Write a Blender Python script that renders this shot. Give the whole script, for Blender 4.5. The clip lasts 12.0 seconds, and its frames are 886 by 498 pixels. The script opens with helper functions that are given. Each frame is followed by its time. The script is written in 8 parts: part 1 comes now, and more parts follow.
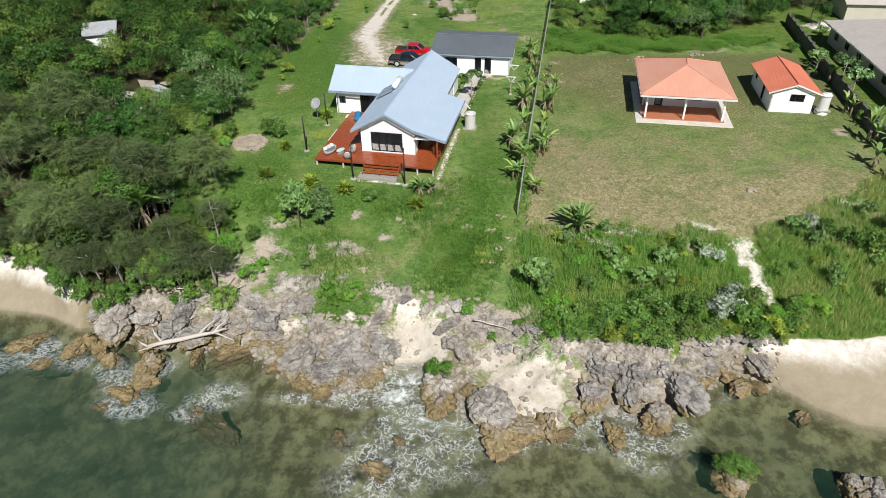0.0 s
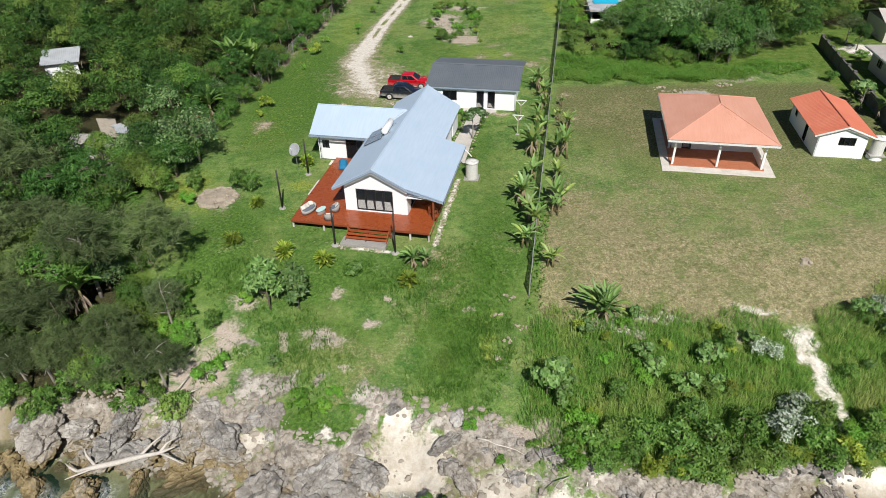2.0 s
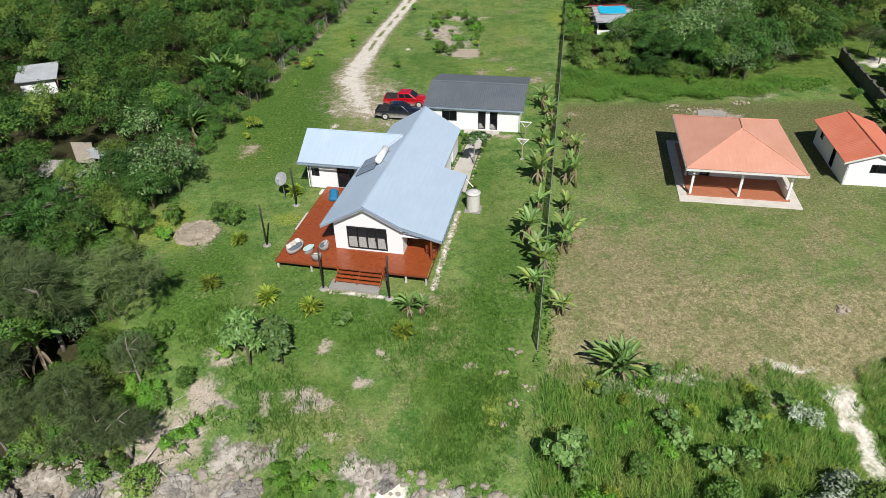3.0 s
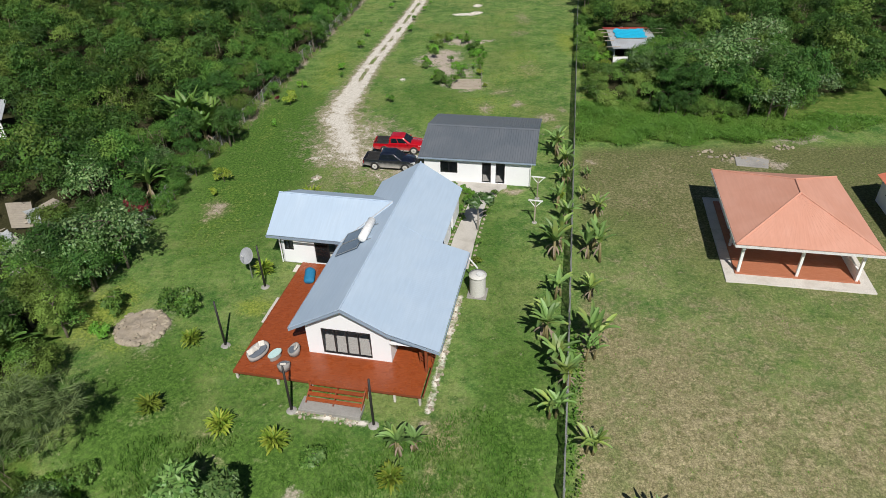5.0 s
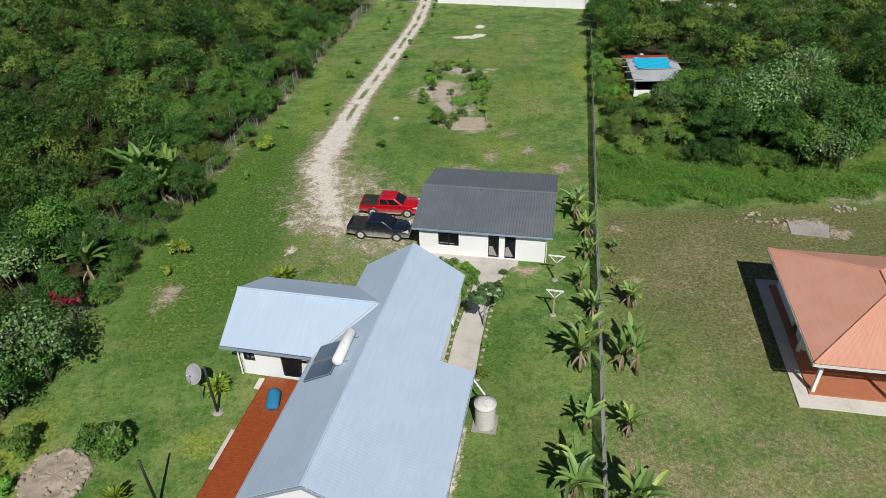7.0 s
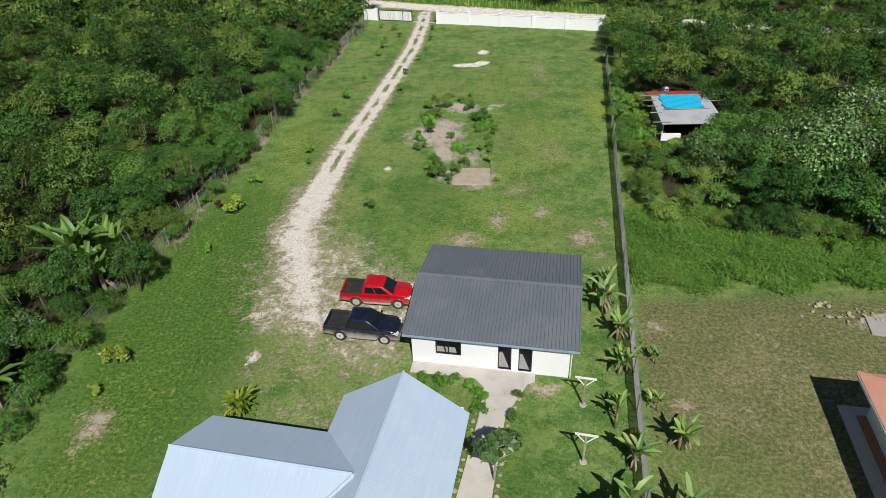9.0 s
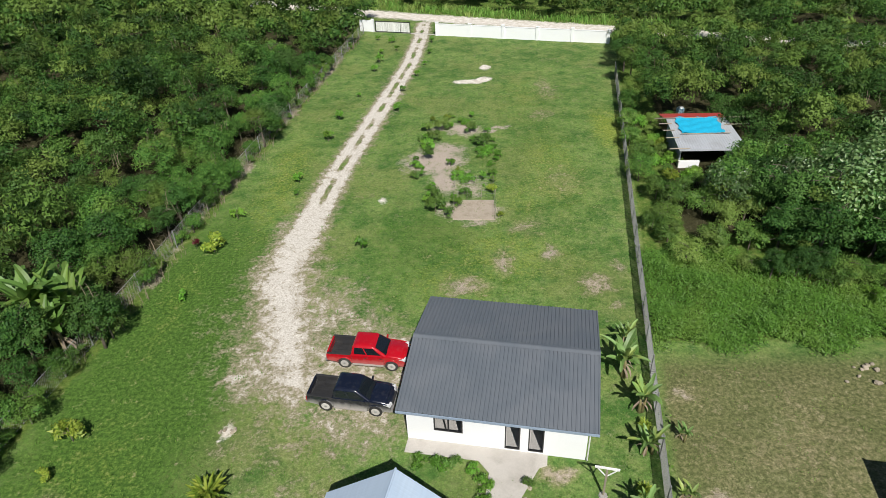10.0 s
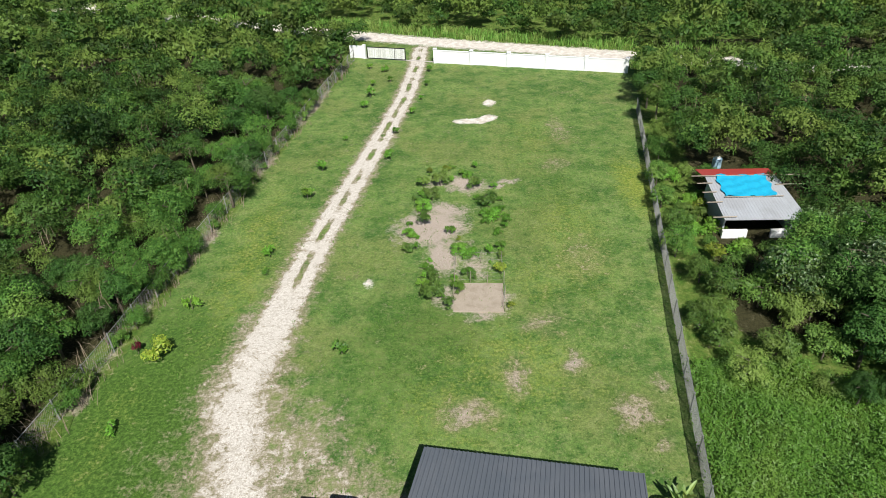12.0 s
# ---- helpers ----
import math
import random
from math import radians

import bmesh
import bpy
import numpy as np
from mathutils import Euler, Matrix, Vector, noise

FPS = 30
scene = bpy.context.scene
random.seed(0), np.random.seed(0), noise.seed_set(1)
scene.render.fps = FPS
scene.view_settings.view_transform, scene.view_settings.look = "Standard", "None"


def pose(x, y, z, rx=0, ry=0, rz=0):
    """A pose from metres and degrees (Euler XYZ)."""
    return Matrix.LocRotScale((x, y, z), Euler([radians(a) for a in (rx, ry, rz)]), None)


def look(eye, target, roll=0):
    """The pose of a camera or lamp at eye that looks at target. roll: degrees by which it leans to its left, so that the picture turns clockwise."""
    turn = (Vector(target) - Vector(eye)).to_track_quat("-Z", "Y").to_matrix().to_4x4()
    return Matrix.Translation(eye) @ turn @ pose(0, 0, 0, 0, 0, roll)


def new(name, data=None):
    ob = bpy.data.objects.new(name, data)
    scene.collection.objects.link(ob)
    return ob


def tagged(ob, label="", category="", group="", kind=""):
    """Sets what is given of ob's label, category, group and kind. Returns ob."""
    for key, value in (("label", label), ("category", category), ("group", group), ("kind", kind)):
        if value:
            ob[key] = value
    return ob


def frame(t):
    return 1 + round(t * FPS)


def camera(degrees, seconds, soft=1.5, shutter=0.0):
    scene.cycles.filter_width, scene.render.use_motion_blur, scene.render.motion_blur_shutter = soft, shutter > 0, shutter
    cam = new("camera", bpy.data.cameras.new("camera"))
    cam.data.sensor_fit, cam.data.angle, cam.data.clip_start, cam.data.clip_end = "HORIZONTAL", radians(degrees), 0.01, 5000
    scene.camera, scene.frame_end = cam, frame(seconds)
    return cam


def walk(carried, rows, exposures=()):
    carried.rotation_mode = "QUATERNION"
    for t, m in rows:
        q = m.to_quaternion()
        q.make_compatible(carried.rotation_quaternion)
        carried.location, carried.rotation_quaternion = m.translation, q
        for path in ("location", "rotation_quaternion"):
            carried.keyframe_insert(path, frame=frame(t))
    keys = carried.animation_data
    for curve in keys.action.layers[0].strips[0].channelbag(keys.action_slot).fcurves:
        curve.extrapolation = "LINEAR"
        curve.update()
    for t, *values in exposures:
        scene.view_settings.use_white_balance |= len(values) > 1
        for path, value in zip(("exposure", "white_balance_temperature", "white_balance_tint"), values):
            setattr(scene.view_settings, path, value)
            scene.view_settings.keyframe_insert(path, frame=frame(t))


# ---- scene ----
# Camera: a drone gliding level, about thirty metres up, looking down and ahead.
cam = camera(68.0, 12.0, soft=0.7)
ROWS = [  # seconds, x, y, z, yaw, pitch, roll
    (0.0, -0.012, -0.066, 31.056, 1.700, -34.979, -1.035),
    (0.5, 0.013, 2.779, 30.996, 1.724, -34.934, -1.094),
    (1.0, 0.034, 5.654, 30.937, 1.748, -34.888, -1.152),
    (1.5, 0.050, 8.557, 30.878, 1.771, -34.842, -1.210),
    (2.0, 0.061, 11.486, 30.820, 1.795, -34.797, -1.268),
    (2.5, 0.069, 14.440, 30.763, 1.818, -34.751, -1.327),
    (3.0, 0.074, 17.418, 30.707, 1.842, -34.705, -1.385),
    (5.0, 0.065, 29.523, 30.500, 1.936, -34.523, -1.618),
    (5.5, 0.059, 32.590, 30.452, 1.960, -34.477, -1.677),
    (6.0, 0.051, 35.670, 30.407, 1.983, -34.431, -1.735),
    (6.5, 0.042, 38.761, 30.364, 2.007, -34.386, -1.793),
    (7.0, 0.033, 41.861, 30.324, 2.031, -34.340, -1.852),
    (9.0, -0.001, 54.322, 30.192, 2.125, -34.157, -2.085),
    (9.5, -0.007, 57.444, 30.167, 2.149, -34.112, -2.143),
    (10.0, -0.011, 60.565, 30.145, 2.172, -34.066, -2.201),
    (10.5, -0.013, 63.684, 30.128, 2.196, -34.020, -2.260),
    (11.0, -0.012, 66.798, 30.114, 2.219, -33.975, -2.318),
    (11.5, -0.008, 69.906, 30.104, 2.243, -33.929, -2.376),
    (12.0, -0.001, 73.007, 30.098, 2.267, -33.883, -2.435),
]
def drone(x, y, z, yaw, pitch, roll):
    return pose(x, y, z, 0, 0, yaw) @ pose(0, 0, 0, 90 + pitch, 0, 0) @ pose(0, 0, 0, 0, 0, roll)
walk(cam, [(t, drone(*r)) for t, *r in ROWS], [(0.0, 0.18), (3.0, 0.11), (5.0, -0.04), (6.5, -0.12), (9.0, -0.02), (12.0, 0.26)])

# ---- light: clear tropical morning, sun behind the sea ----
SUN_AZ, SUN_EL = radians(168.0), radians(47.6)
world = bpy.data.worlds.new("sky")
scene.world = world
world.use_nodes = True
wn = world.node_tree
sky = wn.nodes.new("ShaderNodeTexSky")
sky.sky_type = "NISHITA"
sky.sun_disc = False
sky.air_density, sky.dust_density, sky.altitude = 0.75, 0.3, 300.0
sky.sun_elevation, sky.sun_rotation = SUN_EL, SUN_AZ
wn.links.new(sky.outputs[0], wn.nodes["Background"].inputs[0])
wn.nodes["Background"].inputs[1].default_value = 0.05
sun_data = bpy.data.lights.new("sun", "SUN")
sun_data.energy, sun_data.angle, sun_data.color = 5.0, radians(0.53), (1.0, 0.965, 0.915)
sun = new("sun", sun_data)
toward = Vector((math.sin(SUN_AZ) * math.cos(SUN_EL), math.cos(SUN_AZ) * math.cos(SUN_EL), math.sin(SUN_EL)))
sun.matrix_world = look(toward * 200, (0, 0, 0))

# ---- materials ----
class Nodes:
    """Small wrapper for building node materials."""

    def __init__(self, name):
        self.m = bpy.data.materials.new(name)
        self.m.use_nodes = True
        self.t = self.m.node_tree
        self.b = self.t.nodes["Principled BSDF"]
        self.o = self.t.nodes["Material Output"]
        self.pos = self.add("ShaderNodeNewGeometry")

    def add(self, kind):
        return self.t.nodes.new(kind)

    def put(self, sock, v):
        if isinstance(v, bpy.types.NodeSocket):
            self.t.links.new(v, sock)
        elif v is not None:
            if isinstance(v, tuple) and len(v) == 3 and sock.type == "RGBA":
                v = (*v, 1)
            sock.default_value = v

    def noise(self, scale, detail=3.0, rough=0.55, vec=None, warp=0.0):
        n = self.add("ShaderNodeTexNoise")
        self.put(n.inputs["Vector"], vec if vec is not None else self.pos.outputs["Position"])
        n.inputs["Scale"].default_value, n.inputs["Detail"].default_value = scale, detail
        n.inputs["Roughness"].default_value, n.inputs["Distortion"].default_value = rough, warp
        return n.outputs["Fac"]

    def voronoi(self, scale, feature="F1", vec=None):
        n = self.add("ShaderNodeTexVoronoi")
        n.feature = feature
        self.put(n.inputs["Vector"], vec if vec is not None else self.pos.outputs["Position"])
        n.inputs["Scale"].default_value = scale
        return n.outputs["Distance"]

    def math(self, op, a, b=None, clamp=False):
        n = self.add("ShaderNodeMath")
        n.operation, n.use_clamp = op, clamp
        self.put(n.inputs[0], a)
        self.put(n.inputs[1], b)
        return n.outputs[0]

    def ramp(self, v, a, b, lo=0.0, hi=1.0):
        n = self.add("ShaderNodeMapRange")
        n.interpolation_type = "SMOOTHSTEP"
        for i, x in enumerate((v, a, b, lo, hi)):
            self.put(n.inputs[i], x)
        return n.outputs[0]

    def mix(self, f, a, b, mode="MIX"):
        n = self.add("ShaderNodeMix")
        n.data_type, n.blend_type = "RGBA", mode
        self.put(n.inputs[0], f)
        self.put(n.inputs[6], a)
        self.put(n.inputs[7], b)
        return n.outputs[2]

    def attr(self, name):
        n = self.add("ShaderNodeAttribute")
        n.attribute_name = name
        return n.outputs["Fac"]

    def scaled(self, color, f):
        n = self.add("ShaderNodeVectorMath")
        n.operation = "SCALE"
        self.put(n.inputs[0], color)
        self.put(n.inputs["Scale"], f)
        return n.outputs[0]

    def bump(self, h, strength=0.4, dist=0.02):
        n = self.add("ShaderNodeBump")
        n.inputs["Strength"].default_value, n.inputs["Distance"].default_value = strength, dist
        self.put(n.inputs["Height"], h)
        self.put(self.b.inputs["Normal"], n.outputs[0])
        return n.outputs[0]

    def done(self, color=None, rough=None, metal=None, spec=None):
        self.put(self.b.inputs["Base Color"], color)
        self.put(self.b.inputs["Roughness"], rough)
        self.put(self.b.inputs["Metallic"], metal)
        self.put(self.b.inputs["Specular IOR Level"], spec)
        return self.m


def plain(name, base, dirt=None, rough=0.6, metal=0.0, big=0.6, fine=14.0, amount=0.35, bump=0.15, rand=0.12, spec=None, grit=0.11):
    """A worn surface: base colour, stains of dirt at one scale and grain at another."""
    k = Nodes(name)
    dirt = dirt or tuple(c * 0.7 for c in base)
    stain = k.ramp(k.noise(big, 4.0, 0.6, warp=0.4), 0.42, 0.72, 0.0, amount)
    grain = k.ramp(k.noise(fine, 3.0), 0.3, 0.7, 1 - grit, 1 + 0.9 * grit)
    info = k.add("ShaderNodeObjectInfo")
    per = k.ramp(info.outputs["Random"], 0.0, 1.0, 1 - rand, 1 + rand)
    c = k.mix(stain, base, dirt)
    c = k.scaled(c, k.math("MULTIPLY", grain, per))
    if bump:
        k.bump(k.noise(fine * 2, 3.0), bump, 0.01)
    r = k.ramp(k.noise(big * 4, 2.0), 0.3, 0.7, max(rough - 0.08, 0.02), min(rough + 0.1, 1.0))
    return k.done(c, r, metal, spec)


def leafy(name, a, b, c, rough=0.5, trans=0.3, patch=0.22, gloss=0.35):
    """Foliage: colour by leaf, by plant and by patch, with light shining through."""
    k = Nodes(name)
    isl = k.pos.outputs["Random Per Island"]
    info = k.add("ShaderNodeObjectInfo")
    col = k.mix(k.ramp(isl, 0.0, 1.0), a, b)
    col = k.mix(k.ramp(k.noise(patch, 2.0), 0.46, 0.68, 0.0, 0.7), col, c)
    tint = k.attr("tint")
    col = k.mix(k.ramp(tint, 0.05, 0.35, 0.0, 0.6), col, c)
    col = k.scaled(col, k.math("MULTIPLY", k.ramp(info.outputs["Random"], 0.0, 1.0, 0.72, 1.30), k.math("ADD", k.math("MULTIPLY", tint, 1.25), 1.0)))
    k.done(col, rough, 0.0, gloss)
    tr = k.add("ShaderNodeBsdfTranslucent")
    k.put(tr.inputs[0], k.mix(0.5, col, (0.16, 0.26, 0.02)))
    mx = k.add("ShaderNodeMixShader")
    mx.inputs[0].default_value = trans
    k.t.links.new(k.b.outputs[0], mx.inputs[1])
    k.t.links.new(tr.outputs[0], mx.inputs[2])
    k.t.links.new(mx.outputs[0], k.o.inputs[0])
    return k.m


def ground_material():
    k = Nodes("ground_cover")
    fine = k.noise(11.0, 4.0, 0.75)
    tuft = k.noise(4.2, 3.0, 0.7)
    mid = k.noise(1.1, 5.0, 0.68, warp=0.3)
    big = k.noise(0.16, 3.0, 0.6)
    rag = k.math("ADD", k.math("MULTIPLY", k.math("SUBTRACT", mid, 0.5), 1.3), k.math("MULTIPLY", k.math("SUBTRACT", tuft, 0.5), 0.9))
    grit = k.math("MULTIPLY", k.ramp(fine, 0.32, 0.70, 0.80, 1.16), k.ramp(tuft, 0.32, 0.68, 0.82, 1.16))

    def mask(name, lo=0.35, hi=0.65, ragged=1.0):
        v = k.math("ADD", k.attr(name), k.math("MULTIPLY", rag, ragged))
        return k.ramp(v, lo, hi)

    wide = k.noise(0.46, 7.0, 0.74)
    lawn = k.mix(k.ramp(big, 0.38, 0.62), (0.084, 0.166, 0.036), (0.148, 0.242, 0.060))
    lawn = k.mix(k.ramp(wide, 0.48, 0.59, 0.0, 0.66), lawn, (0.205, 0.275, 0.082))
    lawn = k.mix(k.ramp(wide, 0.48, 0.37, 0.0, 0.65), lawn, (0.048, 0.128, 0.026))
    lawn = k.mix(k.ramp(mid, 0.51, 0.62, 0.0, 0.50), lawn, (0.044, 0.120, 0.022))
    lawn = k.mix(k.ramp(k.noise(3.1, 6.0, 0.8), 0.53, 0.63, 0.0, 0.55), lawn, (0.255, 0.275, 0.120))
    lawn = k.mix(k.ramp(k.noise(0.115, 4.0, 0.6), 0.48, 0.62, 0.0, 0.48), lawn, (0.190, 0.222, 0.070))
    clump = k.noise(0.85, 8.0, 0.82)
    lawn = k.mix(k.ramp(clump, 0.51, 0.61, 0.0, 0.44), lawn, (0.240, 0.282, 0.110))
    lawn = k.mix(k.ramp(clump, 0.48, 0.38, 0.0, 0.60), lawn, (0.036, 0.105, 0.020))
    speck = k.ramp(k.voronoi(2.4), 0.10, 0.05)
    lawn = k.mix(k.math("MULTIPLY", speck, k.ramp(mid, 0.5, 0.6, 0.0, 0.7)), lawn, (0.42, 0.42, 0.30))
    lush = k.mix(k.ramp(tuft, 0.3, 0.7), (0.052, 0.112, 0.020), (0.096, 0.180, 0.032))
    lawn = k.mix(mask("lush", 0.20, 0.85, 0.8), lawn, lush)
    yel = k.mix(k.ramp(tuft, 0.3, 0.7), (0.165, 0.235, 0.036), (0.25, 0.295, 0.058))
    lawn = k.mix(mask("yellow", 0.3, 1.0, 0.9), lawn, yel)
    straw = k.noise(2.3, 7.0, 0.78)
    dry = k.mix(k.ramp(straw, 0.36, 0.64), (0.355, 0.308, 0.180), (0.195, 0.176, 0.086))
    dry = k.mix(k.ramp(k.noise(1.0, 6.0, 0.76), 0.52, 0.62, 0.0, 0.62), dry, (0.125, 0.150, 0.050))
    dry = k.mix(k.ramp(k.noise(0.27, 5.0, 0.70), 0.50, 0.62, 0.0, 0.55), dry, (0.140, 0.175, 0.060))
    lawn = k.mix(k.math("MULTIPLY", k.attr("olive"), 0.85), lawn, k.mix(k.ramp(tuft, 0.35, 0.65), (0.100, 0.108, 0.042), (0.165, 0.158, 0.072)))
    dry = k.scaled(dry, k.math("MULTIPLY", k.ramp(fine, 0.30, 0.70, 0.84, 1.12), k.ramp(k.noise(5.5, 4.0, 0.75), 0.34, 0.66, 0.82, 1.12)))
    c = k.mix(mask("dry", 0.2, 1.05, 0.85), lawn, dry)
    wild = k.mix(k.ramp(mid, 0.3, 0.7), (0.060, 0.130, 0.020), (0.150, 0.200, 0.045))
    c = k.mix(mask("wild", 0.4, 0.7, 0.4), c, wild)
    # leaf litter, its colour darkened to hold the shade between the crowns
    shaded_litter = k.mix(k.ramp(fine, 0.3, 0.7), (0.026, 0.030, 0.012), (0.066, 0.060, 0.028))
    c = k.mix(mask("shaded_litter", 0.4, 0.6, 0.5), c, shaded_litter)
    c = k.scaled(c, grit)
    soil = k.mix(k.ramp(fine, 0.3, 0.7), (0.31, 0.252, 0.205), (0.54, 0.465, 0.395))
    c = k.mix(mask("soil", 0.32, 0.85, 0.85), c, soil)
    grav = k.mix(k.ramp(fine, 0.35, 0.65), (0.50, 0.455, 0.385), (0.78, 0.745, 0.68))
    grav = k.mix(k.ramp(tuft, 0.50, 0.64, 0.0, 0.50), grav, (0.285, 0.235, 0.155))
    scuff = k.mix(k.ramp(fine, 0.35, 0.65), (0.225, 0.190, 0.120), (0.40, 0.345, 0.250))
    c = k.mix(mask("gravel", 0.22, 0.72, 1.0), c, scuff)
    c = k.mix(mask("gravel", 0.56, 0.90, 1.2), c, grav)
    sandc = k.mix(k.ramp(k.noise(1.2, 5.0, 0.7), 0.35, 0.65), (0.58, 0.52, 0.44), (0.80, 0.76, 0.69))
    sandc = k.scaled(sandc, k.ramp(fine, 0.3, 0.7, 0.86, 1.08))
    c = k.mix(mask("sand", 0.36, 0.66, 0.5), c, sandc)
    rockc = k.mix(k.ramp(k.noise(1.9, 5.0, 0.75), 0.36, 0.64), (0.150, 0.130, 0.106), (0.39, 0.355, 0.31))
    rockc = k.mix(k.ramp(k.noise(0.55, 4.0, 0.65), 0.52, 0.64, 0.0, 0.55), rockc, k.mix(k.ramp(fine, 0.35, 0.65), (0.54, 0.48, 0.41), (0.76, 0.715, 0.65)))
    rockc = k.mix(k.ramp(k.voronoi(2.6), 0.22, 0.04, 0.0, 0.6), rockc, (0.09, 0.07, 0.05))
    c = k.mix(mask("rock", 0.4, 0.7, 0.6), c, rockc)
    bed = k.mix(k.ramp(k.noise(0.75, 6.0, 0.70), 0.40, 0.62), (0.070, 0.064, 0.030), (0.175, 0.180, 0.092))
    z = k.add("ShaderNodeSeparateXYZ")
    k.put(z.inputs[0], k.pos.outputs["Position"])
    wet = k.ramp(k.math("ADD", z.outputs[2], k.math("MULTIPLY", mid, 0.6)), -3.3, -4.3)
    strand = k.math("MAXIMUM", k.ramp(z.outputs[0], -26.0, -30.0), k.ramp(z.outputs[0], 19.0, 23.0))
    c = k.mix(k.math("MULTIPLY", wet, k.ramp(strand, 0.0, 1.0, 0.40, 0.85)), c, k.mix(mask("rock", 0.4, 0.7, 0.6), (0.25, 0.205, 0.128), k.mix(k.ramp(tuft, 0.35, 0.65), (0.085, 0.070, 0.040), (0.25, 0.205, 0.13))))
    c = k.mix(k.ramp(z.outputs[2], -5.7, -6.3), c, bed)
    h = k.math("ADD", k.math("MULTIPLY", fine, 0.5), k.math("ADD", tuft, mid))
    k.bump(h, 0.55, 0.09)
    return k.done(c, 0.95, 0.0, 0.12)


def water_material():
    k = Nodes("sea_water")
    p = k.pos.outputs["Position"]
    swirl = k.noise(0.16, 4.0, 0.6)
    bend = k.add("ShaderNodeTexNoise")
    k.put(bend.inputs["Vector"], p)
    bend.inputs["Scale"].default_value, bend.inputs["Detail"].default_value = 0.8, 4.0
    warped = k.add("ShaderNodeVectorMath")
    warped.operation = "ADD"
    k.put(warped.inputs[0], p)
    k.put(warped.inputs[1], k.scaled(bend.outputs["Color"], 2.0))
    lace = k.voronoi(2.1, "DISTANCE_TO_EDGE", warped.outputs[0])
    lace2 = k.voronoi(5.0, "DISTANCE_TO_EDGE", warped.outputs[0])
    foam = k.attr("foam")
    lines = k.math("MAXIMUM", k.math("MULTIPLY", k.ramp(lace, 0.24, 0.0), 0.72), k.math("MULTIPLY", k.ramp(lace2, 0.22, 0.0), 0.50))
    torn = k.ramp(k.noise(0.7, 5.0, 0.75), 0.34, 0.54)
    f = k.math("MULTIPLY", lines, k.math("MULTIPLY", k.math("MULTIPLY", torn, k.ramp(k.noise(4.5, 3.0, 0.7), 0.28, 0.52)), k.ramp(foam, 0.15, 0.9)))
    churn = k.ramp(k.math("ADD", foam, k.math("MULTIPLY", k.math("SUBTRACT", k.noise(1.3, 6.0, 0.8, warp=0.6), 0.5), 2.4)), 1.0, 2.05)
    f = k.math("MAXIMUM", f, churn, True)
    deep = k.mix(k.ramp(swirl, 0.35, 0.65), (0.015, 0.044, 0.028), (0.036, 0.070, 0.042))
    col = k.mix(f, deep, (0.80, 0.84, 0.84))
    a = k.ramp(k.attr("depth"), 0.0, 3.0, 0.14, 0.78)
    k.put(k.b.inputs["Alpha"], k.math("MAXIMUM", a, f))
    k.bump(k.math("ADD", k.noise(0.9, 4.0, 0.65, warp=0.6), k.math("MULTIPLY", k.noise(3.5, 3.0), 0.4)), 0.16, 0.08)
    k.put(k.b.inputs["IOR"], 1.33)
    return k.done(col, k.ramp(f, 0.0, 1.0, 0.10, 0.7))


def rock_material():
    k = Nodes("coral_rock")
    n1, n2, n3 = k.noise(0.9, 6.0, 0.7), k.noise(4.0, 6.0, 0.75), k.noise(14.0, 4.0, 0.7)
    c = k.mix(k.ramp(n1, 0.36, 0.64), (0.195, 0.180, 0.162), (0.41, 0.390, 0.360))
    c = k.mix(k.ramp(n2, 0.52, 0.70, 0.0, 0.6), c, (0.62, 0.585, 0.53))
    pits = k.math("MULTIPLY", k.ramp(n2, 0.44, 0.30), 0.7)
    c = k.mix(pits, c, (0.085, 0.074, 0.062))
    c = k.mix(k.ramp(k.voronoi(0.75, "DISTANCE_TO_EDGE"), 0.022, 0.0, 0.0, 0.6), c, (0.045, 0.038, 0.030))
    c = k.scaled(c, k.ramp(n3, 0.3, 0.7, 0.82, 1.14))
    own = k.add("ShaderNodeObjectInfo").outputs["Random"]
    c = k.mix(k.ramp(own, 0.35, 1.0, 0.0, 0.30), c, (0.36, 0.300, 0.225))
    c = k.scaled(c, k.ramp(k.math("FRACT", k.math("MULTIPLY", own, 7.3)), 0.0, 1.0, 0.80, 1.14))
    z = k.add("ShaderNodeSeparateXYZ")
    k.put(z.inputs[0], k.pos.outputs["Position"])
    tide = k.ramp(k.math("ADD", z.outputs[2], k.math("MULTIPLY", n1, 1.6)), -3.7, -4.6)
    weed = k.mix(k.ramp(n2, 0.3, 0.7), (0.135, 0.098, 0.040), (0.310, 0.235, 0.105))
    c = k.mix(k.math("MULTIPLY", tide, 0.9), c, weed)
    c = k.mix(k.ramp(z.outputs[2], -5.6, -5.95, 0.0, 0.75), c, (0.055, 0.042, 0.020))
    k.bump(k.math("ADD", k.math("MULTIPLY", n3, 0.25), k.math("ADD", n2, k.math("MULTIPLY", n1, 0.5))), 0.6, 0.10)
    return k.done(c, k.ramp(tide, 0.0, 1.0, 0.92, 0.62), 0.0, 0.3)


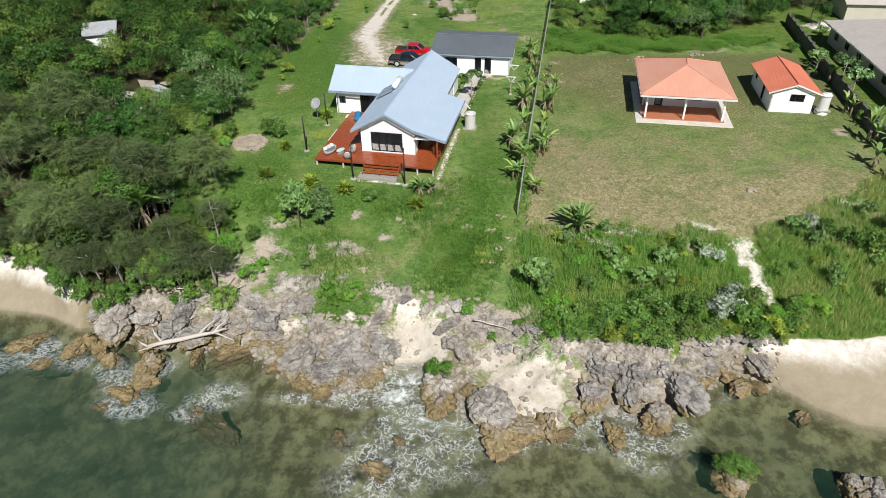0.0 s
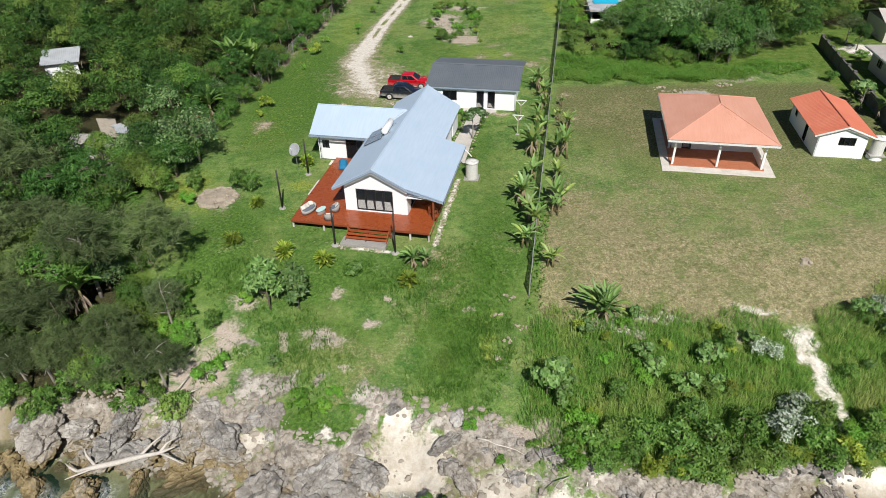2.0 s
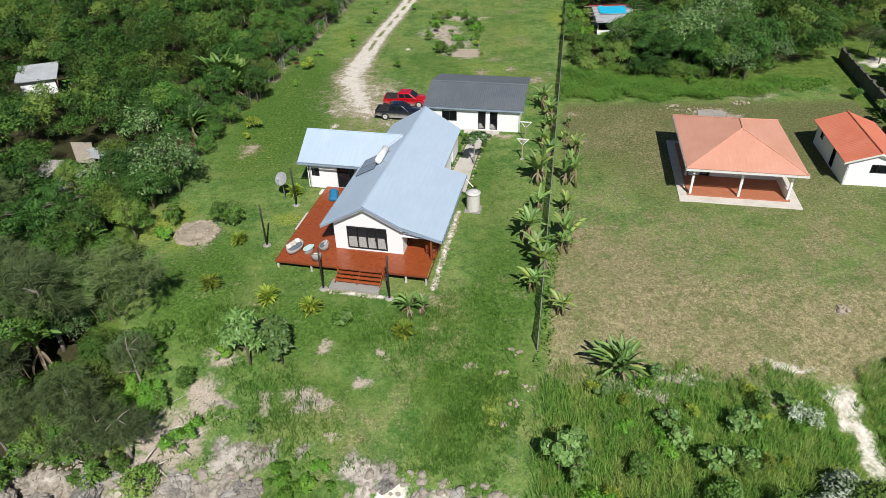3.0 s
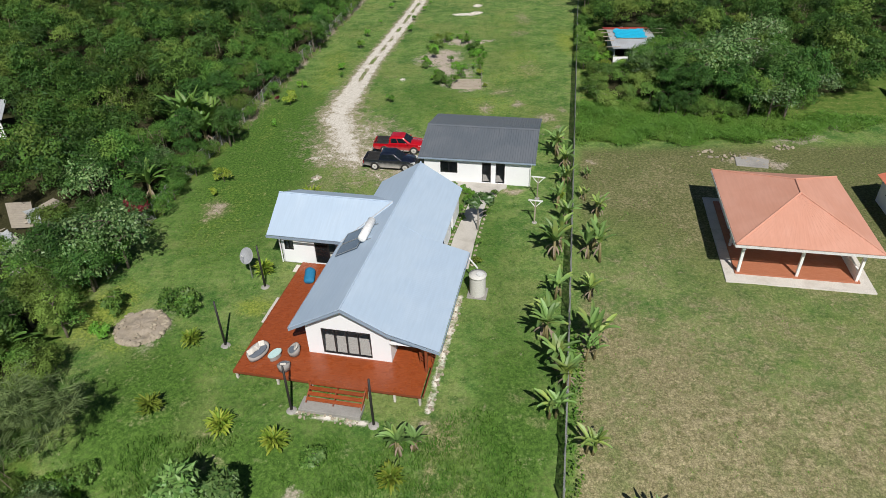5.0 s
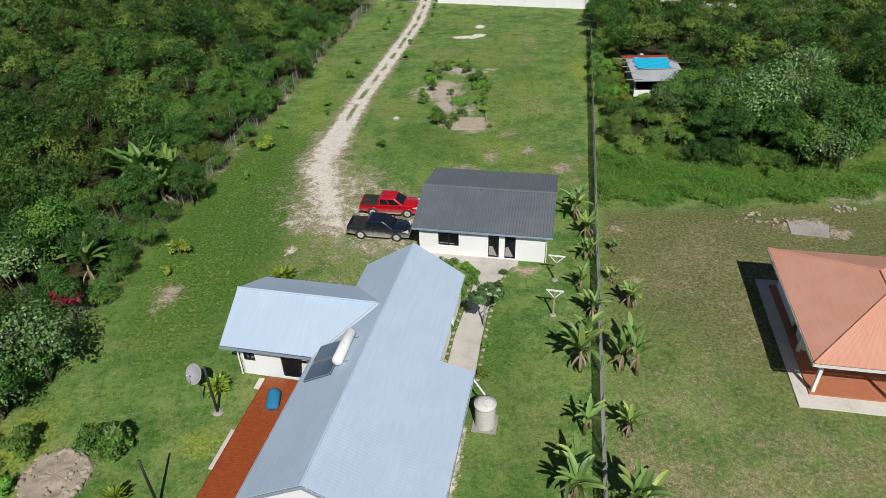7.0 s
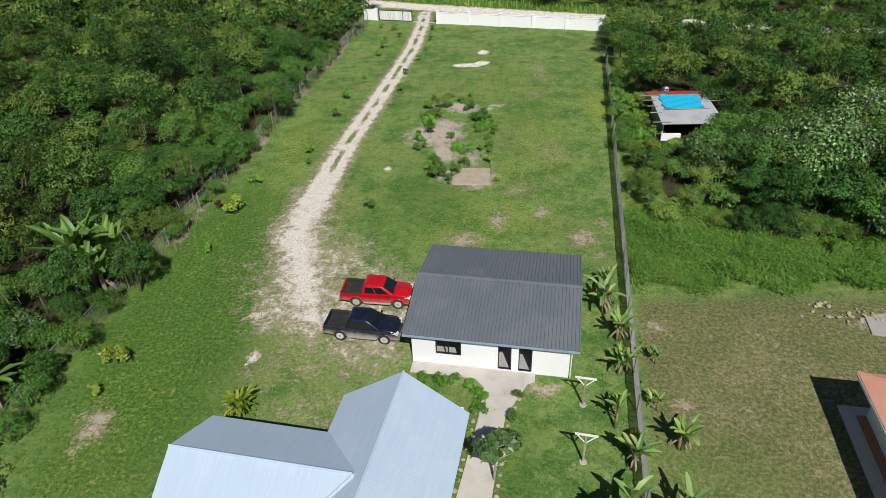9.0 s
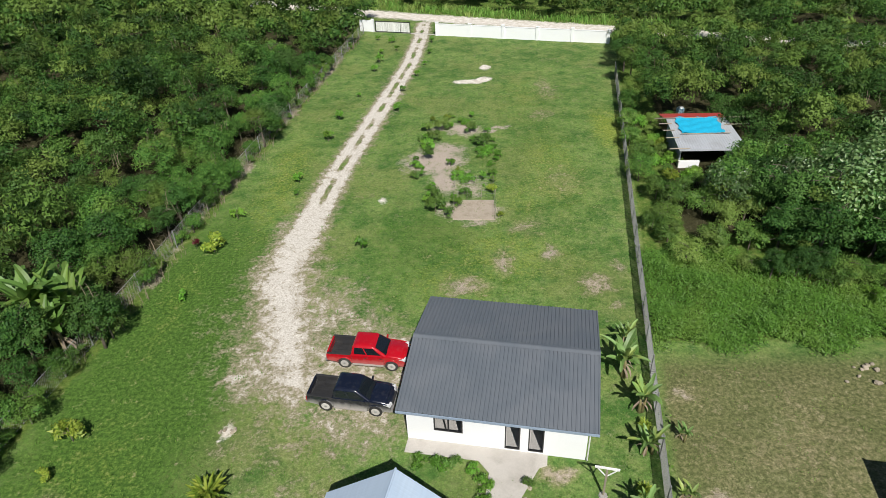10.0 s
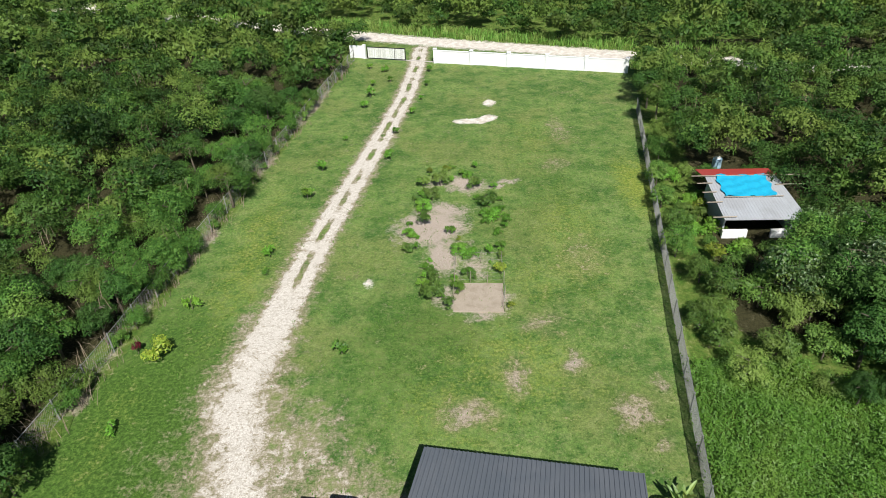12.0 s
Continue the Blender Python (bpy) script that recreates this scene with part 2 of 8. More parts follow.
def roof_material(name, base, fade, metal=0.0, rough=0.45):
    k = Nodes(name)
    co = k.add("ShaderNodeTexCoord").outputs["Object"]
    n = k.noise(0.5, 4.0, 0.6, co, 0.5)
    streak = k.add("ShaderNodeMapping")
    k.put(streak.inputs["Vector"], co)
    streak.inputs["Scale"].default_value = (5.0, 0.35, 0.35)
    s = k.noise(1.4, 3.0, 0.6, streak.outputs[0])
    c = k.mix(k.ramp(n, 0.35, 0.7, 0.0, 0.7), base, fade)
    c = k.scaled(c, k.ramp(s, 0.3, 0.7, 0.965, 1.025))
    k.bump(k.noise(12.0, 2.0, 0.5, co), 0.08, 0.01)
    return k.done(c, k.ramp(n, 0.3, 0.7, rough - 0.06, rough + 0.14), metal, 0.5)


def timber_material(name, a, b, rough=0.42):
    k = Nodes(name)
    co = k.add("ShaderNodeTexCoord").outputs["Object"]
    m = k.add("ShaderNodeMapping")
    k.put(m.inputs["Vector"], co)
    m.inputs["Scale"].default_value = (0.9, 9.0, 9.0)
    g = k.noise(2.6, 4.0, 0.65, m.outputs[0], 0.6)
    info = k.add("ShaderNodeObjectInfo")
    c = k.mix(k.ramp(g, 0.3, 0.72), a, b)
    c = k.scaled(c, k.ramp(info.outputs["Random"], 0.0, 1.0, 0.80, 1.16))
    c = k.mix(k.ramp(k.noise(0.8, 4.0), 0.58, 0.78, 0.0, 0.35), c, tuple(0.6 * v for v in a))
    k.bump(g, 0.15, 0.006)
    return k.done(c, k.ramp(k.noise(1.5, 3.0), 0.3, 0.7, rough - 0.1, rough + 0.16), 0.0, 0.5)


def glass_material(name, tint=(0.02, 0.025, 0.03), alpha=0.14):
    k = Nodes(name)
    k.put(k.b.inputs["Alpha"], alpha)
    k.bump(k.noise(2.0, 2.0), 0.02, 0.01)
    return k.done(tint, 0.04, 0.0, 0.6)


def car_paint(name, base, dust):
    """Glossy paint, with road dust clinging to the lower panels."""
    k = Nodes(name)
    co = k.add("ShaderNodeTexCoord").outputs["Object"]
    z = k.add("ShaderNodeSeparateXYZ")
    k.put(z.inputs[0], co)
    n = k.noise(3.0, 4.0, 0.65, co)
    d = k.math("MULTIPLY", k.ramp(k.math("ADD", z.outputs[2], k.math("MULTIPLY", n, 0.4)), 1.12, 0.62), dust)
    d = k.math("ADD", d, k.ramp(n, 0.5, 0.8, 0.0, 0.05), True)
    k.put(k.b.inputs["Coat Weight"], 0.8)
    k.put(k.b.inputs["Coat Roughness"], 0.06)
    return k.done(k.mix(d, base, (0.36, 0.345, 0.32)), k.ramp(d, 0.0, 0.5, 0.25, 0.7), 0.0, 0.5)


M = dict(
    ground=ground_material(), water=water_material(), rock=rock_material(),
    blue_roof=roof_material("pale_blue_roof_sheet", (0.400, 0.500, 0.615), (0.430, 0.525, 0.630), 0.0, 0.68),
    grey_roof=roof_material("slate_grey_roof_sheet", (0.116, 0.134, 0.154), (0.138, 0.152, 0.170), 0.0, 0.55),
    peach_roof=roof_material("faded_terracotta_roof_sheet", (0.575, 0.280, 0.195), (0.615, 0.320, 0.235), 0.0, 0.75),
    orange_roof=roof_material("terracotta_roof_sheet", (0.60, 0.175, 0.100), (0.64, 0.215, 0.13), 0.0, 0.6),
    beige_roof=roof_material("beige_roof_sheet", (0.50, 0.46, 0.42), (0.42, 0.38, 0.35), 0.0, 0.6),
    zinc_roof=roof_material("weathered_zinc_sheet", (0.46, 0.485, 0.51), (0.34, 0.35, 0.36), 0.1, 0.5),
    red_roof=roof_material("red_painted_sheet", (0.42, 0.045, 0.035), (0.34, 0.06, 0.05), 0.0, 0.55),
    white=plain("white_render", (0.82, 0.83, 0.84), (0.76, 0.755, 0.74), 0.75, big=0.5, amount=0.25, bump=0.0, grit=0.02, rand=0.02),
    cream_wall=plain("cream_render", (0.60, 0.55, 0.47), (0.46, 0.42, 0.36), 0.8),
    fascia=plain("blue_fascia", (0.27, 0.34, 0.43), None, 0.5),
    white_trim=plain("white_trim_paint", (0.78, 0.78, 0.76), (0.6, 0.58, 0.52), 0.55),
    deck=timber_material("red_stained_deck", (0.245, 0.052, 0.016), (0.40, 0.096, 0.028), 0.30),
    deck_dark=timber_material("dark_red_timber", (0.20, 0.045, 0.018), (0.28, 0.075, 0.028), 0.5),
    tile_floor=timber_material("terracotta_floor", (0.33, 0.115, 0.058), (0.40, 0.155, 0.085), 0.5),
    post=timber_material("weathered_timber", (0.28, 0.235, 0.18), (0.40, 0.345, 0.27), 0.8),
    pole=plain("black_stained_pole", (0.022, 0.020, 0.019), (0.05, 0.045, 0.04), 0.6),
    dark_frame=plain("black_aluminium", (0.018, 0.018, 0.020), (0.035, 0.033, 0.03), 0.4),
    glass=glass_material("dark_window_glass"),
    curtain=plain("pale_curtain", (0.60, 0.595, 0.58), (0.52, 0.51, 0.50), 0.9, fine=30.0, grit=0.04),
    pale_tile=plain("pale_floor_tile", (0.62, 0.60, 0.57), (0.52, 0.50, 0.47), 0.5, amount=0.3, bump=0.05),
    concrete=plain("pale_concrete", (0.56, 0.525, 0.475), (0.40, 0.365, 0.32), 0.9, big=0.9, fine=20.0, amount=0.6, bump=0.3),
    grey_concrete=plain("grey_concrete", (0.34, 0.325, 0.30), (0.22, 0.21, 0.19), 0.9, amount=0.6, bump=0.3),
    dark_wall=plain("mossy_block_wall", (0.115, 0.11, 0.10), (0.055, 0.055, 0.048), 0.95, amount=0.8, bump=0.4),
    plaster=plain("pale_tank_plastic", (0.66, 0.645, 0.61), (0.50, 0.485, 0.45), 0.6, amount=0.4),
    pale_drum=plain("pale_blue_plastic", (0.30, 0.46, 0.56), None, 0.5),
    pvc=plain("white_pvc", (0.78, 0.78, 0.76), None, 0.35),
    steel=plain("galvanised_steel", (0.42, 0.43, 0.43), (0.28, 0.27, 0.25), 0.42, 0.7),
    chain=plain("dull_galvanised_wire", (0.27, 0.275, 0.265), (0.20, 0.185, 0.16), 0.7, 0.2),
    dish=plain("satellite_dish_paint", (0.36, 0.37, 0.385), (0.28, 0.28, 0.285), 0.5),
    wicker=plain("grey_woven_wicker", (0.31, 0.295, 0.28), (0.20, 0.185, 0.165), 0.85, fine=40.0, bump=0.5),
    cushion=plain("slate_blue_cushion", (0.125, 0.145, 0.175), None, 0.95, fine=40.0),
    pillow=plain("cream_pillow", (0.62, 0.585, 0.53), (0.5, 0.46, 0.4), 0.95),
    table_top=plain("pale_aqua_tabletop", (0.44, 0.60, 0.58), None, 0.15, amount=0.15),
    blue_cloth=plain("turquoise_cloth", (0.010, 0.155, 0.30), (0.006, 0.10, 0.20), 0.85),
    tarp=plain("turquoise_tarpaulin", (0.016, 0.40, 0.62), (0.012, 0.30, 0.50), 0.45, big=2.0),
    red_paint=car_paint("red_car_paint", (0.44, 0.004, 0.012), 0.25),
    navy_paint=car_paint("blue_black_car_paint", (0.007, 0.010, 0.022), 0.85),
    dust=plain("dusty_sill_plastic", (0.36, 0.335, 0.30), (0.22, 0.2, 0.18), 0.9),
    black_plastic=plain("black_plastic", (0.022, 0.022, 0.023), (0.07, 0.066, 0.06), 0.65),
    tyre=plain("tyre_rubber", (0.025, 0.024, 0.023), (0.10, 0.09, 0.075), 0.9),
    rim=plain("dusty_alloy", (0.52, 0.50, 0.475), (0.36, 0.34, 0.31), 0.5, 0.1),
    car_glass=glass_material("vehicle_glass", (0.010, 0.014, 0.018), 1.0),
    lamp_glass=plain("headlamp_lens", (0.62, 0.63, 0.64), None, 0.1),
    tail_lamp=plain("tail_lamp_lens", (0.35, 0.01, 0.01), None, 0.2),
    solar=plain("solar_collector_glass", (0.06, 0.095, 0.14), (0.09, 0.12, 0.16), 0.15, amount=0.3),
    cyl=plain("white_enamel", (0.80, 0.80, 0.78), None, 0.3),
    bark=plain("grey_bark", (0.145, 0.120, 0.092), (0.075, 0.060, 0.045), 0.95, big=2.0, fine=18.0, amount=0.7, bump=0.6),
    pale_bark=plain("pale_bark", (0.34, 0.31, 0.265), (0.20, 0.175, 0.14), 0.95, big=2.0, amount=0.6, bump=0.5),
    drift=plain("bleached_driftwood", (0.56, 0.515, 0.455), (0.38, 0.34, 0.29), 0.95, big=2.0, amount=0.6, bump=0.5),
    banana_stem=plain("banana_stem", (0.20, 0.175, 0.075), (0.12, 0.085, 0.04), 0.7, big=3.0, amount=0.8),
    rubble=plain("pale_rubble", (0.38, 0.335, 0.275), (0.28, 0.25, 0.21), 0.95, big=2.0, amount=0.6, bump=0.5),
    earth=plain("dry_earth", (0.36, 0.305, 0.240), (0.24, 0.20, 0.14), 0.97, big=1.2, fine=16.0, amount=0.7, bump=0.6),
    stone=plain("garden_stone", (0.36, 0.31, 0.235), (0.20, 0.17, 0.12), 0.95, big=2.0, amount=0.6, bump=0.5),
    canopy=leafy("mixed_canopy_leaves", (0.034, 0.104, 0.017), (0.104, 0.218, 0.037), (0.165, 0.225, 0.045), trans=0.10, gloss=0.2, rough=0.6),
    canopy_dark=leafy("dark_canopy_leaves", (0.022, 0.074, 0.014), (0.068, 0.162, 0.030), (0.074, 0.142, 0.030), trans=0.10, gloss=0.2, rough=0.6),
    feather=leafy("feathery_grey_green_needles", (0.056, 0.088, 0.034), (0.130, 0.168, 0.072), (0.12, 0.165, 0.06), gloss=0.1, trans=0.12),
    pale_leaf=leafy("pale_green_leaves", (0.085, 0.190, 0.045), (0.205, 0.325, 0.100), (0.140, 0.250, 0.055), gloss=0.5, trans=0.2),
    shrub=leafy("shrub_leaves", (0.060, 0.150, 0.026), (0.150, 0.270, 0.050), (0.200, 0.275, 0.060), trans=0.2, gloss=0.3),
    # darker copy of the banana leaf colour, with wood-edge shade mixed in
    banana_shaded=leafy("shaded_banana_leaves", (0.060, 0.150, 0.028), (0.150, 0.275, 0.058), (0.17, 0.25, 0.05), gloss=0.5, patch=0.7),
    thicket=leafy("creeper_leaves", (0.110, 0.265, 0.032), (0.190, 0.400, 0.055), (0.22, 0.37, 0.060), trans=0.35),
    # green glossy leaves; the pale second tone puts sun highlights into the colour
    silver=leafy("highlight_toned_glossy_leaves", (0.042, 0.128, 0.026), (0.215, 0.320, 0.118), (0.085, 0.175, 0.040), gloss=0.6, trans=0.2, rough=0.42),
    bright=leafy("bright_vine_leaves", (0.095, 0.250, 0.028), (0.165, 0.370, 0.045), (0.20, 0.33, 0.045)),
    grass=leafy("long_grass_blades", (0.125, 0.285, 0.050), (0.235, 0.410, 0.090), (0.36, 0.41, 0.13), gloss=0.2, patch=0.3, trans=0.4),
    seed_grass=leafy("pale_seed_grass", (0.230, 0.330, 0.080), (0.400, 0.450, 0.170), (0.40, 0.42, 0.15), gloss=0.2, patch=0.3, trans=0.4),
    lawn_blades=leafy("lawn_blades", (0.060, 0.155, 0.022), (0.110, 0.225, 0.036), (0.155, 0.235, 0.05), gloss=0.2, patch=0.35),
    banana=leafy("banana_leaves", (0.105, 0.235, 0.042), (0.250, 0.390, 0.125), (0.36, 0.42, 0.09), trans=0.3, gloss=0.6, patch=0.7),
    yellow=leafy("yellow_green_straps", (0.16, 0.27, 0.028), (0.36, 0.42, 0.06), (0.19, 0.26, 0.04)),
    red_leaf=leafy("dark_red_leaves", (0.085, 0.008, 0.016), (0.20, 0.016, 0.034), (0.09, 0.02, 0.015), trans=0.15),
    white_flower=leafy("white_blossom_leaves", (0.16, 0.25, 0.11), (0.60, 0.65, 0.56), (0.12, 0.20, 0.07), trans=0.2),
    twigs=plain("dry_twigs", (0.26, 0.205, 0.15), (0.16, 0.12, 0.085), 0.95),
)

# ---- mesh tools ----
class G:
    """Collects vertices and faces of one part."""

    def __init__(self):
        self.v, self.f = [], []

    def face(self, *pts):
        n = len(self.v)
        self.v += [tuple(p) for p in pts]
        self.f.append(tuple(range(n, n + len(pts))))
        return self

    def hull(self, low, high):
        """A solid between two outlines with the same number of points."""
        n, k = len(self.v), len(low)
        self.v += [tuple(p) for p in low] + [tuple(p) for p in high]
        self.f.append(tuple(range(n + k - 1, n - 1, -1)))
        self.f.append(tuple(range(n + k, n + 2 * k)))
        for i in range(k):
            j = (i + 1) % k
            self.f.append((n + i, n + j, n + k + j, n + k + i))
        return self

    def box(self, x0, y0, z0, x1, y1, z1):
        a = [(x0, y0), (x1, y0), (x1, y1), (x0, y1)]
        return self.hull([(*p, z0) for p in a], [(*p, z1) for p in a])

    def prism(self, outline, z0, z1):
        return self.hull([(*p, z0) for p in outline], [(*p, z1) for p in outline])

    def tube(self, pts, radii, n=8, cap=True):
        """A round bar along points, with a radius at each."""
        pts = [Vector(p) for p in pts]
        base = len(self.v)
        for i, p in enumerate(pts):
            d = (pts[min(i + 1, len(pts) - 1)] - pts[max(i - 1, 0)]).normalized()
            a = d.cross(Vector((0, 0, 1)) if abs(d.z) < 0.9 else Vector((1, 0, 0))).normalized()
            b = d.cross(a)
            for q in range(n):
                w = 2 * math.pi * q / n
                self.v.append(tuple(p + (a * math.cos(w) + b * math.sin(w)) * radii[i]))
        for i in range(len(pts) - 1):
            for q in range(n):
                r = (q + 1) % n
                self.f.append((base + i * n + q, base + i * n + r, base + (i + 1) * n + r, base + (i + 1) * n + q))
        if cap:
            self.f.append(tuple(range(base + n - 1, base - 1, -1)))
            e = base + (len(pts) - 1) * n
            self.f.append(tuple(range(e, e + n)))
        return self

    def lathe(self, profile, n=20, at=(0, 0, 0)):
        """Profile points (radius, z) turned round the upright axis."""
        base = len(self.v)
        for r, z in profile:
            for q in range(n):
                w = 2 * math.pi * q / n
                self.v.append((at[0] + r * math.cos(w), at[1] + r * math.sin(w), at[2] + z))
        for i in range(len(profile) - 1):
            for q in range(n):
                r = (q + 1) % n
                self.f.append((base + i * n + q, base + i * n + r, base + (i + 1) * n + r, base + (i + 1) * n + q))
        return self

    def mesh(self, name, smooth=False, bevel=0.0):
        me = bpy.data.meshes.new(name)
        me.from_pydata(self.v, [], self.f)
        bm = bmesh.new()
        bm.from_mesh(me)
        bmesh.ops.recalc_face_normals(bm, faces=bm.faces)
        if bevel:
            sharp = [e for e in bm.edges if len(e.link_faces) == 2 and e.calc_face_angle(0) > 0.6]
            bmesh.ops.bevel(bm, geom=sharp, offset=bevel, segments=2, affect="EDGES", profile=0.5)
        bm.to_mesh(me)
        bm.free()
        if smooth:
            me.shade_smooth()
        return me


def part(name, g, material, parent=None, label="", smooth=False, bevel=0.0, at=None):
    """Links a collected shape as one mesh object, under a thing or a part."""
    me = g if isinstance(g, bpy.types.Mesh) else g.mesh(name, smooth, bevel)
    if not me.materials:
        me.materials.append(M[material])
    ob = new(name, me)
    if parent is not None:
        ob.parent = parent
    if at is not None:
        ob.matrix_basis = at
    if label:
        ob["label"] = label
    return ob


def thing(name, at, label, category, group="", kind=""):
    ob = new(name)
    ob.empty_display_size = 0.2
    ob.matrix_world = at
    return tagged(ob, label, category, group, kind)


def array_mesh(name, verts, quads, material, smooth=False):
    """A large mesh from arrays: verts (n, 3), quads (m, 4) or triangles (m, 3)."""
    me = bpy.data.meshes.new(name)
    verts, quads = np.asarray(verts, np.float32), np.asarray(quads, np.int32)
    m, k = quads.shape
    me.vertices.add(len(verts))
    me.vertices.foreach_set("co", verts.ravel())
    me.loops.add(m * k)
    me.loops.foreach_set("vertex_index", quads.ravel())
    me.polygons.add(m)
    me.polygons.foreach_set("loop_start", np.arange(m, dtype=np.int32) * k)
    me.polygons.foreach_set("use_smooth", np.full(m, smooth))
    me.update(calc_edges=True)
    me.materials.append(M[material])
    return me


def leaf_arrays(rng, centre, normal, length, width, fold=0.25):
    """One folded leaf blade per centre: four points, one quad."""
    n = len(centre)
    normal = normal / np.linalg.norm(normal, axis=1, keepdims=True)
    t = np.cross(normal, rng.normal(size=(n, 3)))
    t /= np.linalg.norm(t, axis=1, keepdims=True)
    b = np.cross(normal, t)
    L, W = length[:, None] / 2, width[:, None] / 2
    v = np.stack([centre - t * L, centre + b * W + normal * W * fold, centre + t * L, centre - b * W + normal * W * fold], 1)
    return v.reshape(-1, 3), np.arange(4 * n).reshape(n, 4)


def sprig_arrays(rng, centre, normal, length, width):
    """A forked sprig per centre: two slim pointed leaflets, one triangle each."""
    n = len(centre)
    normal = normal / np.linalg.norm(normal, axis=1, keepdims=True)
    t = np.cross(normal, rng.normal(size=(n, 3)))
    t /= np.linalg.norm(t, axis=1, keepdims=True)
    b = np.cross(normal, t)
    L, W = length[:, None], width[:, None]
    out = []
    for s in (-1, 1):
        a = rng.uniform(0.3, 1.2, (n, 1)) * s
        d = t * np.cos(a) + b * np.sin(a) + normal * rng.uniform(-0.35, 0.35, (n, 1))
        side = (b * np.cos(a) - t * np.sin(a)) * W * 0.5
        p = centre - t * L * 0.35 + d * L * 0.12
        out += [p + d * L * 0.30 - side, p + d * L * 0.30 + side, p + d * L * rng.uniform(0.8, 1.15, (n, 1))]
    return np.stack(out, 1).reshape(-1, 3), np.arange(6 * n).reshape(2 * n, 3)


def needle_arrays(rng, low, high, radius, blobs, sprays, needles):
    """Feathery foliage: fans of fine hanging needles on open, ragged clumps."""
    ang, rad = rng.uniform(0, 2 * np.pi, blobs), radius * np.sqrt(rng.uniform(0, 1, blobs)) * 0.8
    dome = np.sqrt(np.clip(1 - (rad / radius) ** 2, 0, 1))
    c = np.stack([rad * np.cos(ang), rad * np.sin(ang), low + (high - low) * (0.1 + 0.75 * dome * rng.uniform(0.45, 1.0, blobs))], 1)
    r = radius * rng.uniform(0.16, 0.34, blobs)
    pick = rng.integers(0, blobs, sprays)
    d = rng.normal(size=(sprays, 3))
    d[:, 2] = np.abs(d[:, 2]) * 0.9 - 0.2
    d /= np.linalg.norm(d, axis=1, keepdims=True)
    p = c[pick] + d * r[pick, None] * rng.uniform(0.35, 1.1, (sprays, 1))
    lean = d * np.array([1, 1, 0.5]) + np.array([0.25, 0.1, -0.12]) + rng.normal(size=(sprays, 3)) * 0.25
    k = sprays * needles
    P = np.repeat(p, needles, 0) + rng.normal(scale=0.07, size=(k, 3))
    D = np.repeat(lean, needles, 0) + rng.normal(scale=0.38, size=(k, 3))
    D /= np.linalg.norm(D, axis=1, keepdims=True)
    L = rng.uniform(0.28, 0.70, (k, 1))
    S = np.cross(D, rng.normal(size=(k, 3)))
    S *= rng.uniform(0.012, 0.024, (k, 1)) / np.linalg.norm(S, axis=1, keepdims=True)
    v = np.stack([P - S, P + S, P + D * L], 1).reshape(-1, 3)
    v[:, 2] = np.maximum(v[:, 2], 0.05)
    return v, np.arange(3 * k).reshape(k, 3)


def crown_arrays(rng, low, high, radius, blobs, leaves, leaf, sprig=False):
    """Leaves on the shells of many small clumps: an uneven crown with gaps."""
    ang, rad = rng.uniform(0, 2 * np.pi, blobs), radius * np.sqrt(rng.uniform(0, 1, blobs)) * 0.72
    h = rng.uniform(0, 1, blobs)
    dome = np.sqrt(np.clip(1 - (rad / radius) ** 2, 0, 1))
    cz = low + (high - low) * (0.12 + 0.70 * dome * (1 - 0.75 * h ** 2.2))
    c = np.stack([rad * np.cos(ang), rad * np.sin(ang), cz], 1)
    r = radius * rng.uniform(0.19, 0.40, blobs)
    pick = rng.choice(blobs, leaves, p=r ** 2 / (r ** 2).sum())
    d = rng.normal(size=(leaves, 3))
    d[:, 2] = np.abs(d[:, 2]) * 0.95 - 0.25
    d /= np.linalg.norm(d, axis=1, keepdims=True)
    p = c[pick] + d * r[pick, None] * rng.uniform(0.62, 1.12, (leaves, 1)) * np.array([1, 1, 0.82])
    p[:, 2] = np.maximum(p[:, 2], 0.05)
    nrm = d + rng.normal(size=(leaves, 3)) * 0.27 + np.array([0, 0, 0.18])
    size = leaf * rng.uniform(0.6, 1.35, leaves)
    if sprig:
        v, q = sprig_arrays(rng, p, nrm, size * 1.15, size * rng.uniform(0.42, 0.62, leaves))
    else:
        v, q = leaf_arrays(rng, p, nrm, size, size * rng.uniform(0.5, 0.8, leaves))
    return v, q


def stack_arrays(items):
    vs, qs, n = [], [], 0
    for v, q in items:
        vs.append(v)
        qs.append(q + n)
        n += len(v)
    return np.concatenate(vs), np.concatenate(qs)

# ---- the lie of the land ----
SEA = -5.9
EDGE_X = [-60, -40, -32, -26.4, -21.4, -17, -13, -11, -9, -7.3, -5.6, -2.3, 0, 2, 3.7, 6, 10.6, 13.9, 16.5, 19, 23.5, 30, 45, 70]
EDGE_Y = [50, 47.4, 42.6, 42.4, 42.4, 41.4, 41.2, 38.6, 38.0, 38.2, 41.6, 41.0, 40.4, 40, 38.7, 37, 35.9, 35.2, 35.9, 36.5, 36.8, 37.0, 40, 46]
EDGE_Z = [-3.2, -3.3, -3.6, -3.6, -3.6, -3.5, -3.1, -3.0, -3.0, -3.0, -2.8, -3.0, -3.1, -3.0, -3.0, -2.8, -2.7, -2.7, -2.9, -3.1, -3.4, -3.6, -3.4, -3.2]
WET_X = [-60, -38, -35, -32, -27.3, -22.4, -17, -13.8, -10, -6.2, -5.2, -2.7, -1, 1.5, 3.2, 6.9, 9, 11.3, 13.7, 17.6, 20.4, 23.7, 25.6, 28, 45, 70]
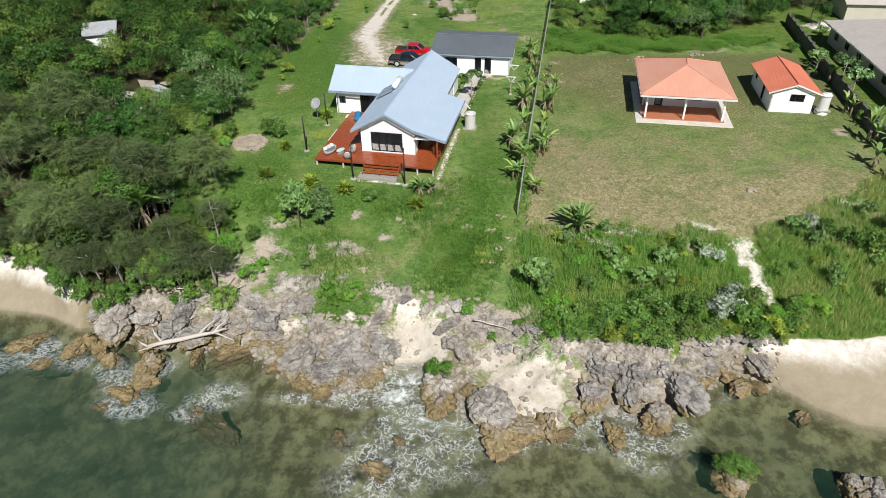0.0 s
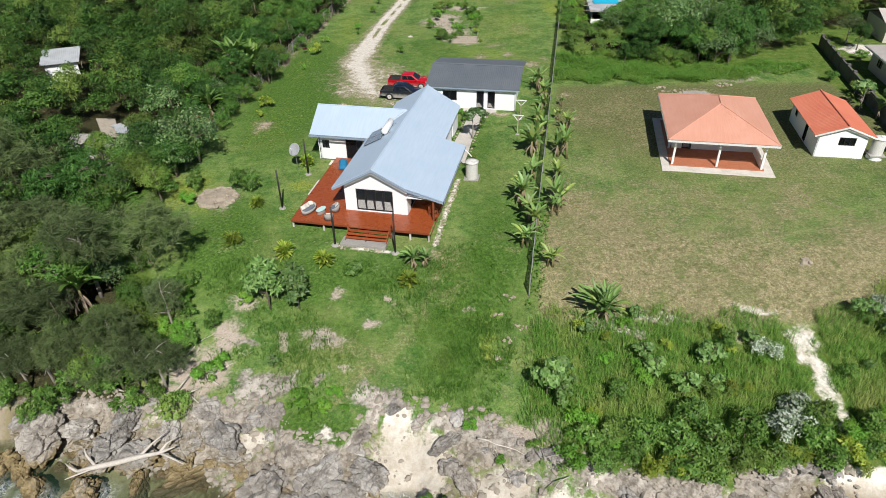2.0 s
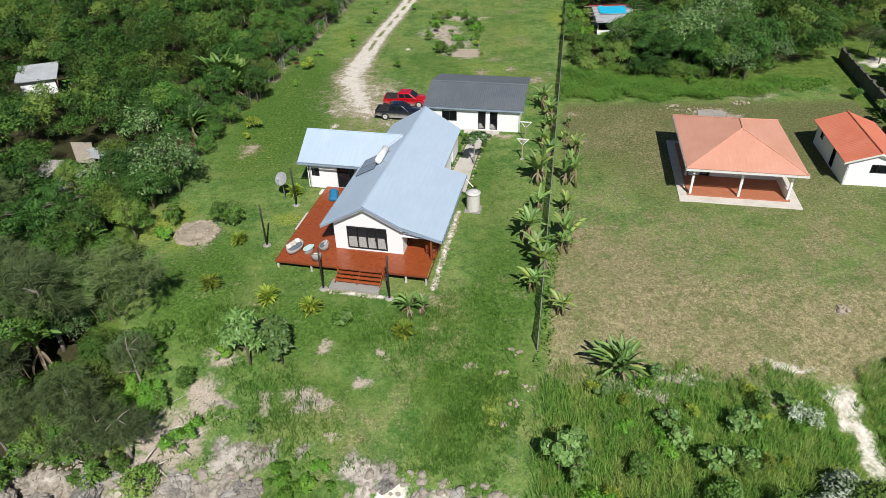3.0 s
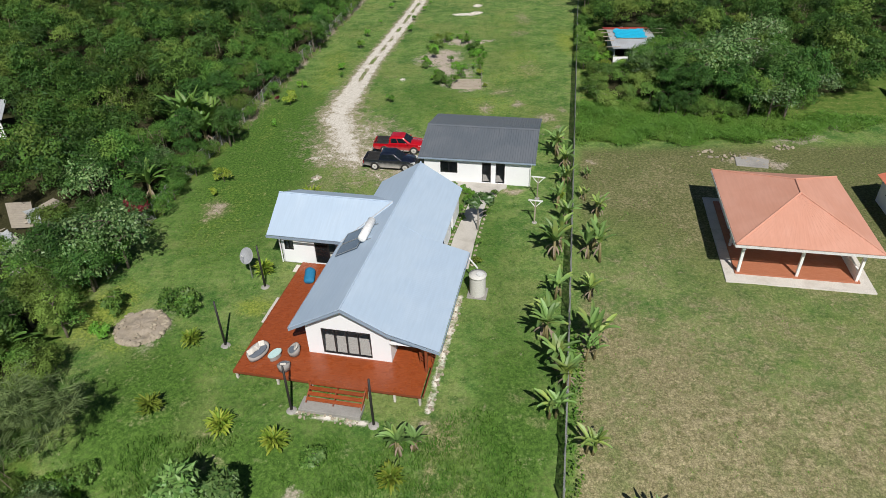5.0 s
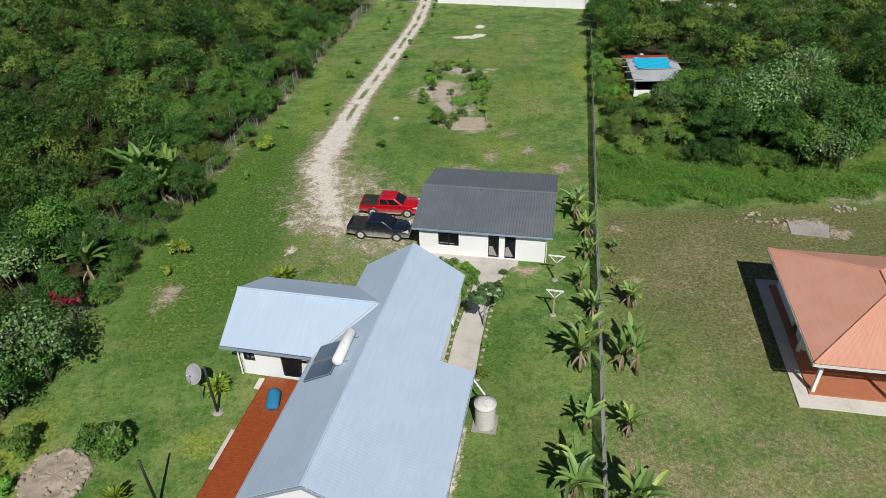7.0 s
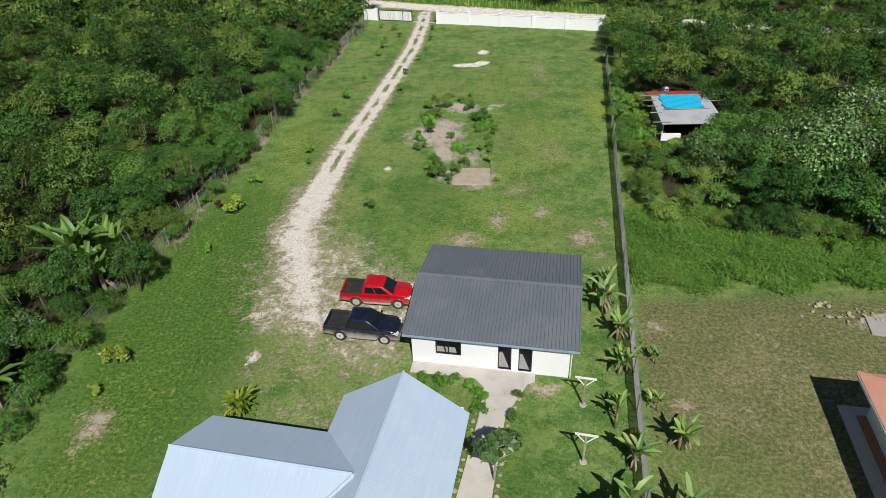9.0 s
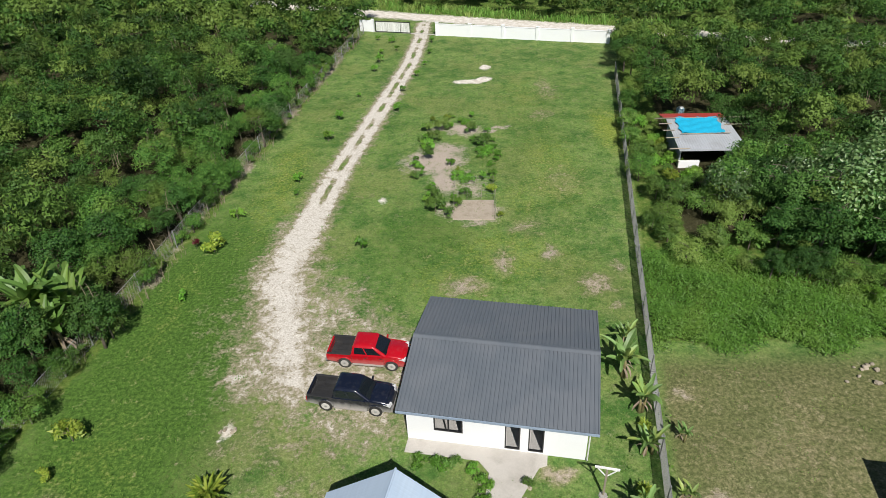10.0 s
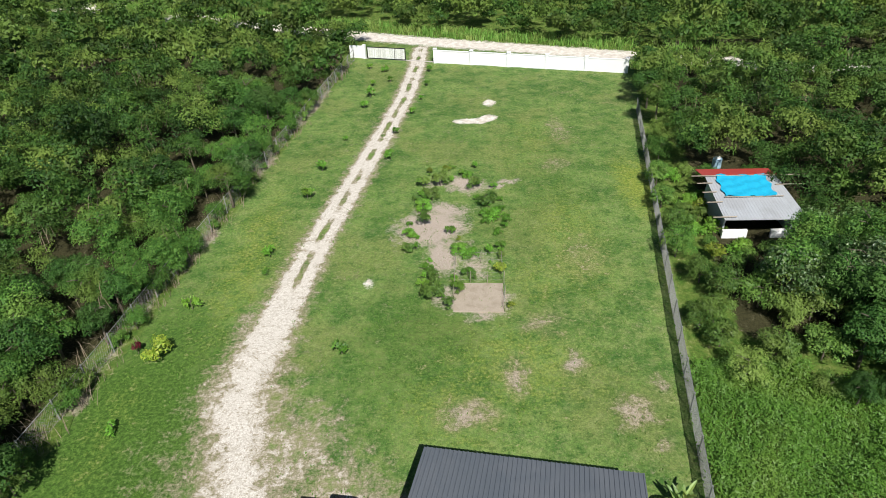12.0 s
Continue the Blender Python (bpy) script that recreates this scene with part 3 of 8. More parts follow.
WET_Y = [45.4, 43.0, 42.4, 40.8, 39.9, 38.9, 38.3, 35.8, 33.8, 34.2, 36.8, 36.3, 33, 31.4, 29.8, 29.8, 32, 32.4, 30.8, 34.2, 36.0, 34.8, 32.6, 30.8, 29, 36]


def wobble(x, y, s, seed=0.0):
    """Cheap smooth noise in -1..1 for arrays."""
    return (np.sin(x * s + 1.7 * np.sin(y * s * 0.83 + seed) + seed) + np.sin(y * s * 1.13 + 1.9 * np.sin(x * s * 0.71 - seed) + 2.1 * seed)
            + 0.6 * np.sin((x + y) * s * 2.07 + seed * 3) * np.sin((x - y) * s * 1.81 - seed)) / 2.6


def height(x, y):
    x, y = np.asarray(x, float), np.asarray(y, float)
    e, ez, w = np.interp(x, EDGE_X, EDGE_Y), np.interp(x, EDGE_X, EDGE_Z), np.interp(x, WET_X, WET_Y)
    e = e + 0.5 * wobble(x, y * 0, 1.1, 2.0)
    top = 57.0
    u = np.clip((top - y) / (top - e), 0, 1)
    land = ez * (0.35 * u + 0.65 * u * u * (3 - 2 * u) * u ** 0.3)
    land = land + 0.10 * wobble(x, y, 0.35, 1.0) * np.clip(u * 3, 0.25, 1) + 0.03 * wobble(x, y, 1.3, 4.0)
    land = land - 0.32 * np.clip((61.5 - y) / 3.5, 0, 1) * np.clip((x + 20) / 4, 0, 1) * np.clip((2 - x) / 4, 0, 1) * np.clip((y - 44) / 6, 0, 1)
    s = np.clip((e - y) / np.maximum(e - w, 0.8), 0, 1)
    beach = np.clip((x - 22) / 3, 0, 1) + np.clip((-31 - x) / 4, 0, 1)
    fall = np.where(s < 1, s ** np.where(beach > 0.5, 1.0, 0.55), 1.0)
    shore = ez + (SEA - 0.15 - ez) * fall + (1 - beach) * 0.30 * wobble(x, y, 2.1, 5.0) * np.clip(s * 4, 0, 1) * np.clip((1.3 - s) * 4, 0, 1)
    out = np.clip(w - y, 0, None)
    sea = SEA - 0.15 - 1.3 * (1 - np.exp(-out / 5)) - 0.03 * out - 1.6 * np.clip((-13 - x) / 9, 0, 1) * np.clip(out / 4, 0, 1) + 0.35 * wobble(x, y, 0.55, 3.0) * np.clip(out / 3, 0, 1) + 0.2 * wobble(x, y, 1.4, 6.0) * np.clip(out / 3, 0, 1)
    reef = np.clip(1.2 - np.hypot((x + 19) / 4.5, (y - 30.5) / 2.4), 0, 1) + np.clip(1.2 - np.hypot((x + 6) / 5, (y - 27) / 3), 0, 1) + np.clip(1.2 - np.hypot((x + 27) / 5, (y - 34) / 3), 0, 1)
    sea = sea + np.clip(out / 2, 0, 1) * np.clip(reef, 0, 1) * (0.7 + 0.5 * wobble(x, y, 1.6, 8.0))
    return np.where(y >= e, land, np.where(y >= w, shore, np.maximum(sea, -40)))


def hz(x, y):
    return float(height(np.array([x]), np.array([y]))[0])


def near_line(x, y, pts, widths):
    """Signed closeness to a polyline: 1 on the line, 0.5 at its width."""
    best = np.full(x.shape, -9.0)
    for (a, b), (wa, wb) in zip(zip(pts, pts[1:]), zip(widths, widths[1:])):
        ax, ay, dx, dy = a[0], a[1], b[0] - a[0], b[1] - a[1]
        t = np.clip(((x - ax) * dx + (y - ay) * dy) / (dx * dx + dy * dy), 0, 1)
        d = np.hypot(x - ax - t * dx, y - ay - t * dy)
        best = np.maximum(best, 1 - 0.5 * d / (wa + (wb - wa) * t))
    return np.clip(best, 0, 1)


def discs(x, y, rows):
    v = np.zeros_like(x)
    x, y = x + 0.55 * wobble(x, y, 0.9, 1.5) + 0.35 * wobble(x, y, 2.3, 4.5), y + 0.55 * wobble(x, y, 0.8, 6.5) + 0.35 * wobble(x, y, 2.6, 8.5)
    for cx, cy, rx, ry, s in rows:
        v = np.maximum(v, s * np.clip(1.25 - 0.75 * np.hypot((x - cx) / rx, (y - cy) / ry), 0, 1))
    return v


def fence_right(y):
    return 5.4 + (y - 51.2) * 0.1575


LEFT_Y = [30, 42, 47, 52, 58, 65, 70, 85, 98, 115, 137, 167, 200]
LEFT_X = [-29, -19.5, -20.5, -23.5, -26.2, -27.4, -27.2, -25.7, -23.5, -21.5, -18.6, -14.6, -11]


def left_edge(y):
    return np.interp(y, LEFT_Y, LEFT_X)


ROAD = [(-70, 203), (-20, 181.5), (-4.8, 175.5), (25, 165.5), (54, 156.5), (120, 137)]
fine_x, fine_y = np.concatenate([np.arange(-52, -16, 0.4), np.arange(-16, -4, 0.2), np.arange(-4, 58.01, 0.4)]), np.arange(22, 186.01, 0.4)
far_x, far_y = np.array([3, 8, 18, 40, 90, 200, 500, 1200, 2600.0]), np.array([3, 8, 18, 40, 90, 200, 500, 1200, 2600.0])
gx = np.concatenate([-52 - far_x[::-1], fine_x, 58 + far_x])
gy = np.concatenate([22 - far_y[::-1], fine_y, 186 + far_y])
X, Y = np.meshgrid(gx, gy)
Z = height(X, Y)
nx, ny = len(gx), len(gy)
idx = np.arange(nx * ny).reshape(ny, nx)
quads = np.stack([idx[:-1, :-1], idx[:-1, 1:], idx[1:, 1:], idx[1:, :-1]], -1).reshape(-1, 4)
ground_me = array_mesh("ground", np.stack([X, Y, Z], -1).reshape(-1, 3), quads, "ground", True)
fr = fence_right(Y)
edge_y = np.interp(X, EDGE_X, EDGE_Y)
on_land = Y > edge_y
DRIVE = [(-6.0, 172), (-6.2, 164.2), (-7.05, 152.7), (-8.2, 145), (-9.1, 139.2), (-10.75, 129), (-12.25, 120), (-13.2, 112.2), (-13.8, 107), (-14.2, 102), (-13.2, 97), (-10.8, 90)]
DRIVE_W = [1.0, 1.0, 1.05, 1.05, 1.1, 1.1, 1.1, 1.25, 1.5, 2.0, 2.2, 1.6]
drive = near_line(X, Y, DRIVE, DRIVE_W)
mid_strip = near_line(X, Y, DRIVE[:8], [0.26] * 8)
drive = drive + 0.13 + 0.42 * np.clip((Y - 104) / 8, 0, 1) * np.clip(drive * 3 - 1.3, 0, 1) - (0.92 + 0.60 * wobble(X, Y, 1.3, 5.5)) * np.clip((mid_strip - 0.25) * 3.0, 0, 1) * np.clip((Y - 106) / 8, 0, 1)
apron = near_line(X, Y, [(-13.6, 108), (-14.0, 102), (-12.6, 97), (-10.4, 92.5)], [1.9, 3.2, 4.8, 5.2]) * 0.70
apron = np.maximum(apron, near_line(X, Y, [(-13.4, 112), (-14.0, 104), (-13.2, 98), (-12.6, 92.5)], [1.0, 1.4, 1.6, 1.3]) * 0.86)
apron = np.maximum(apron, discs(X, Y, [(-11.5, 93.5, 5.6, 5.0, 0.70), (-13.4, 99.0, 3.6, 6.0, 0.66), (-10.4, 97.0, 3.6, 3.0, 0.66), (-7.6, 93.0, 3.6, 5.0, 0.78), (-13.4, 91.0, 2.6, 2.8, 0.82), (-7.0, 87.6, 4.4, 3.2, 0.72), (-5.0, 91.5, 3.2, 4.0, 0.74), (-14.3, 106, 2.2, 5.0, 0.7), (-9.8, 97.5, 3.2, 3.6, 0.70)]))
drive = np.maximum(drive, apron) * (1 - 0.22 * np.clip((107 - Y) / 6, 0, 1) * (0.65 + 0.5 * wobble(X, Y, 0.8, 3.3)))
east = np.clip((X - fr - 0.4) / 0.6, 0, 1)
dry = east * np.clip((47 - X) / 4, 0, 1) * np.clip((Y - 47.0) / 1.6, 0, 1) * np.clip((92.5 - Y) / 3, 0, 1)
dry = np.maximum(dry, 0.66 * np.clip(wobble(X, Y, 0.33, 9.0) + 0.5 * wobble(X, Y, 0.9, 3.0) - 0.05, 0, 1) * (X < fr) * (X > left_edge(Y) + 1))
dry = dry * (0.64 + 0.24 * wobble(X, Y, 0.17, 2.0) + 0.22 * wobble(X, Y, 0.61, 3.7) - 0.30 * np.clip((X - 31) / 8, 0, 1) * np.clip((Y - 55) / 6, 0, 1) + 0.36 * np.clip((66 - Y) / 12, 0, 1) - 0.24 * np.clip((Y - 66) / 10, 0, 1) - 0.2 * np.clip((Y - 72) / 10, 0, 1) * np.clip((X - 30) / 6, 0, 1))
olive = east * np.clip((Y - 62 - 8 * np.clip((20 - X) / 8, 0, 1)) / 14, 0, 1) * np.clip((93 - Y) / 2, 0, 1) * np.clip((50 - X) / 4, 0, 1)
patches = discs(X, Y, [(7.1, 104.4, 1.0, 1.8, 0.75), (3.1, 103, 0.9, 1.8, 0.7), (-0.1, 100, 2.0, 1.1, 0.7), (9.8, 100.3, 1.4, 1.2, 0.75), (5.3, 108.1, 2.0, 1.5, 0.55), (12.2, 102.3, 0.9, 1.3, 0.7),
    (-22.2, 80.5, 1.5, 1.6, 0.75), (8.9, 132.8, 1.6, 2.2, 0.5), (10.9, 97.4, 0.8, 0.8, 0.7), (-3.2, 62, 0.7, 1.3, 0.7), (-2.2, 55.5, 0.7, 1.2, 0.65), (10.5, 141, 1.6, 4.5, 0.5), (9.5, 117, 2.2, 4, 0.45), (-9.5, 81.0, 5, 3.0, 0.45), (5.2, 83.4, 1.2, 0.5, 0.85), (-11, 85.4, 5.0, 2.6, 0.45), (-5, 60.3, 0.5, 0.5, 0.5),
    (41.5, 66.5, 1.0, 0.8, 0.8), (13.2, 88.8, 0.7, 0.5, 0.9), (13.0, 82.2, 1.2, 0.8, 0.7)])
soil = discs(X, Y, [(-2.8, 121, 3.0, 3.2, 1.0), (-1.6, 116.5, 1.9, 2.6, 0.85), (0.6, 128.8, 2.2, 1.5, 0.95), (-2.0, 129.6, 1.6, 0.9, 0.8), (4.0, 129.4, 1.0, 0.7, 0.8), (-1.6, 124.0, 2.6, 1.6, 0.9), (-3.0, 129, 1.2, 0.9, 0.7), (2.9, 128.2, 0.8, 0.7, 0.8), (1.0, 115.5, 1.4, 2.6, 0.7), (-1.6, 111.5, 0.9, 1.6, 0.7), (0.8, 110.8, 2.2, 2.0, 0.95),
    (-22.6, 64.3, 1.9, 2.0, 0.9), (-16.5, 47.4, 1.3, 0.8, 0.85), (-10.0, 46.8, 1.6, 1.2, 0.8), (-16.6, 50.6, 1.4, 0.6, 0.8), (-9.2, 51.0, 0.8, 0.5, 0.7), (-12.6, 47.0, 0.7, 0.6, 0.8), (-6.4, 48.6, 0.6, 0.5, 0.8), (-5.6, 50.6, 0.6, 0.5, 0.7), (-8.0, 43.8, 0.9, 0.4, 0.8), (0.8, 49.6, 0.4, 0.4, 0.7), (35.5, 93.5, 3.4, 1.2, 0.7), (41, 96.5, 2.6, 1.5, 0.6), (27.4, 54.1, 0.6, 0.5, 0.8), (3.8, 39.0, 3.2, 1.3, 0.95), (-18.6, 44.4, 1.9, 2.4, 1.0), (-17.2, 47.6, 0.9, 1.8, 0.95), (-20.2, 43.0, 1.6, 1.0, 0.9), (-33.5, 69.5, 3.0, 2.0, 0.9), (19.0, 46.8, 1.6, 0.9, 0.6), (10.5, 47.8, 2.0, 0.8, 0.8)])
soil = np.maximum(soil, patches * 0.78)
soil = np.maximum(soil, discs(X, Y, [(28.6, 88.9, 2.4, 1.2, 0.75), (31.2, 88.0, 1.2, 0.8, 0.7)]))
soil = np.maximum(soil, 0.8 * np.clip(1.3 - np.abs(X - left_edge(Y) + 1.3), 0, 1) * np.clip((Y - 96) / 6, 0, 1) * np.clip((166 - Y) / 5, 0, 1) * np.clip(0.6 + wobble(X, Y, 0.33, 6.0), 0, 1))
sand = discs(X, Y, [(1.0, 144.2, 1.7, 0.9, 0.95), (2.9, 144.8, 1.2, 1.0, 0.9), (3.1, 150, 1.0, 1.5, 0.8), (24.6, 46.8, 1.1, 2.0, 0.64), (24.4, 43.8, 1.0, 2.4, 0.64), (25.0, 40.6, 0.9, 2.2, 0.60), (-7.7, 113.1, 0.9, 1.0, 0.62), (-14.1, 86.4, 0.35, 0.6, 0.6), (36.3, 52.5, 1.2, 0.7, 0.8), (56.5, 104.5, 3.0, 2.2, 0.95), (60, 101, 3.5, 1.6, 0.9), (14.5, 48.2, 1.6, 0.6, 0.8), (11.4, 47.4, 1.5, 0.7, 0.85), (12.8, 46.4, 1.0, 0.6, 0.7), (22.0, 49.2, 2.0, 0.6, 0.6)])
sand = np.maximum(sand, near_line(X, Y, ROAD, [2.1] * 6))
strand = np.clip((X - 21.0) / 2, 0, 1) * np.clip((edge_y - Y + 0.7) / 0.7, 0, 1) + np.clip((-31 - X) / 2, 0, 1) * np.clip((edge_y - Y + 0.8) / 0.8, 0, 1)
strand = np.maximum(strand, discs(X, Y, [(-3.3, 37.9, 2.3, 2.6, 1.0), (-4.6, 37.0, 1.3, 2.2, 0.95), (-4.4, 40.4, 1.0, 1.2, 0.9), (-2.0, 38.0, 1.4, 2.0, 0.95), (5.4, 32.6, 2.2, 2.4, 1.0), (4.2, 34.6, 2.6, 1.5, 0.95), (2.4, 36.4, 2.2, 1.4, 0.8), (6.2, 35.0, 2.0, 1.2, 0.8), (-13.8, 39.6, 1.4, 0.8, 0.8), (-15.4, 37.6, 1.0, 0.8, 0.6), (8.2, 34.6, 1.0, 0.8, 0.7), (16.6, 34.9, 0.9, 0.8, 0.7), (-9.0, 39.6, 1.0, 0.6, 0.6), (-20.4, 41.9, 1.6, 0.6, 0.6)]))
walls = [pose(-14.55, 59.62, 0, 0, 0, -10.5) @ Vector(p) for p in ((12.8, -0.5, 0), (12.8, 10.5, 0), (4.6, -2.0, 0), (9.2, -2.0, 0))]
for i in (0, 2):
    sand = np.maximum(sand, 0.72 * near_line(X, Y, [walls[i][:2], walls[i + 1][:2]], [0.30, 0.30]))
sand = np.maximum(sand, strand)
shore_rock = np.clip((edge_y + 0.9 - Y) / 0.9, 0, 1) * (1 - np.clip(strand * 1.4, 0, 1))
shore_rock = np.maximum(shore_rock, discs(X, Y, [(-13.6, 43.2, 2.4, 1.5, 1.0), (-5.6, 42.4, 1.5, 1.0, 1.0), (-15.8, 47.0, 1.6, 0.5, 0.8), (-10.2, 46.6, 1.2, 0.8, 0.7), (3.0, 44.2, 0.5, 2.4, 0.55), (-9.3, 43.0, 0.7, 0.4, 0.9)]))
lush = discs(X, Y, [(0, 48.5, 3.4, 6.5, 0.9), (-12, 53.0, 9, 4.0, 0.85), (-20, 57, 4.5, 7.0, 0.95), (-13, 59, 5, 5, 0.6), (3.2, 56, 2.8, 9, 0.9), (1.0, 75, 4, 9, 0.6), (8.0, 128, 4, 12, 0.4), (-20.5, 92, 6, 18, 1.15), (-19, 76, 5, 8, 0.6), (-14, 78, 4, 6, 0.5), (-9, 47.5, 5, 2.0, 0.7), (-9.6, 39.6, 2.8, 1.8, 1.0), (-3, 106, 7, 9, 0.55), (5, 125, 3, 9, 0.35)])
yellow = discs(X, Y, [(-26, 66, 2.4, 3.6, 0.9), (-15.2, 66.6, 1.4, 1.2, 0.95), (-24, 62.0, 1.6, 1.4, 0.6), (-21, 80, 4.5, 13, 0.42), (-21.5, 98, 2.4, 10, 0.4), (-17.5, 118, 3.0, 14, 0.6), (-15, 62, 2, 5, 0.4), (6, 134, 5, 6, 0.4), (2.2, 46.5, 0.7, 2.2, 0.9), (16.5, 128, 2.4, 7, 0.85), (-20, 150, 3, 14, 0.4), (5.5, 113, 3, 5, 0.5), (4.0, 104, 7, 6, 0.55), (9.0, 119, 4, 12, 0.55), (8.0, 140, 5, 9, 0.45), (-1.0, 100, 6, 4, 0.5)])
worn = near_line(X, Y, [(-8.5, 41.8), (-6.1, 44.3), (-4.4, 46.8), (-2.4, 50.3), (-1.2, 55.6)], [0.9, 1.0, 0.9, 0.8, 0.6])
yellow = np.maximum(yellow, 0.38 * worn)
dry = np.maximum(dry, 0.62 * worn)
wild = east * np.clip((48.3 - Y) / 1.4, 0, 1) * on_land
wild = np.maximum(wild, np.clip((X - fr - 0.3) / 0.6, 0, 1) * np.clip((Y - 92.5 - 0.4 * np.clip(X - 34, 0, 9)) / 2, 0, 1))
wild = np.maximum(wild, np.clip((X - 45.5) / 2, 0, 1) * np.clip((Y - 40) / 5, 0, 1))
wild = np.maximum(wild, np.clip((left_edge(Y) + 0.1 - X) / 1.5, 0, 1))
wild = np.maximum(wild, np.clip((Y - 173 + (X + 4) * 0.32) / 2, 0, 1))
# wood floor: litter with the trees' shade put into its colour
shaded_litter = np.maximum(np.clip((left_edge(Y) - 2.2 - X) / 1.5, 0, 1), np.clip((X - fr - 3) / 2, 0, 1) * np.clip((Y - 104) / 4, 0, 1) * np.clip(1 - np.clip((X - 46) / 3, 0, 1) * np.clip((118 - Y) / 4, 0, 1), 0, 1)) * (Y < 172) * on_land * 0.85
dry = np.maximum(dry, patches * 1.2)
for key, val in (("gravel", drive), ("dry", dry), ("soil", soil), ("sand", sand), ("rock", shore_rock), ("olive", olive), ("lush", lush), ("yellow", yellow), ("wild", wild), ("shaded_litter", shaded_litter)):
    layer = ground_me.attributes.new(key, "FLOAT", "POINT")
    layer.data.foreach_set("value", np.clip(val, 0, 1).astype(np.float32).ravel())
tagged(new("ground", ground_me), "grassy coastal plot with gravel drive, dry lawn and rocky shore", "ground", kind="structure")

# the sea, with foam round the rocks
wx, wy = np.concatenate([[-2600, -600, -150], np.arange(-60, 60.1, 0.5), [150, 600, 2600]]), np.concatenate([[-2600, -600, -150, -40], np.arange(8, 50.1, 0.5)])
WX, WY = np.meshgrid(wx, wy)
WZ = SEA + 0.05 * wobble(WX, WY, 0.9, 2.0) + 0.03 * wobble(WX, WY, 2.3, 1.0)
wi = np.arange(WX.size).reshape(WX.shape)
sea_me = array_mesh("sea_water", np.stack([WX, WY, WZ], -1).reshape(-1, 3), np.stack([wi[:-1, :-1], wi[:-1, 1:], wi[1:, 1:], wi[1:, :-1]], -1).reshape(-1, 4), "water", True)
foam = discs(WX, WY, [(-4.6, 33.8, 2.4, 1.8, 1.75), (-3.8, 35.4, 2.0, 1.8, 1.6), (-2.6, 31.4, 3.2, 2.4, 1.45), (-3.2, 28.4, 4.6, 2.6, 1.3), (-6.0, 26.4, 2.6, 2.4, 1.0), (-9.8, 33.4, 3.6, 0.9, 1.35), (1.0, 30.2, 1.4, 1.0, 1.1), (3.6, 28.9, 2.2, 0.8, 0.9),
    (9.0, 30.6, 2.2, 1.5, 1.25), (11.6, 30.9, 2.6, 1.5, 1.2), (12.6, 28.6, 2.6, 1.4, 1.1), (15.4, 30.4, 1.4, 1.0, 1.0), (-17.9, 33.6, 2.2, 1.3, 1.15), (-25.6, 35.0, 2.0, 1.8, 0.95), (-23.0, 36.8, 1.0, 1.6, 0.8), (-24.6, 32.6, 2.4, 1.0, 1.0), (-19.6, 31.8, 1.3, 0.9, 0.8),
    (-30.6, 37.2, 1.6, 1.2, 0.9), (-34, 38.3, 2.2, 1.6, 1.0), (-38, 36.6, 2.2, 1.6, 1.05), (-27.4, 36.4, 1.2, 1.0, 0.9), (-15.2, 36.2, 1.0, 0.8, 0.8), (19.6, 33.6, 1.0, 0.8, 0.7)])
deep = np.clip(WZ - height(WX, WY), 0, None)
for key, val in (("foam", foam), ("depth", deep)):
    layer = sea_me.attributes.new(key, "FLOAT", "POINT")
    layer.data.foreach_set("value", val.astype(np.float32).ravel())
sea = tagged(new("sea_water", sea_me), "clear green shallow sea with white foam", "sea", kind="structure")
sea.visible_shadow = False

# ---- shore rocks ----
def rock_mesh(seed, squash=0.75, detail=5):
    """A craggy boulder: cleft into blocks, pitted, with a flattened crown."""
    rng = random.Random(seed)
    bm = bmesh.new()
    bmesh.ops.create_icosphere(bm, subdivisions=detail, radius=1.0)
    off = Vector((rng.uniform(-50, 50), rng.uniform(-50, 50), rng.uniform(-50, 50)))
    cuts = [(Vector((rng.gauss(0, 1), rng.gauss(0, 1), rng.gauss(0, 0.5))).normalized(), rng.uniform(0.62, 0.9)) for _ in range(7)] + [(Vector((rng.uniform(-0.2, 0.2), rng.uniform(-0.2, 0.2), 1)).normalized(), 0.8)]
    for v in bm.verts:
        d = v.co.normalized()
        r = 1.0
        for c, far in cuts:
            if d.dot(c) > 0.4:
                r = min(r, far / d.dot(c))
        near, _ = noise.voronoi(d * 1.5 + off)
        crack = min(near[1] - near[0], 0.30) / 0.30
        near2, _ = noise.voronoi(d * 5.5 + off)
        crack2 = min(near2[1] - near2[0], 0.25) / 0.25
        r += 0.20 * noise.fractal(d * 1.6 + off, 0.9, 2.1, 4) - 0.24 * (1 - crack) ** 3 - 0.025 * (1 - crack2) ** 2
        r += 0.055 * noise.fractal(d * 6.0 + off, 0.8, 2.2, 4)
        v.co = Vector((d.x * r, d.y * r, d.z * r * squash))
    me = bpy.data.meshes.new("rock")
    bm.to_mesh(me)
    bm.free()
    me.materials.append(M["rock"])
    return me


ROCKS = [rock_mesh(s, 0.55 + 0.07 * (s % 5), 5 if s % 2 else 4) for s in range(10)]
PEBBLES = [rock_mesh(40 + s, 0.65, 3) for s in range(6)]
rr = random.Random(4)


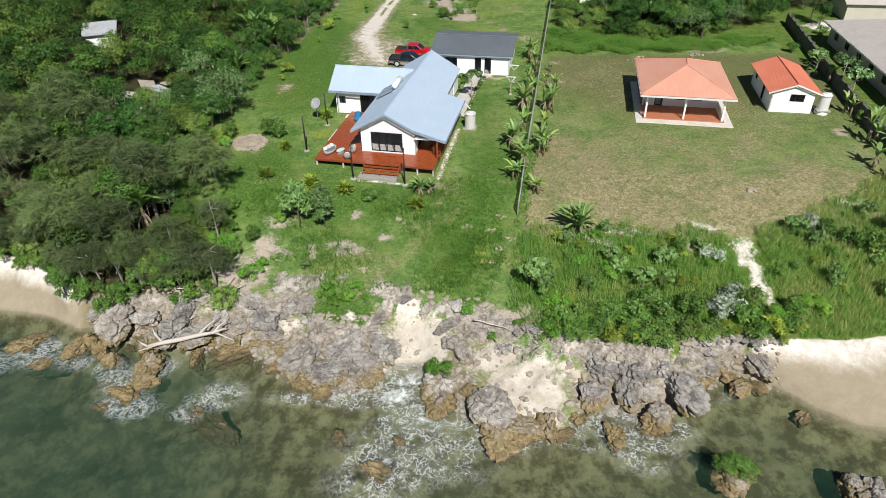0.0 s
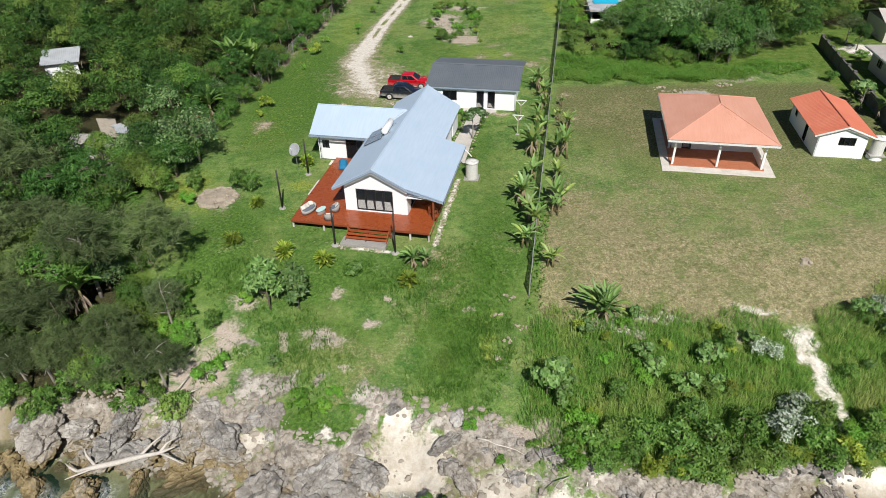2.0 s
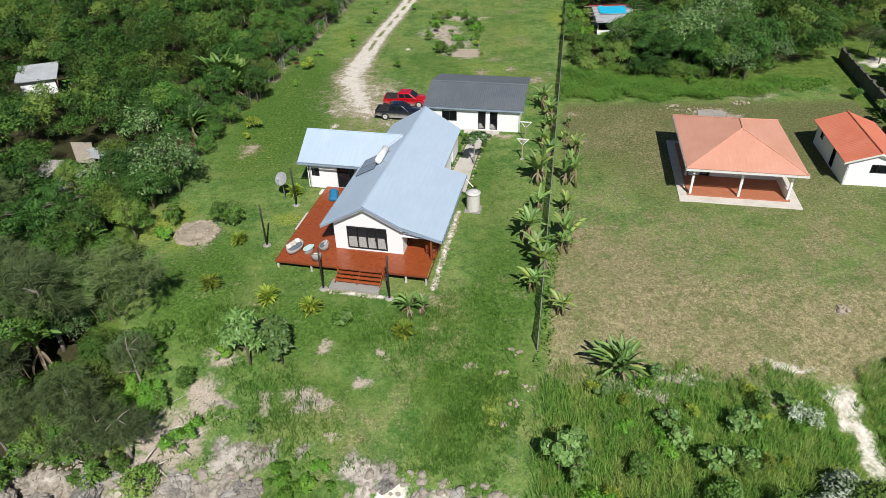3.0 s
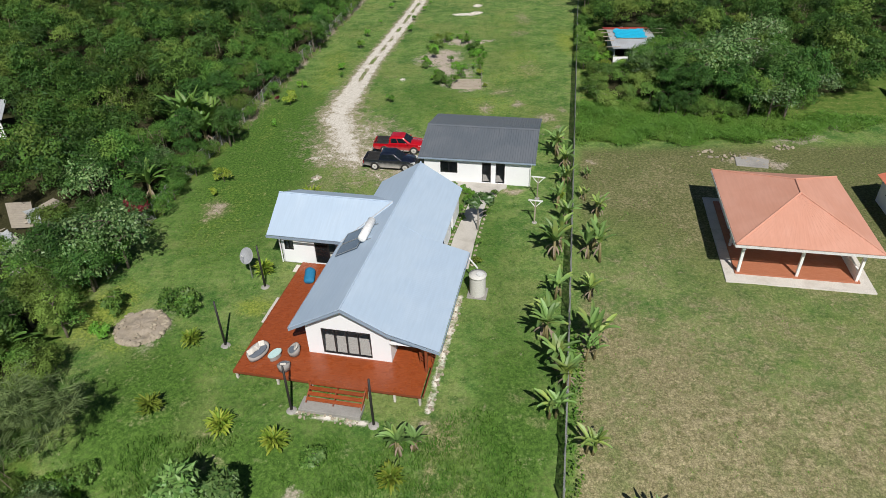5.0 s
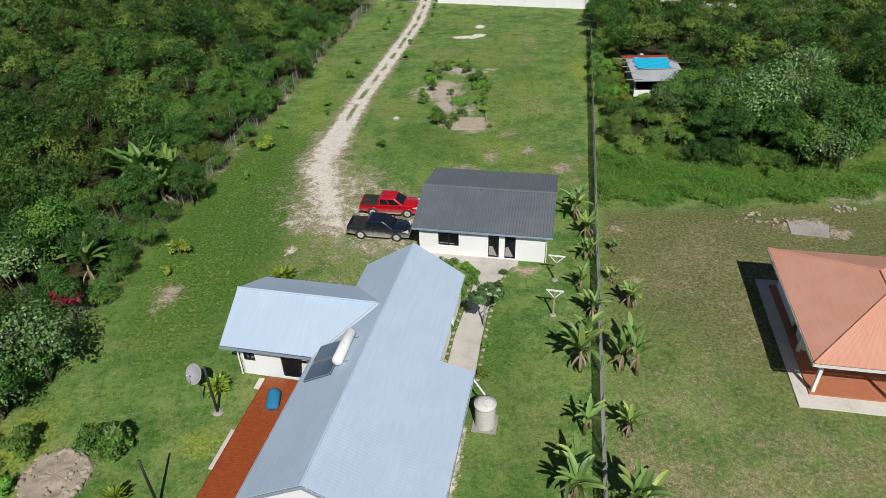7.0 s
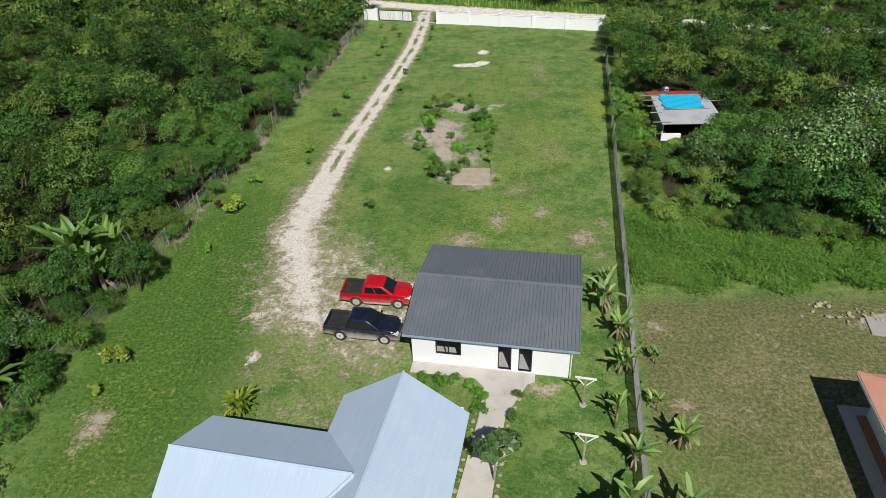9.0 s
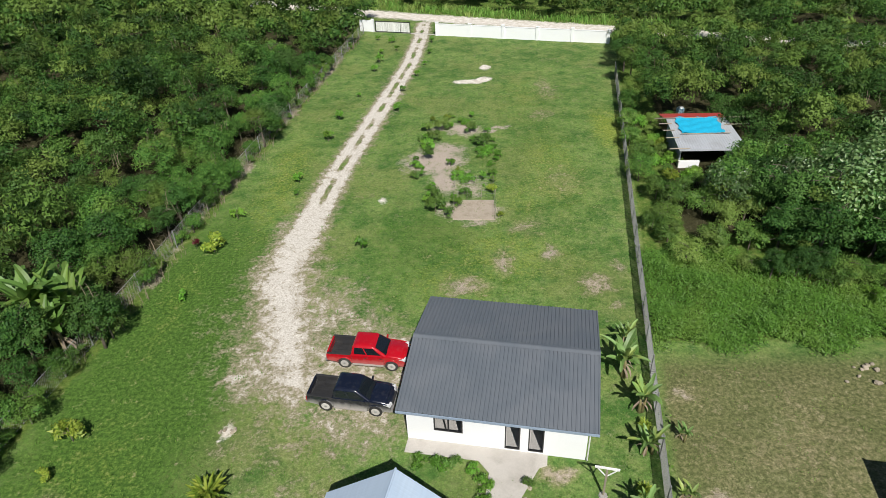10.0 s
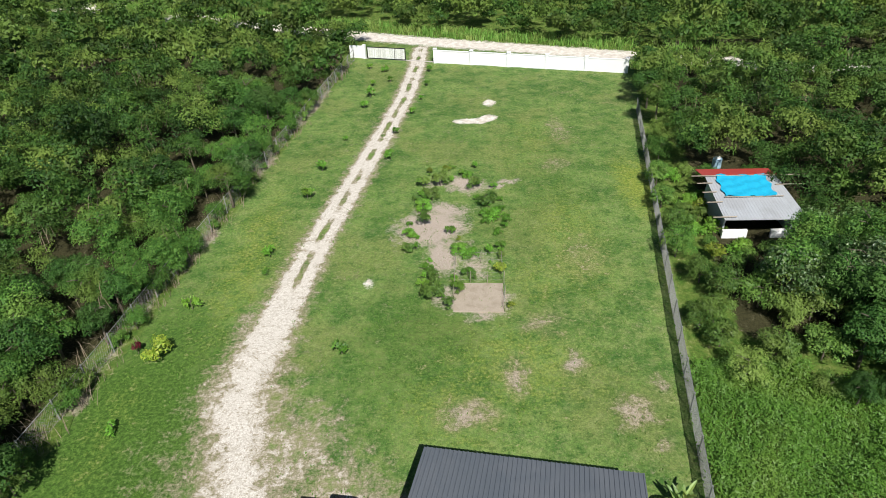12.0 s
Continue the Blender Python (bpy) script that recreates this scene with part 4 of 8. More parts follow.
def rock(x, y, z, sx, sy, sz, turn=None):
    ob = new("rock", rr.choice(ROCKS if sx + sy > 1.9 else PEBBLES))
    ob.matrix_world = pose(x, y, z, rr.uniform(-12, 12), rr.uniform(-12, 12), rr.uniform(0, 360) if turn is None else turn) @ Matrix.Diagonal((sx, sy, sz, 1))
    wet = z < SEA + 0.3
    return tagged(ob, "brown weed-stained coral rock standing in shallow sea" if wet else "grey pitted coral limestone rock on the shore", "rock", "shore rocks")


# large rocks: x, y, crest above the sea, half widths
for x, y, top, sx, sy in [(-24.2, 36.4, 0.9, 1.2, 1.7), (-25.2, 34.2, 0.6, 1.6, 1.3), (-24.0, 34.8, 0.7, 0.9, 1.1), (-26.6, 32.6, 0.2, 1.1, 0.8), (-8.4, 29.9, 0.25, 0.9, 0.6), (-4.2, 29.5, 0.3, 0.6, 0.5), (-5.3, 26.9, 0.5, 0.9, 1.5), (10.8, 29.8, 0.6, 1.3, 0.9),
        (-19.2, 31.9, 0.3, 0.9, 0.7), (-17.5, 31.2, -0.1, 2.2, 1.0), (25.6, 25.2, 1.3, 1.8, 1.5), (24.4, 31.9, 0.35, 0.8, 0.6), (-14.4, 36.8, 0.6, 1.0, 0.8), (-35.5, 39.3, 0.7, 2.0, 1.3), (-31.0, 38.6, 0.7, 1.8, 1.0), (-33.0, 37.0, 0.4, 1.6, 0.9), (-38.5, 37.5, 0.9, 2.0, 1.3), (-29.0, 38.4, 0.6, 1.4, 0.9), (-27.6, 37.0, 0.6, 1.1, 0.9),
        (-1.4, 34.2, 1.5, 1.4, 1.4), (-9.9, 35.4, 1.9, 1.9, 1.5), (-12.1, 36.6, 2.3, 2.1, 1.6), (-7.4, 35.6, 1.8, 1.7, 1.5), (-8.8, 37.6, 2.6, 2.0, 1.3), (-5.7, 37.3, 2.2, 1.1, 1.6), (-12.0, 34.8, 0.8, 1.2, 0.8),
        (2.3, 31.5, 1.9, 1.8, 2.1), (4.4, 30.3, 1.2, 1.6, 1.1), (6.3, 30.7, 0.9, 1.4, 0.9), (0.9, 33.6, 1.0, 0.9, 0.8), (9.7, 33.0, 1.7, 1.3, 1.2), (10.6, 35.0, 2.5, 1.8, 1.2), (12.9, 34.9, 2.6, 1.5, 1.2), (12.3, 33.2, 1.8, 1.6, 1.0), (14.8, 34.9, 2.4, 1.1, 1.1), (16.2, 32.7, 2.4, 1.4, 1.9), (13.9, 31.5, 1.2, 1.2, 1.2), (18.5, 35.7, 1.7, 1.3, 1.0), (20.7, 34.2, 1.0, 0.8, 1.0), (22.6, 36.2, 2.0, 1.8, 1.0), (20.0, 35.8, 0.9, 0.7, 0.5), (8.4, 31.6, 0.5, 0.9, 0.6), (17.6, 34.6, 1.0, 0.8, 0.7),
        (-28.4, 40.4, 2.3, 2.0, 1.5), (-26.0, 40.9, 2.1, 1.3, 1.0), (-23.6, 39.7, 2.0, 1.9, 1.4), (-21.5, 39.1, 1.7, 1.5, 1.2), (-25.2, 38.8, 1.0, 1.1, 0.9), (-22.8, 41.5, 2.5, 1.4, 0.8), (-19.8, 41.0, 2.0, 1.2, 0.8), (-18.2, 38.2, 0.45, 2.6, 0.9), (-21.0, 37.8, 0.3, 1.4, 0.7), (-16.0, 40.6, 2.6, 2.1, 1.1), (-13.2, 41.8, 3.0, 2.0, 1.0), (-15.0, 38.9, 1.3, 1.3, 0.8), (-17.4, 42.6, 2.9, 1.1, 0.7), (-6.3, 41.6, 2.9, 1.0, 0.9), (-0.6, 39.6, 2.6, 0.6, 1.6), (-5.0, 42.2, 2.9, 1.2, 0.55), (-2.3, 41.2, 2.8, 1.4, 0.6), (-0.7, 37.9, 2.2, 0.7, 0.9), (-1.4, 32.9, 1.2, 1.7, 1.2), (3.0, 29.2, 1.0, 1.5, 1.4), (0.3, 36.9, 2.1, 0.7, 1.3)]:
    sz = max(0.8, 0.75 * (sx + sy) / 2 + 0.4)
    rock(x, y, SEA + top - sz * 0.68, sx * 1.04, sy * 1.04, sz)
# smaller ones strewn along the shore
for _ in range(170):
    x = rr.uniform(-40, 23)
    e, w = float(np.interp(x, EDGE_X, EDGE_Y)), float(np.interp(x, WET_X, WET_Y))
    y = rr.uniform(w - 0.8, e + 0.7)
    if (abs(x + 3.2) < 2.0 and 35 < y < 41) or (abs(x - 5.2) < 2.9 and 32.0 < y < 36) or x < -30.5:
        continue
    s = rr.choice([0.25, 0.35, 0.5, 0.65, 0.85]) * rr.uniform(0.8, 1.25)
    rock(x, y, hz(x, y) + 0.12 * s, s * 1.2, s, s * 0.8)

# broken stone between the boulders, past counting
sr = np.random.default_rng(31)
bm = bmesh.new()
bmesh.ops.create_icosphere(bm, subdivisions=1, radius=1.0)
unit = np.array([v.co[:] for v in bm.verts])
tris = np.array([[v.index for v in f.verts] for f in bm.faces])
bm.free()
items = []
for _ in range(4200):
    x = sr.uniform(-40, 24)
    e, w = float(np.interp(x, EDGE_X, EDGE_Y)), float(np.interp(x, WET_X, WET_Y))
    y = sr.uniform(w - 0.3, e + 1.2)
    if x < -30 or (abs(x + 3.2) < 1.9 and 35 < y < 41 and sr.random() < 0.85) or (abs(x - 5.2) < 2.7 and 32.2 < y < 35.6 and sr.random() < 0.8):
        continue
    s = sr.choice([0.06, 0.09, 0.13, 0.2, 0.3], p=[0.3, 0.3, 0.2, 0.14, 0.06])
    v = unit * (1 + sr.uniform(-0.3, 0.3, (len(unit), 1))) * s * np.array([sr.uniform(0.8, 1.6), 1.0, 0.7])
    a = sr.uniform(0, 6.28)
    v = np.stack([v[:, 0] * math.cos(a) - v[:, 1] * math.sin(a) + x, v[:, 0] * math.sin(a) + v[:, 1] * math.cos(a) + y, v[:, 2] + hz(x, y)], 1)
    items.append((v, tris))
v, q = stack_arrays(items)
tagged(new("shore_rubble", array_mesh("shore_rubble", v, q, "rubble")), "pale broken coral stone strewn along the shore", "rubble", kind="stuff")

# ---- buildings ----
def ribbed(g, a, b, c, d, pitch=0.2, rise=0.025, thick=0.05):
    """A ribbed roof sheet: eave from a to b, ridge from d to c."""
    a, b, c, d = Vector(a), Vector(b), Vector(c), Vector(d)
    up = (b - a).cross(d - a).normalized()
    up = up if up.z > 0 else -up
    n = max(2, round((b - a).length / pitch))
    base = len(g.v)
    cols = []
    for i in range(n):
        for f, h in ((0.0, 0.0), (0.55, 0.0), (0.68, rise), (0.87, rise)):
            cols.append(((i + f) / n, h))
    cols.append((1.0, 0.0))
    for s, h in cols:
        lo, hi = a.lerp(b, s), d.lerp(c, s)
        g.v += [tuple(lo + up * h), tuple(hi + up * h), tuple(lo - up * thick), tuple(hi - up * thick)]
    k = len(cols)
    for i in range(k - 1):
        p, q = base + 4 * i, base + 4 * (i + 1)
        g.f += [(p, q, q + 1, p + 1), (p + 2, p + 3, q + 3, q + 2), (p, p + 2, q + 2, q), (p + 1, q + 1, q + 3, p + 3)]
    e = base + 4 * (k - 1)
    g.f += [(base, base + 1, base + 3, base + 2), (e, e + 2, e + 3, e + 1)]
    return g


def pierced(g, xs, zs, solid, y0, y1):
    """One connected plate of grid cells, open where solid(x, z) is false."""
    cells = {(i, j): solid((xs[i] + xs[i + 1]) / 2, (zs[j] + zs[j + 1]) / 2) for i in range(len(xs) - 1) for j in range(len(zs) - 1)}
    ids = {}

    def at(i, j, y):
        if (i, j, y) not in ids:
            ids[i, j, y] = len(g.v)
            g.v.append((xs[i], y, zs[j]))
        return ids[i, j, y]

    for (i, j), full in cells.items():
        if not full:
            continue
        c = [(i, j), (i + 1, j), (i + 1, j + 1), (i, j + 1)]
        g.f.append(tuple(at(*p, y0) for p in c))
        g.f.append(tuple(at(*p, y1) for p in c[::-1]))
        for k, (di, dj) in enumerate(((0, -1), (1, 0), (0, 1), (-1, 0))):
            if not cells.get((i + di, j + dj), False):
                p, q = c[k], c[(k + 1) % 4]
                g.f.append((at(*p, y0), at(*p, y1), at(*q, y1), at(*q, y0)))
    return g


def wall_shape(length, low, high, thick, holes=(), gable=None):
    """A wall along x with openings (x0, x1, z0, z1); gable: points of an upper outline over the wall's top."""
    g = G()
    xs = sorted({0.0, length, *[v for h in holes for v in h[:2]]})
    zs = sorted({low, high, *[v for h in holes for v in h[2:]]})
    pierced(g, xs, zs, lambda x, z: not any(h[0] < x < h[1] and h[2] < z < h[3] for h in holes), 0.0, thick)
    if gable:
        g.hull([(x, 0, z) for x, z in gable], [(x, thick, z) for x, z in gable])
    return g


def window(house, at, w, h, panes=2, name="window", curtain=True, label="black-framed dark glass window"):
    """A framed opening: frame, panes and a curtain behind; local x along the wall, y inwards, z up."""
    fr = 0.07
    step = (w - 2 * fr) / panes
    xs = [0.0, fr]
    for i in range(1, panes):
        xs += [fr + i * step - 0.035, fr + i * step + 0.035]
    xs += [w - fr, w]
    bars = [(xs[i], xs[i + 1]) for i in range(0, len(xs) - 1, 2)]
    g = pierced(G(), xs, [0.0, fr, h - fr, h], lambda x, z: z < fr or z > h - fr or any(a < x < b for a, b in bars), -0.02, 0.10)
    win = part(name, g, "dark_frame", house, label, at=at)
    pane = G().box(0.04, 0.02, 0, step - 0.04, 0.035, h - 2 * fr).mesh("pane")
    for i in range(panes):
        part("pane", pane, "glass", win, at=pose(fr + i * step, 0, fr))
        if curtain:
            c, n = G(), 8
            x0, x1 = fr + (i + 0.10) * step, fr + (i + 0.86) * step
            row = [(x0 + (x1 - x0) * q / n, 0.14 + (0.035 if q % 2 else 0.0)) for q in range(n + 1)]
            row += [(x, y + 0.012) for x, y in row[::-1]]
            part("curtain", c.prism(row, 0.1, h - 0.15), "curtain", win)
    return win


# -- the pale blue-roofed house --
HOUSE = pose(-14.55, 59.62, 0, 0, 0, -10.5)
house = thing("house", HOUSE, "white rendered house with pale blue sheet roof and timber deck", "house")
RU, RZ, SL = 7.12, 5.03, 0.54


def rz(u):
    return RZ - SL * abs(u - RU)


part("wall", wall_shape(5.63, 0.35, 3.40, 0.15, [(1.05, 4.35, 0.72, 2.82)], [(0.0, 3.40), (5.63, 3.40), (5.63, 3.45), (2.77, 4.99), (0.0, 3.46)]), "white", house, at=pose(4.2, 2.37, 0))
part("wall", wall_shape(9.9, 0.35, 3.30, 0.15, [(3.4, 4.8, 1.2, 2.4), (6.4, 8.2, 0.62, 2.7)]), "white", house, at=pose(4.2, 12.45, 0, 0, 0, -90))
part("wall", wall_shape(10.0, 0.35, 3.28, 0.15, [(1.0, 2.8, 0.62, 2.7), (5.0, 6.4, 1.2, 2.4)]), "white", house, at=pose(9.83, 2.52, 0, 0, 0, 90))
part("wall", wall_shape(9.2, 0.30, 2.95, 0.15, [(1.6, 2.8, 1.1, 2.2), (5.5, 6.4, 0.3, 2.3)]), "white", house, at=pose(10.65, 12.55, 0, 0, 0, 90))
part("wall", wall_shape(6.15, 0.30, 2.85, 0.15, [(2.2, 3.8, 1.0, 2.2)], [(0.0, 2.85), (6.15, 2.85), (6.15, 3.18), (3.33, 4.76), (0.0, 3.02)]), "white", house, at=pose(10.65, 21.2, 0, 0, 0, 180))
part("wall", wall_shape(3.1, 0.30, 3.30, 0.15), "white", house, at=pose(4.5, 21.2, 0, 0, 0, -90))
part("wall", wall_shape(6.0, 0.12, 3.05, 0.15, [(0.25, 1.0, 1.35, 2.2), (2.75, 5.2, 0.3, 2.45)]), "white", house, at=pose(-1.85, 12.40, 0))
part("wall", wall_shape(5.7, 0.12, 3.05, 0.15, [(1.0, 2.4, 1.0, 2.1)], [(0.0, 3.05), (5.7, 3.05), (5.7, 3.2), (2.95, 4.5), (0.0, 3.2)]), "white", house, at=pose(-1.85, 18.1, 0, 0, 0, -90))
part("wall", wall_shape(6.0, 0.12, 3.05, 0.15, [(1.2, 2.6, 1.0, 2.1), (3.8, 5.0, 1.0, 2.1)]), "white", house, at=pose(4.3, 18.1, 0, 0, 0, 180))
for b in ((4.36, 2.53, 0.45, 9.66, 12.5, 0.60), (4.66, 12.55, 0.30, 10.48, 21.0, 0.45), (-1.68, 12.56, 0.12, 4.3, 17.9, 0.28)):
    part("floor", G().box(*b), "pale_tile", house, "pale tiled floor")
window(house, pose(5.25, 2.40, 0.72), 3.3, 2.1, 4, curtain=False)
window(house, pose(-1.6, 12.42, 1.35), 0.75, 0.85, 2, curtain=False)
window(house, pose(4.23, 9.05, 1.2, 0, 0, -90), 1.4, 1.2, 2)
window(house, pose(4.23, 6.05, 0.62, 0, 0, -90), 1.8, 2.08, 2)
window(house, pose(9.80, 3.52, 0.62, 0, 0, 90), 1.8, 2.08, 2)
window(house, pose(10.62, 14.15, 1.1, 0, 0, 90), 1.2, 1.1, 2)
window(house, pose(8.45, 21.17, 1.0, 0, 0, 180), 1.6, 1.2, 2)
# wing doors: one dark leaf, the other slid open
door = part("door", G().box(0, 0, 0, 1.15, 0.05, 2.15), "dark_frame", house, "black sliding door, half open", at=pose(0.92, 12.44, 0.3))
part("pane", G().box(0.1, -0.012, 0.1, 1.05, 0.0, 2.05), "glass", door)
part("curtain", G().box(0, 0, 0, 0.8, 0.05, 1.9), "curtain", house, at=pose(2.45, 12.9, 0.35))
# roof sheets
roof = G()
lip, back = 1.80, 21.5
F, MW, ME, B = (6.97, lip, 5.10), (7.16, 12.0, 5.02), (7.17, 12.55, 5.016), (7.35, back + 0.5, 4.88)  # ridge line
ribbed(roof, (3.35, lip, 3.06), (3.45, 12.0, 3.02), MW, F, 0.19, 0.0015)
part("roof", roof, "blue_roof", house)
ribbed(rb := G(), (3.98, 12.0, 3.31), (3.90, back, 2.95), B, MW, 0.19, 0.0015)
part("roof", rb, "blue_roof", house)
ribbed(rb := G(), (9.9, lip, 3.52), (9.95, 12.55, 3.50), ME, F, 0.19, 0.0015)
part("roof", rb, "blue_roof", house)
ribbed(rb := G(), (13.15, lip - 0.1, 2.68), (13.15, 12.55, 2.66), (9.95, 12.55, 3.512), (9.9, lip, 3.532), 0.19, 0.0015)
part("roof", rb, "blue_roof", house)
ribbed(rb := G(), (11.05, 12.55, 2.92), (11.05, back - 0.1, 2.95), B, ME, 0.19, 0.0015)
part("roof", rb, "blue_roof", house)
WV, WZr = 15.3, 4.76
ribbed(rb := G(), (-2.55, 11.65, 3.08), (6.7, 11.65, 3.08), (6.7, WV, WZr), (-2.75, WV, WZr), 0.19, 0.0015)
part("roof", rb, "blue_roof", house)
ribbed(rb := G(), (-2.6, 18.7, 3.14), (6.7, 18.7, 3.14), (6.7, WV, WZr), (-2.75, WV, WZr), 0.19, 0.0015)
part("roof", rb, "blue_roof", house)
for pts in ([(F[0], lip - 0.05, F[2] + 0.03), (B[0], B[1], B[2] + 0.03)], [(-2.75, WV, WZr + 0.02), (6.6, WV, WZr + 0.02)]):
    part("ridge_cap", G().tube(pts, [0.06, 0.06], 8), "blue_roof", house)
part("valley_gutter", G().tube([(3.45, 11.6, 3.07), (6.68, WV, WZr + 0.03)], [0.045, 0.045], 6), "zinc_roof", house, "dark valley gutter")


def board(a, b, h=0.2, t=0.04):
    a, b = Vector(a), Vector(b)
    s = (b - a).cross(Vector((0, 0, 1))).normalized() * t
    up = Vector((0, 0, h))
    return G().hull([a, b, b + s, a + s], [a + up, b + up, b + s + up, a + s + up])


for a, b in (((3.32, lip - 0.03, 2.80), (F[0], lip - 0.03, 4.84)), ((F[0], lip - 0.03, 4.84), (9.9, lip - 0.03, 3.26)), ((9.9, lip - 0.03, 3.26), (13.15, lip - 0.13, 2.42)),
        ((-2.6, 11.62, 2.84), (3.4, 11.62, 2.84)), ((3.42, 12.0, 2.80), (3.32, lip, 2.84)), ((13.17, lip, 2.44), (13.17, 12.55, 2.44))):
    part("fascia", board(a, b, 0.2), "fascia", house, "blue painted fascia board")
part("verandah_post", G().box(12.15, 1.85, 0.6, 12.3, 2.0, 2.62), "deck_dark", house)
part("verandah_post", G().box(12.15, 12.1, 0.6, 12.3, 12.25, 2.62), "deck_dark", house)
part("soffit", G().box(9.9, 2.0, 2.50, 12.9, 12.4, 2.54), "white", house)
part("downpipe", G().tube([(13.05, 12.3, 2.5), (13.2, 12.1, 2.4), (13.95, 11.35, 2.14)], [0.06] * 3, 8), "pvc", house, "white plastic downpipe to the tank")
part("downpipe", G().tube([(-2.35, 12.2, 2.9), (-1.95, 12.38, 2.5), (-1.95, 12.36, 0.1)], [0.05] * 3, 8), "pvc", house, "white plastic downpipe")
# solar water heater on the roof slope
heater = thing("solar_water_heater", HOUSE, "solar water heater with dark panels and white cylinder on the roof", "water heater")


def on_roof(u, v, lift):
    n = Vector((-SL, 0, 1)).normalized()
    return Vector((u, v, rz(u))) + n * lift


for v0 in (9.35, 10.85):
    p = [on_roof(3.95, v0, 0.05), on_roof(3.95, v0 + 1.4, 0.05), on_roof(5.65, v0 + 1.4, 0.05), on_roof(5.65, v0, 0.05)]
    up = Vector((-SL, 0, 1)).normalized() * 0.09
    col = part("collector", G().hull(p, [q + up for q in p]), "solar", heater, "dark glass collector panel")
    rim = G()
    for i in range(4):
        rim.tube([p[i] + up, p[(i + 1) % 4] + up], [0.03, 0.03], 6)
    part("collector_frame", rim, "steel", col)
c0, c1 = on_roof(6.0, 9.9, 0.36), on_roof(6.0, 12.5, 0.36)
ax = (c1 - c0).normalized()
part("cylinder", G().tube([c0 - ax * 0.06, c0, c0 + ax * 0.08, c1 - ax * 0.08, c1, c1 + ax * 0.06], [0.12, 0.25, 0.31, 0.31, 0.25, 0.12], 18), "cyl", heater, "white water cylinder", True)
for v0 in (10.2, 12.2):
    part("bracket", G().tube([on_roof(5.7, v0, 0.02), on_roof(6.0, v0, 0.1), on_roof(6.4, v0, 0.02)], [0.025] * 3, 6), "steel", heater)

# deck: boards, joists, stair
deck = thing("deck", HOUSE, "red-stained timber deck on short posts round the house", "deck")
boards = G()
dr = random.Random(2)
for u0, u1, v0, v1 in ((0.0, 12.3, -0.15, 2.36), (0.0, 4.19, 2.37, 11.9), (4.19, 4.2, 2.37, 2.38), (9.84, 12.4, 2.37, 12.4)):
    n = round((v1 - v0) / 0.142)
    for i in range(n):
        y = v0 + (v1 - v0) * i / n
        cut = u0 + (u1 - u0) * dr.uniform(0.35, 0.65)
        dz = dr.uniform(-0.002, 0.002)
        boards.box(u0, y, 0.565 + dz, cut - 0.002, y + 0.137, 0.60 + dz)
        boards.box(cut + 0.002, y, 0.565 + dz, u1, y + 0.137, 0.60 + dz)
tagged(part("decking", boards, "deck", deck, "red-stained deck boards"), kind="stuff")
part("edge_beam", G().box(-0.02, -0.20, 0.43, 12.32, -0.155, 0.585), "deck_dark", deck)
part("edge_beam", G().box(-0.06, -0.15, 0.43, -0.015, 11.9, 0.585), "deck_dark", deck)
part("edge_beam", G().box(12.42, -0.15, 0.43, 12.46, 12.4, 0.585), "deck_dark", deck)
leg = G().box(-0.07, -0.07, -0.55, 0.07, 0.07, 0.56).mesh("leg")
for u, v in [(0.1, 0), (2.9, 0), (5.2, 0), (9.0, 0), (10.6, 0), (12.2, 0), (0.1, 3), (0.1, 6), (0.1, 9), (0.1, 11.6), (12.3, 4), (12.3, 8), (3, 3), (3, 6), (11, 6)]:
    part("leg", leg, "concrete", deck, at=pose(u, v, 0))
stair = thing("deck_stair", HOUSE, "open red timber steps on a grey concrete base before the deck", "stair")
for i in range(4):
    part("tread", G().box(5.3, -0.36 - 0.29 * i, 0.60 - 0.17 * i, 8.8, -0.12 - 0.29 * i, 0.645 - 0.17 * i), "deck", stair)
    part("tread_batten", G().box(5.4, -0.35 - 0.29 * i, 0.54 - 0.17 * i, 8.7, -0.31 - 0.29 * i, 0.598 - 0.17 * i), "deck_dark", stair)
for u in (5.24, 7.0, 8.80):
    part("stringer", G().hull([(u, -0.2, 0.25), (u, -1.3, -0.30), (u, -1.3, 0.02), (u, -0.2, 0.58)], [(u + 0.06, -0.2, 0.25), (u + 0.06, -1.3, -0.30), (u + 0.06, -1.3, 0.02), (u + 0.06, -0.2, 0.58)]), "deck_dark", stair)
for u in (5.17, 8.90):
    part("newel", G().box(u - 0.05, -0.26, -0.2, u + 0.05, -0.21, 0.80), "deck", stair)
part("base_slab", G().box(4.95, -1.85, -0.6, 8.9, -0.75, -0.10), "grey_concrete", stair, "grey concrete slab", bevel=0.03)
for u0, v0, u1, v1 in ((-0.62, 5.2, -0.2, 8.0), (-0.75, 11.3, -0.08, 12.2)):
    g = part("concrete_slab", G().box(u0, v0, -0.1, u1, v1, 0.07), "concrete", None, bevel=0.02)
    g.matrix_world = HOUSE
    tagged(g, "pale concrete slab on the lawn beside the deck", "slab", "slabs by the deck")

# -- the slate-roofed outbuilding --
ANNEX = pose(-3.95, 85.45, 0, 0, 0, -9.3)
annex = thing("outbuilding", ANNEX, "white rendered outbuilding with slate grey ribbed metal roof", "outbuilding")
EZ, DZ = 2.66, 3.72
gab = [(0.0, 2.5), (9.5, 2.5), (4.72, 3.45)]
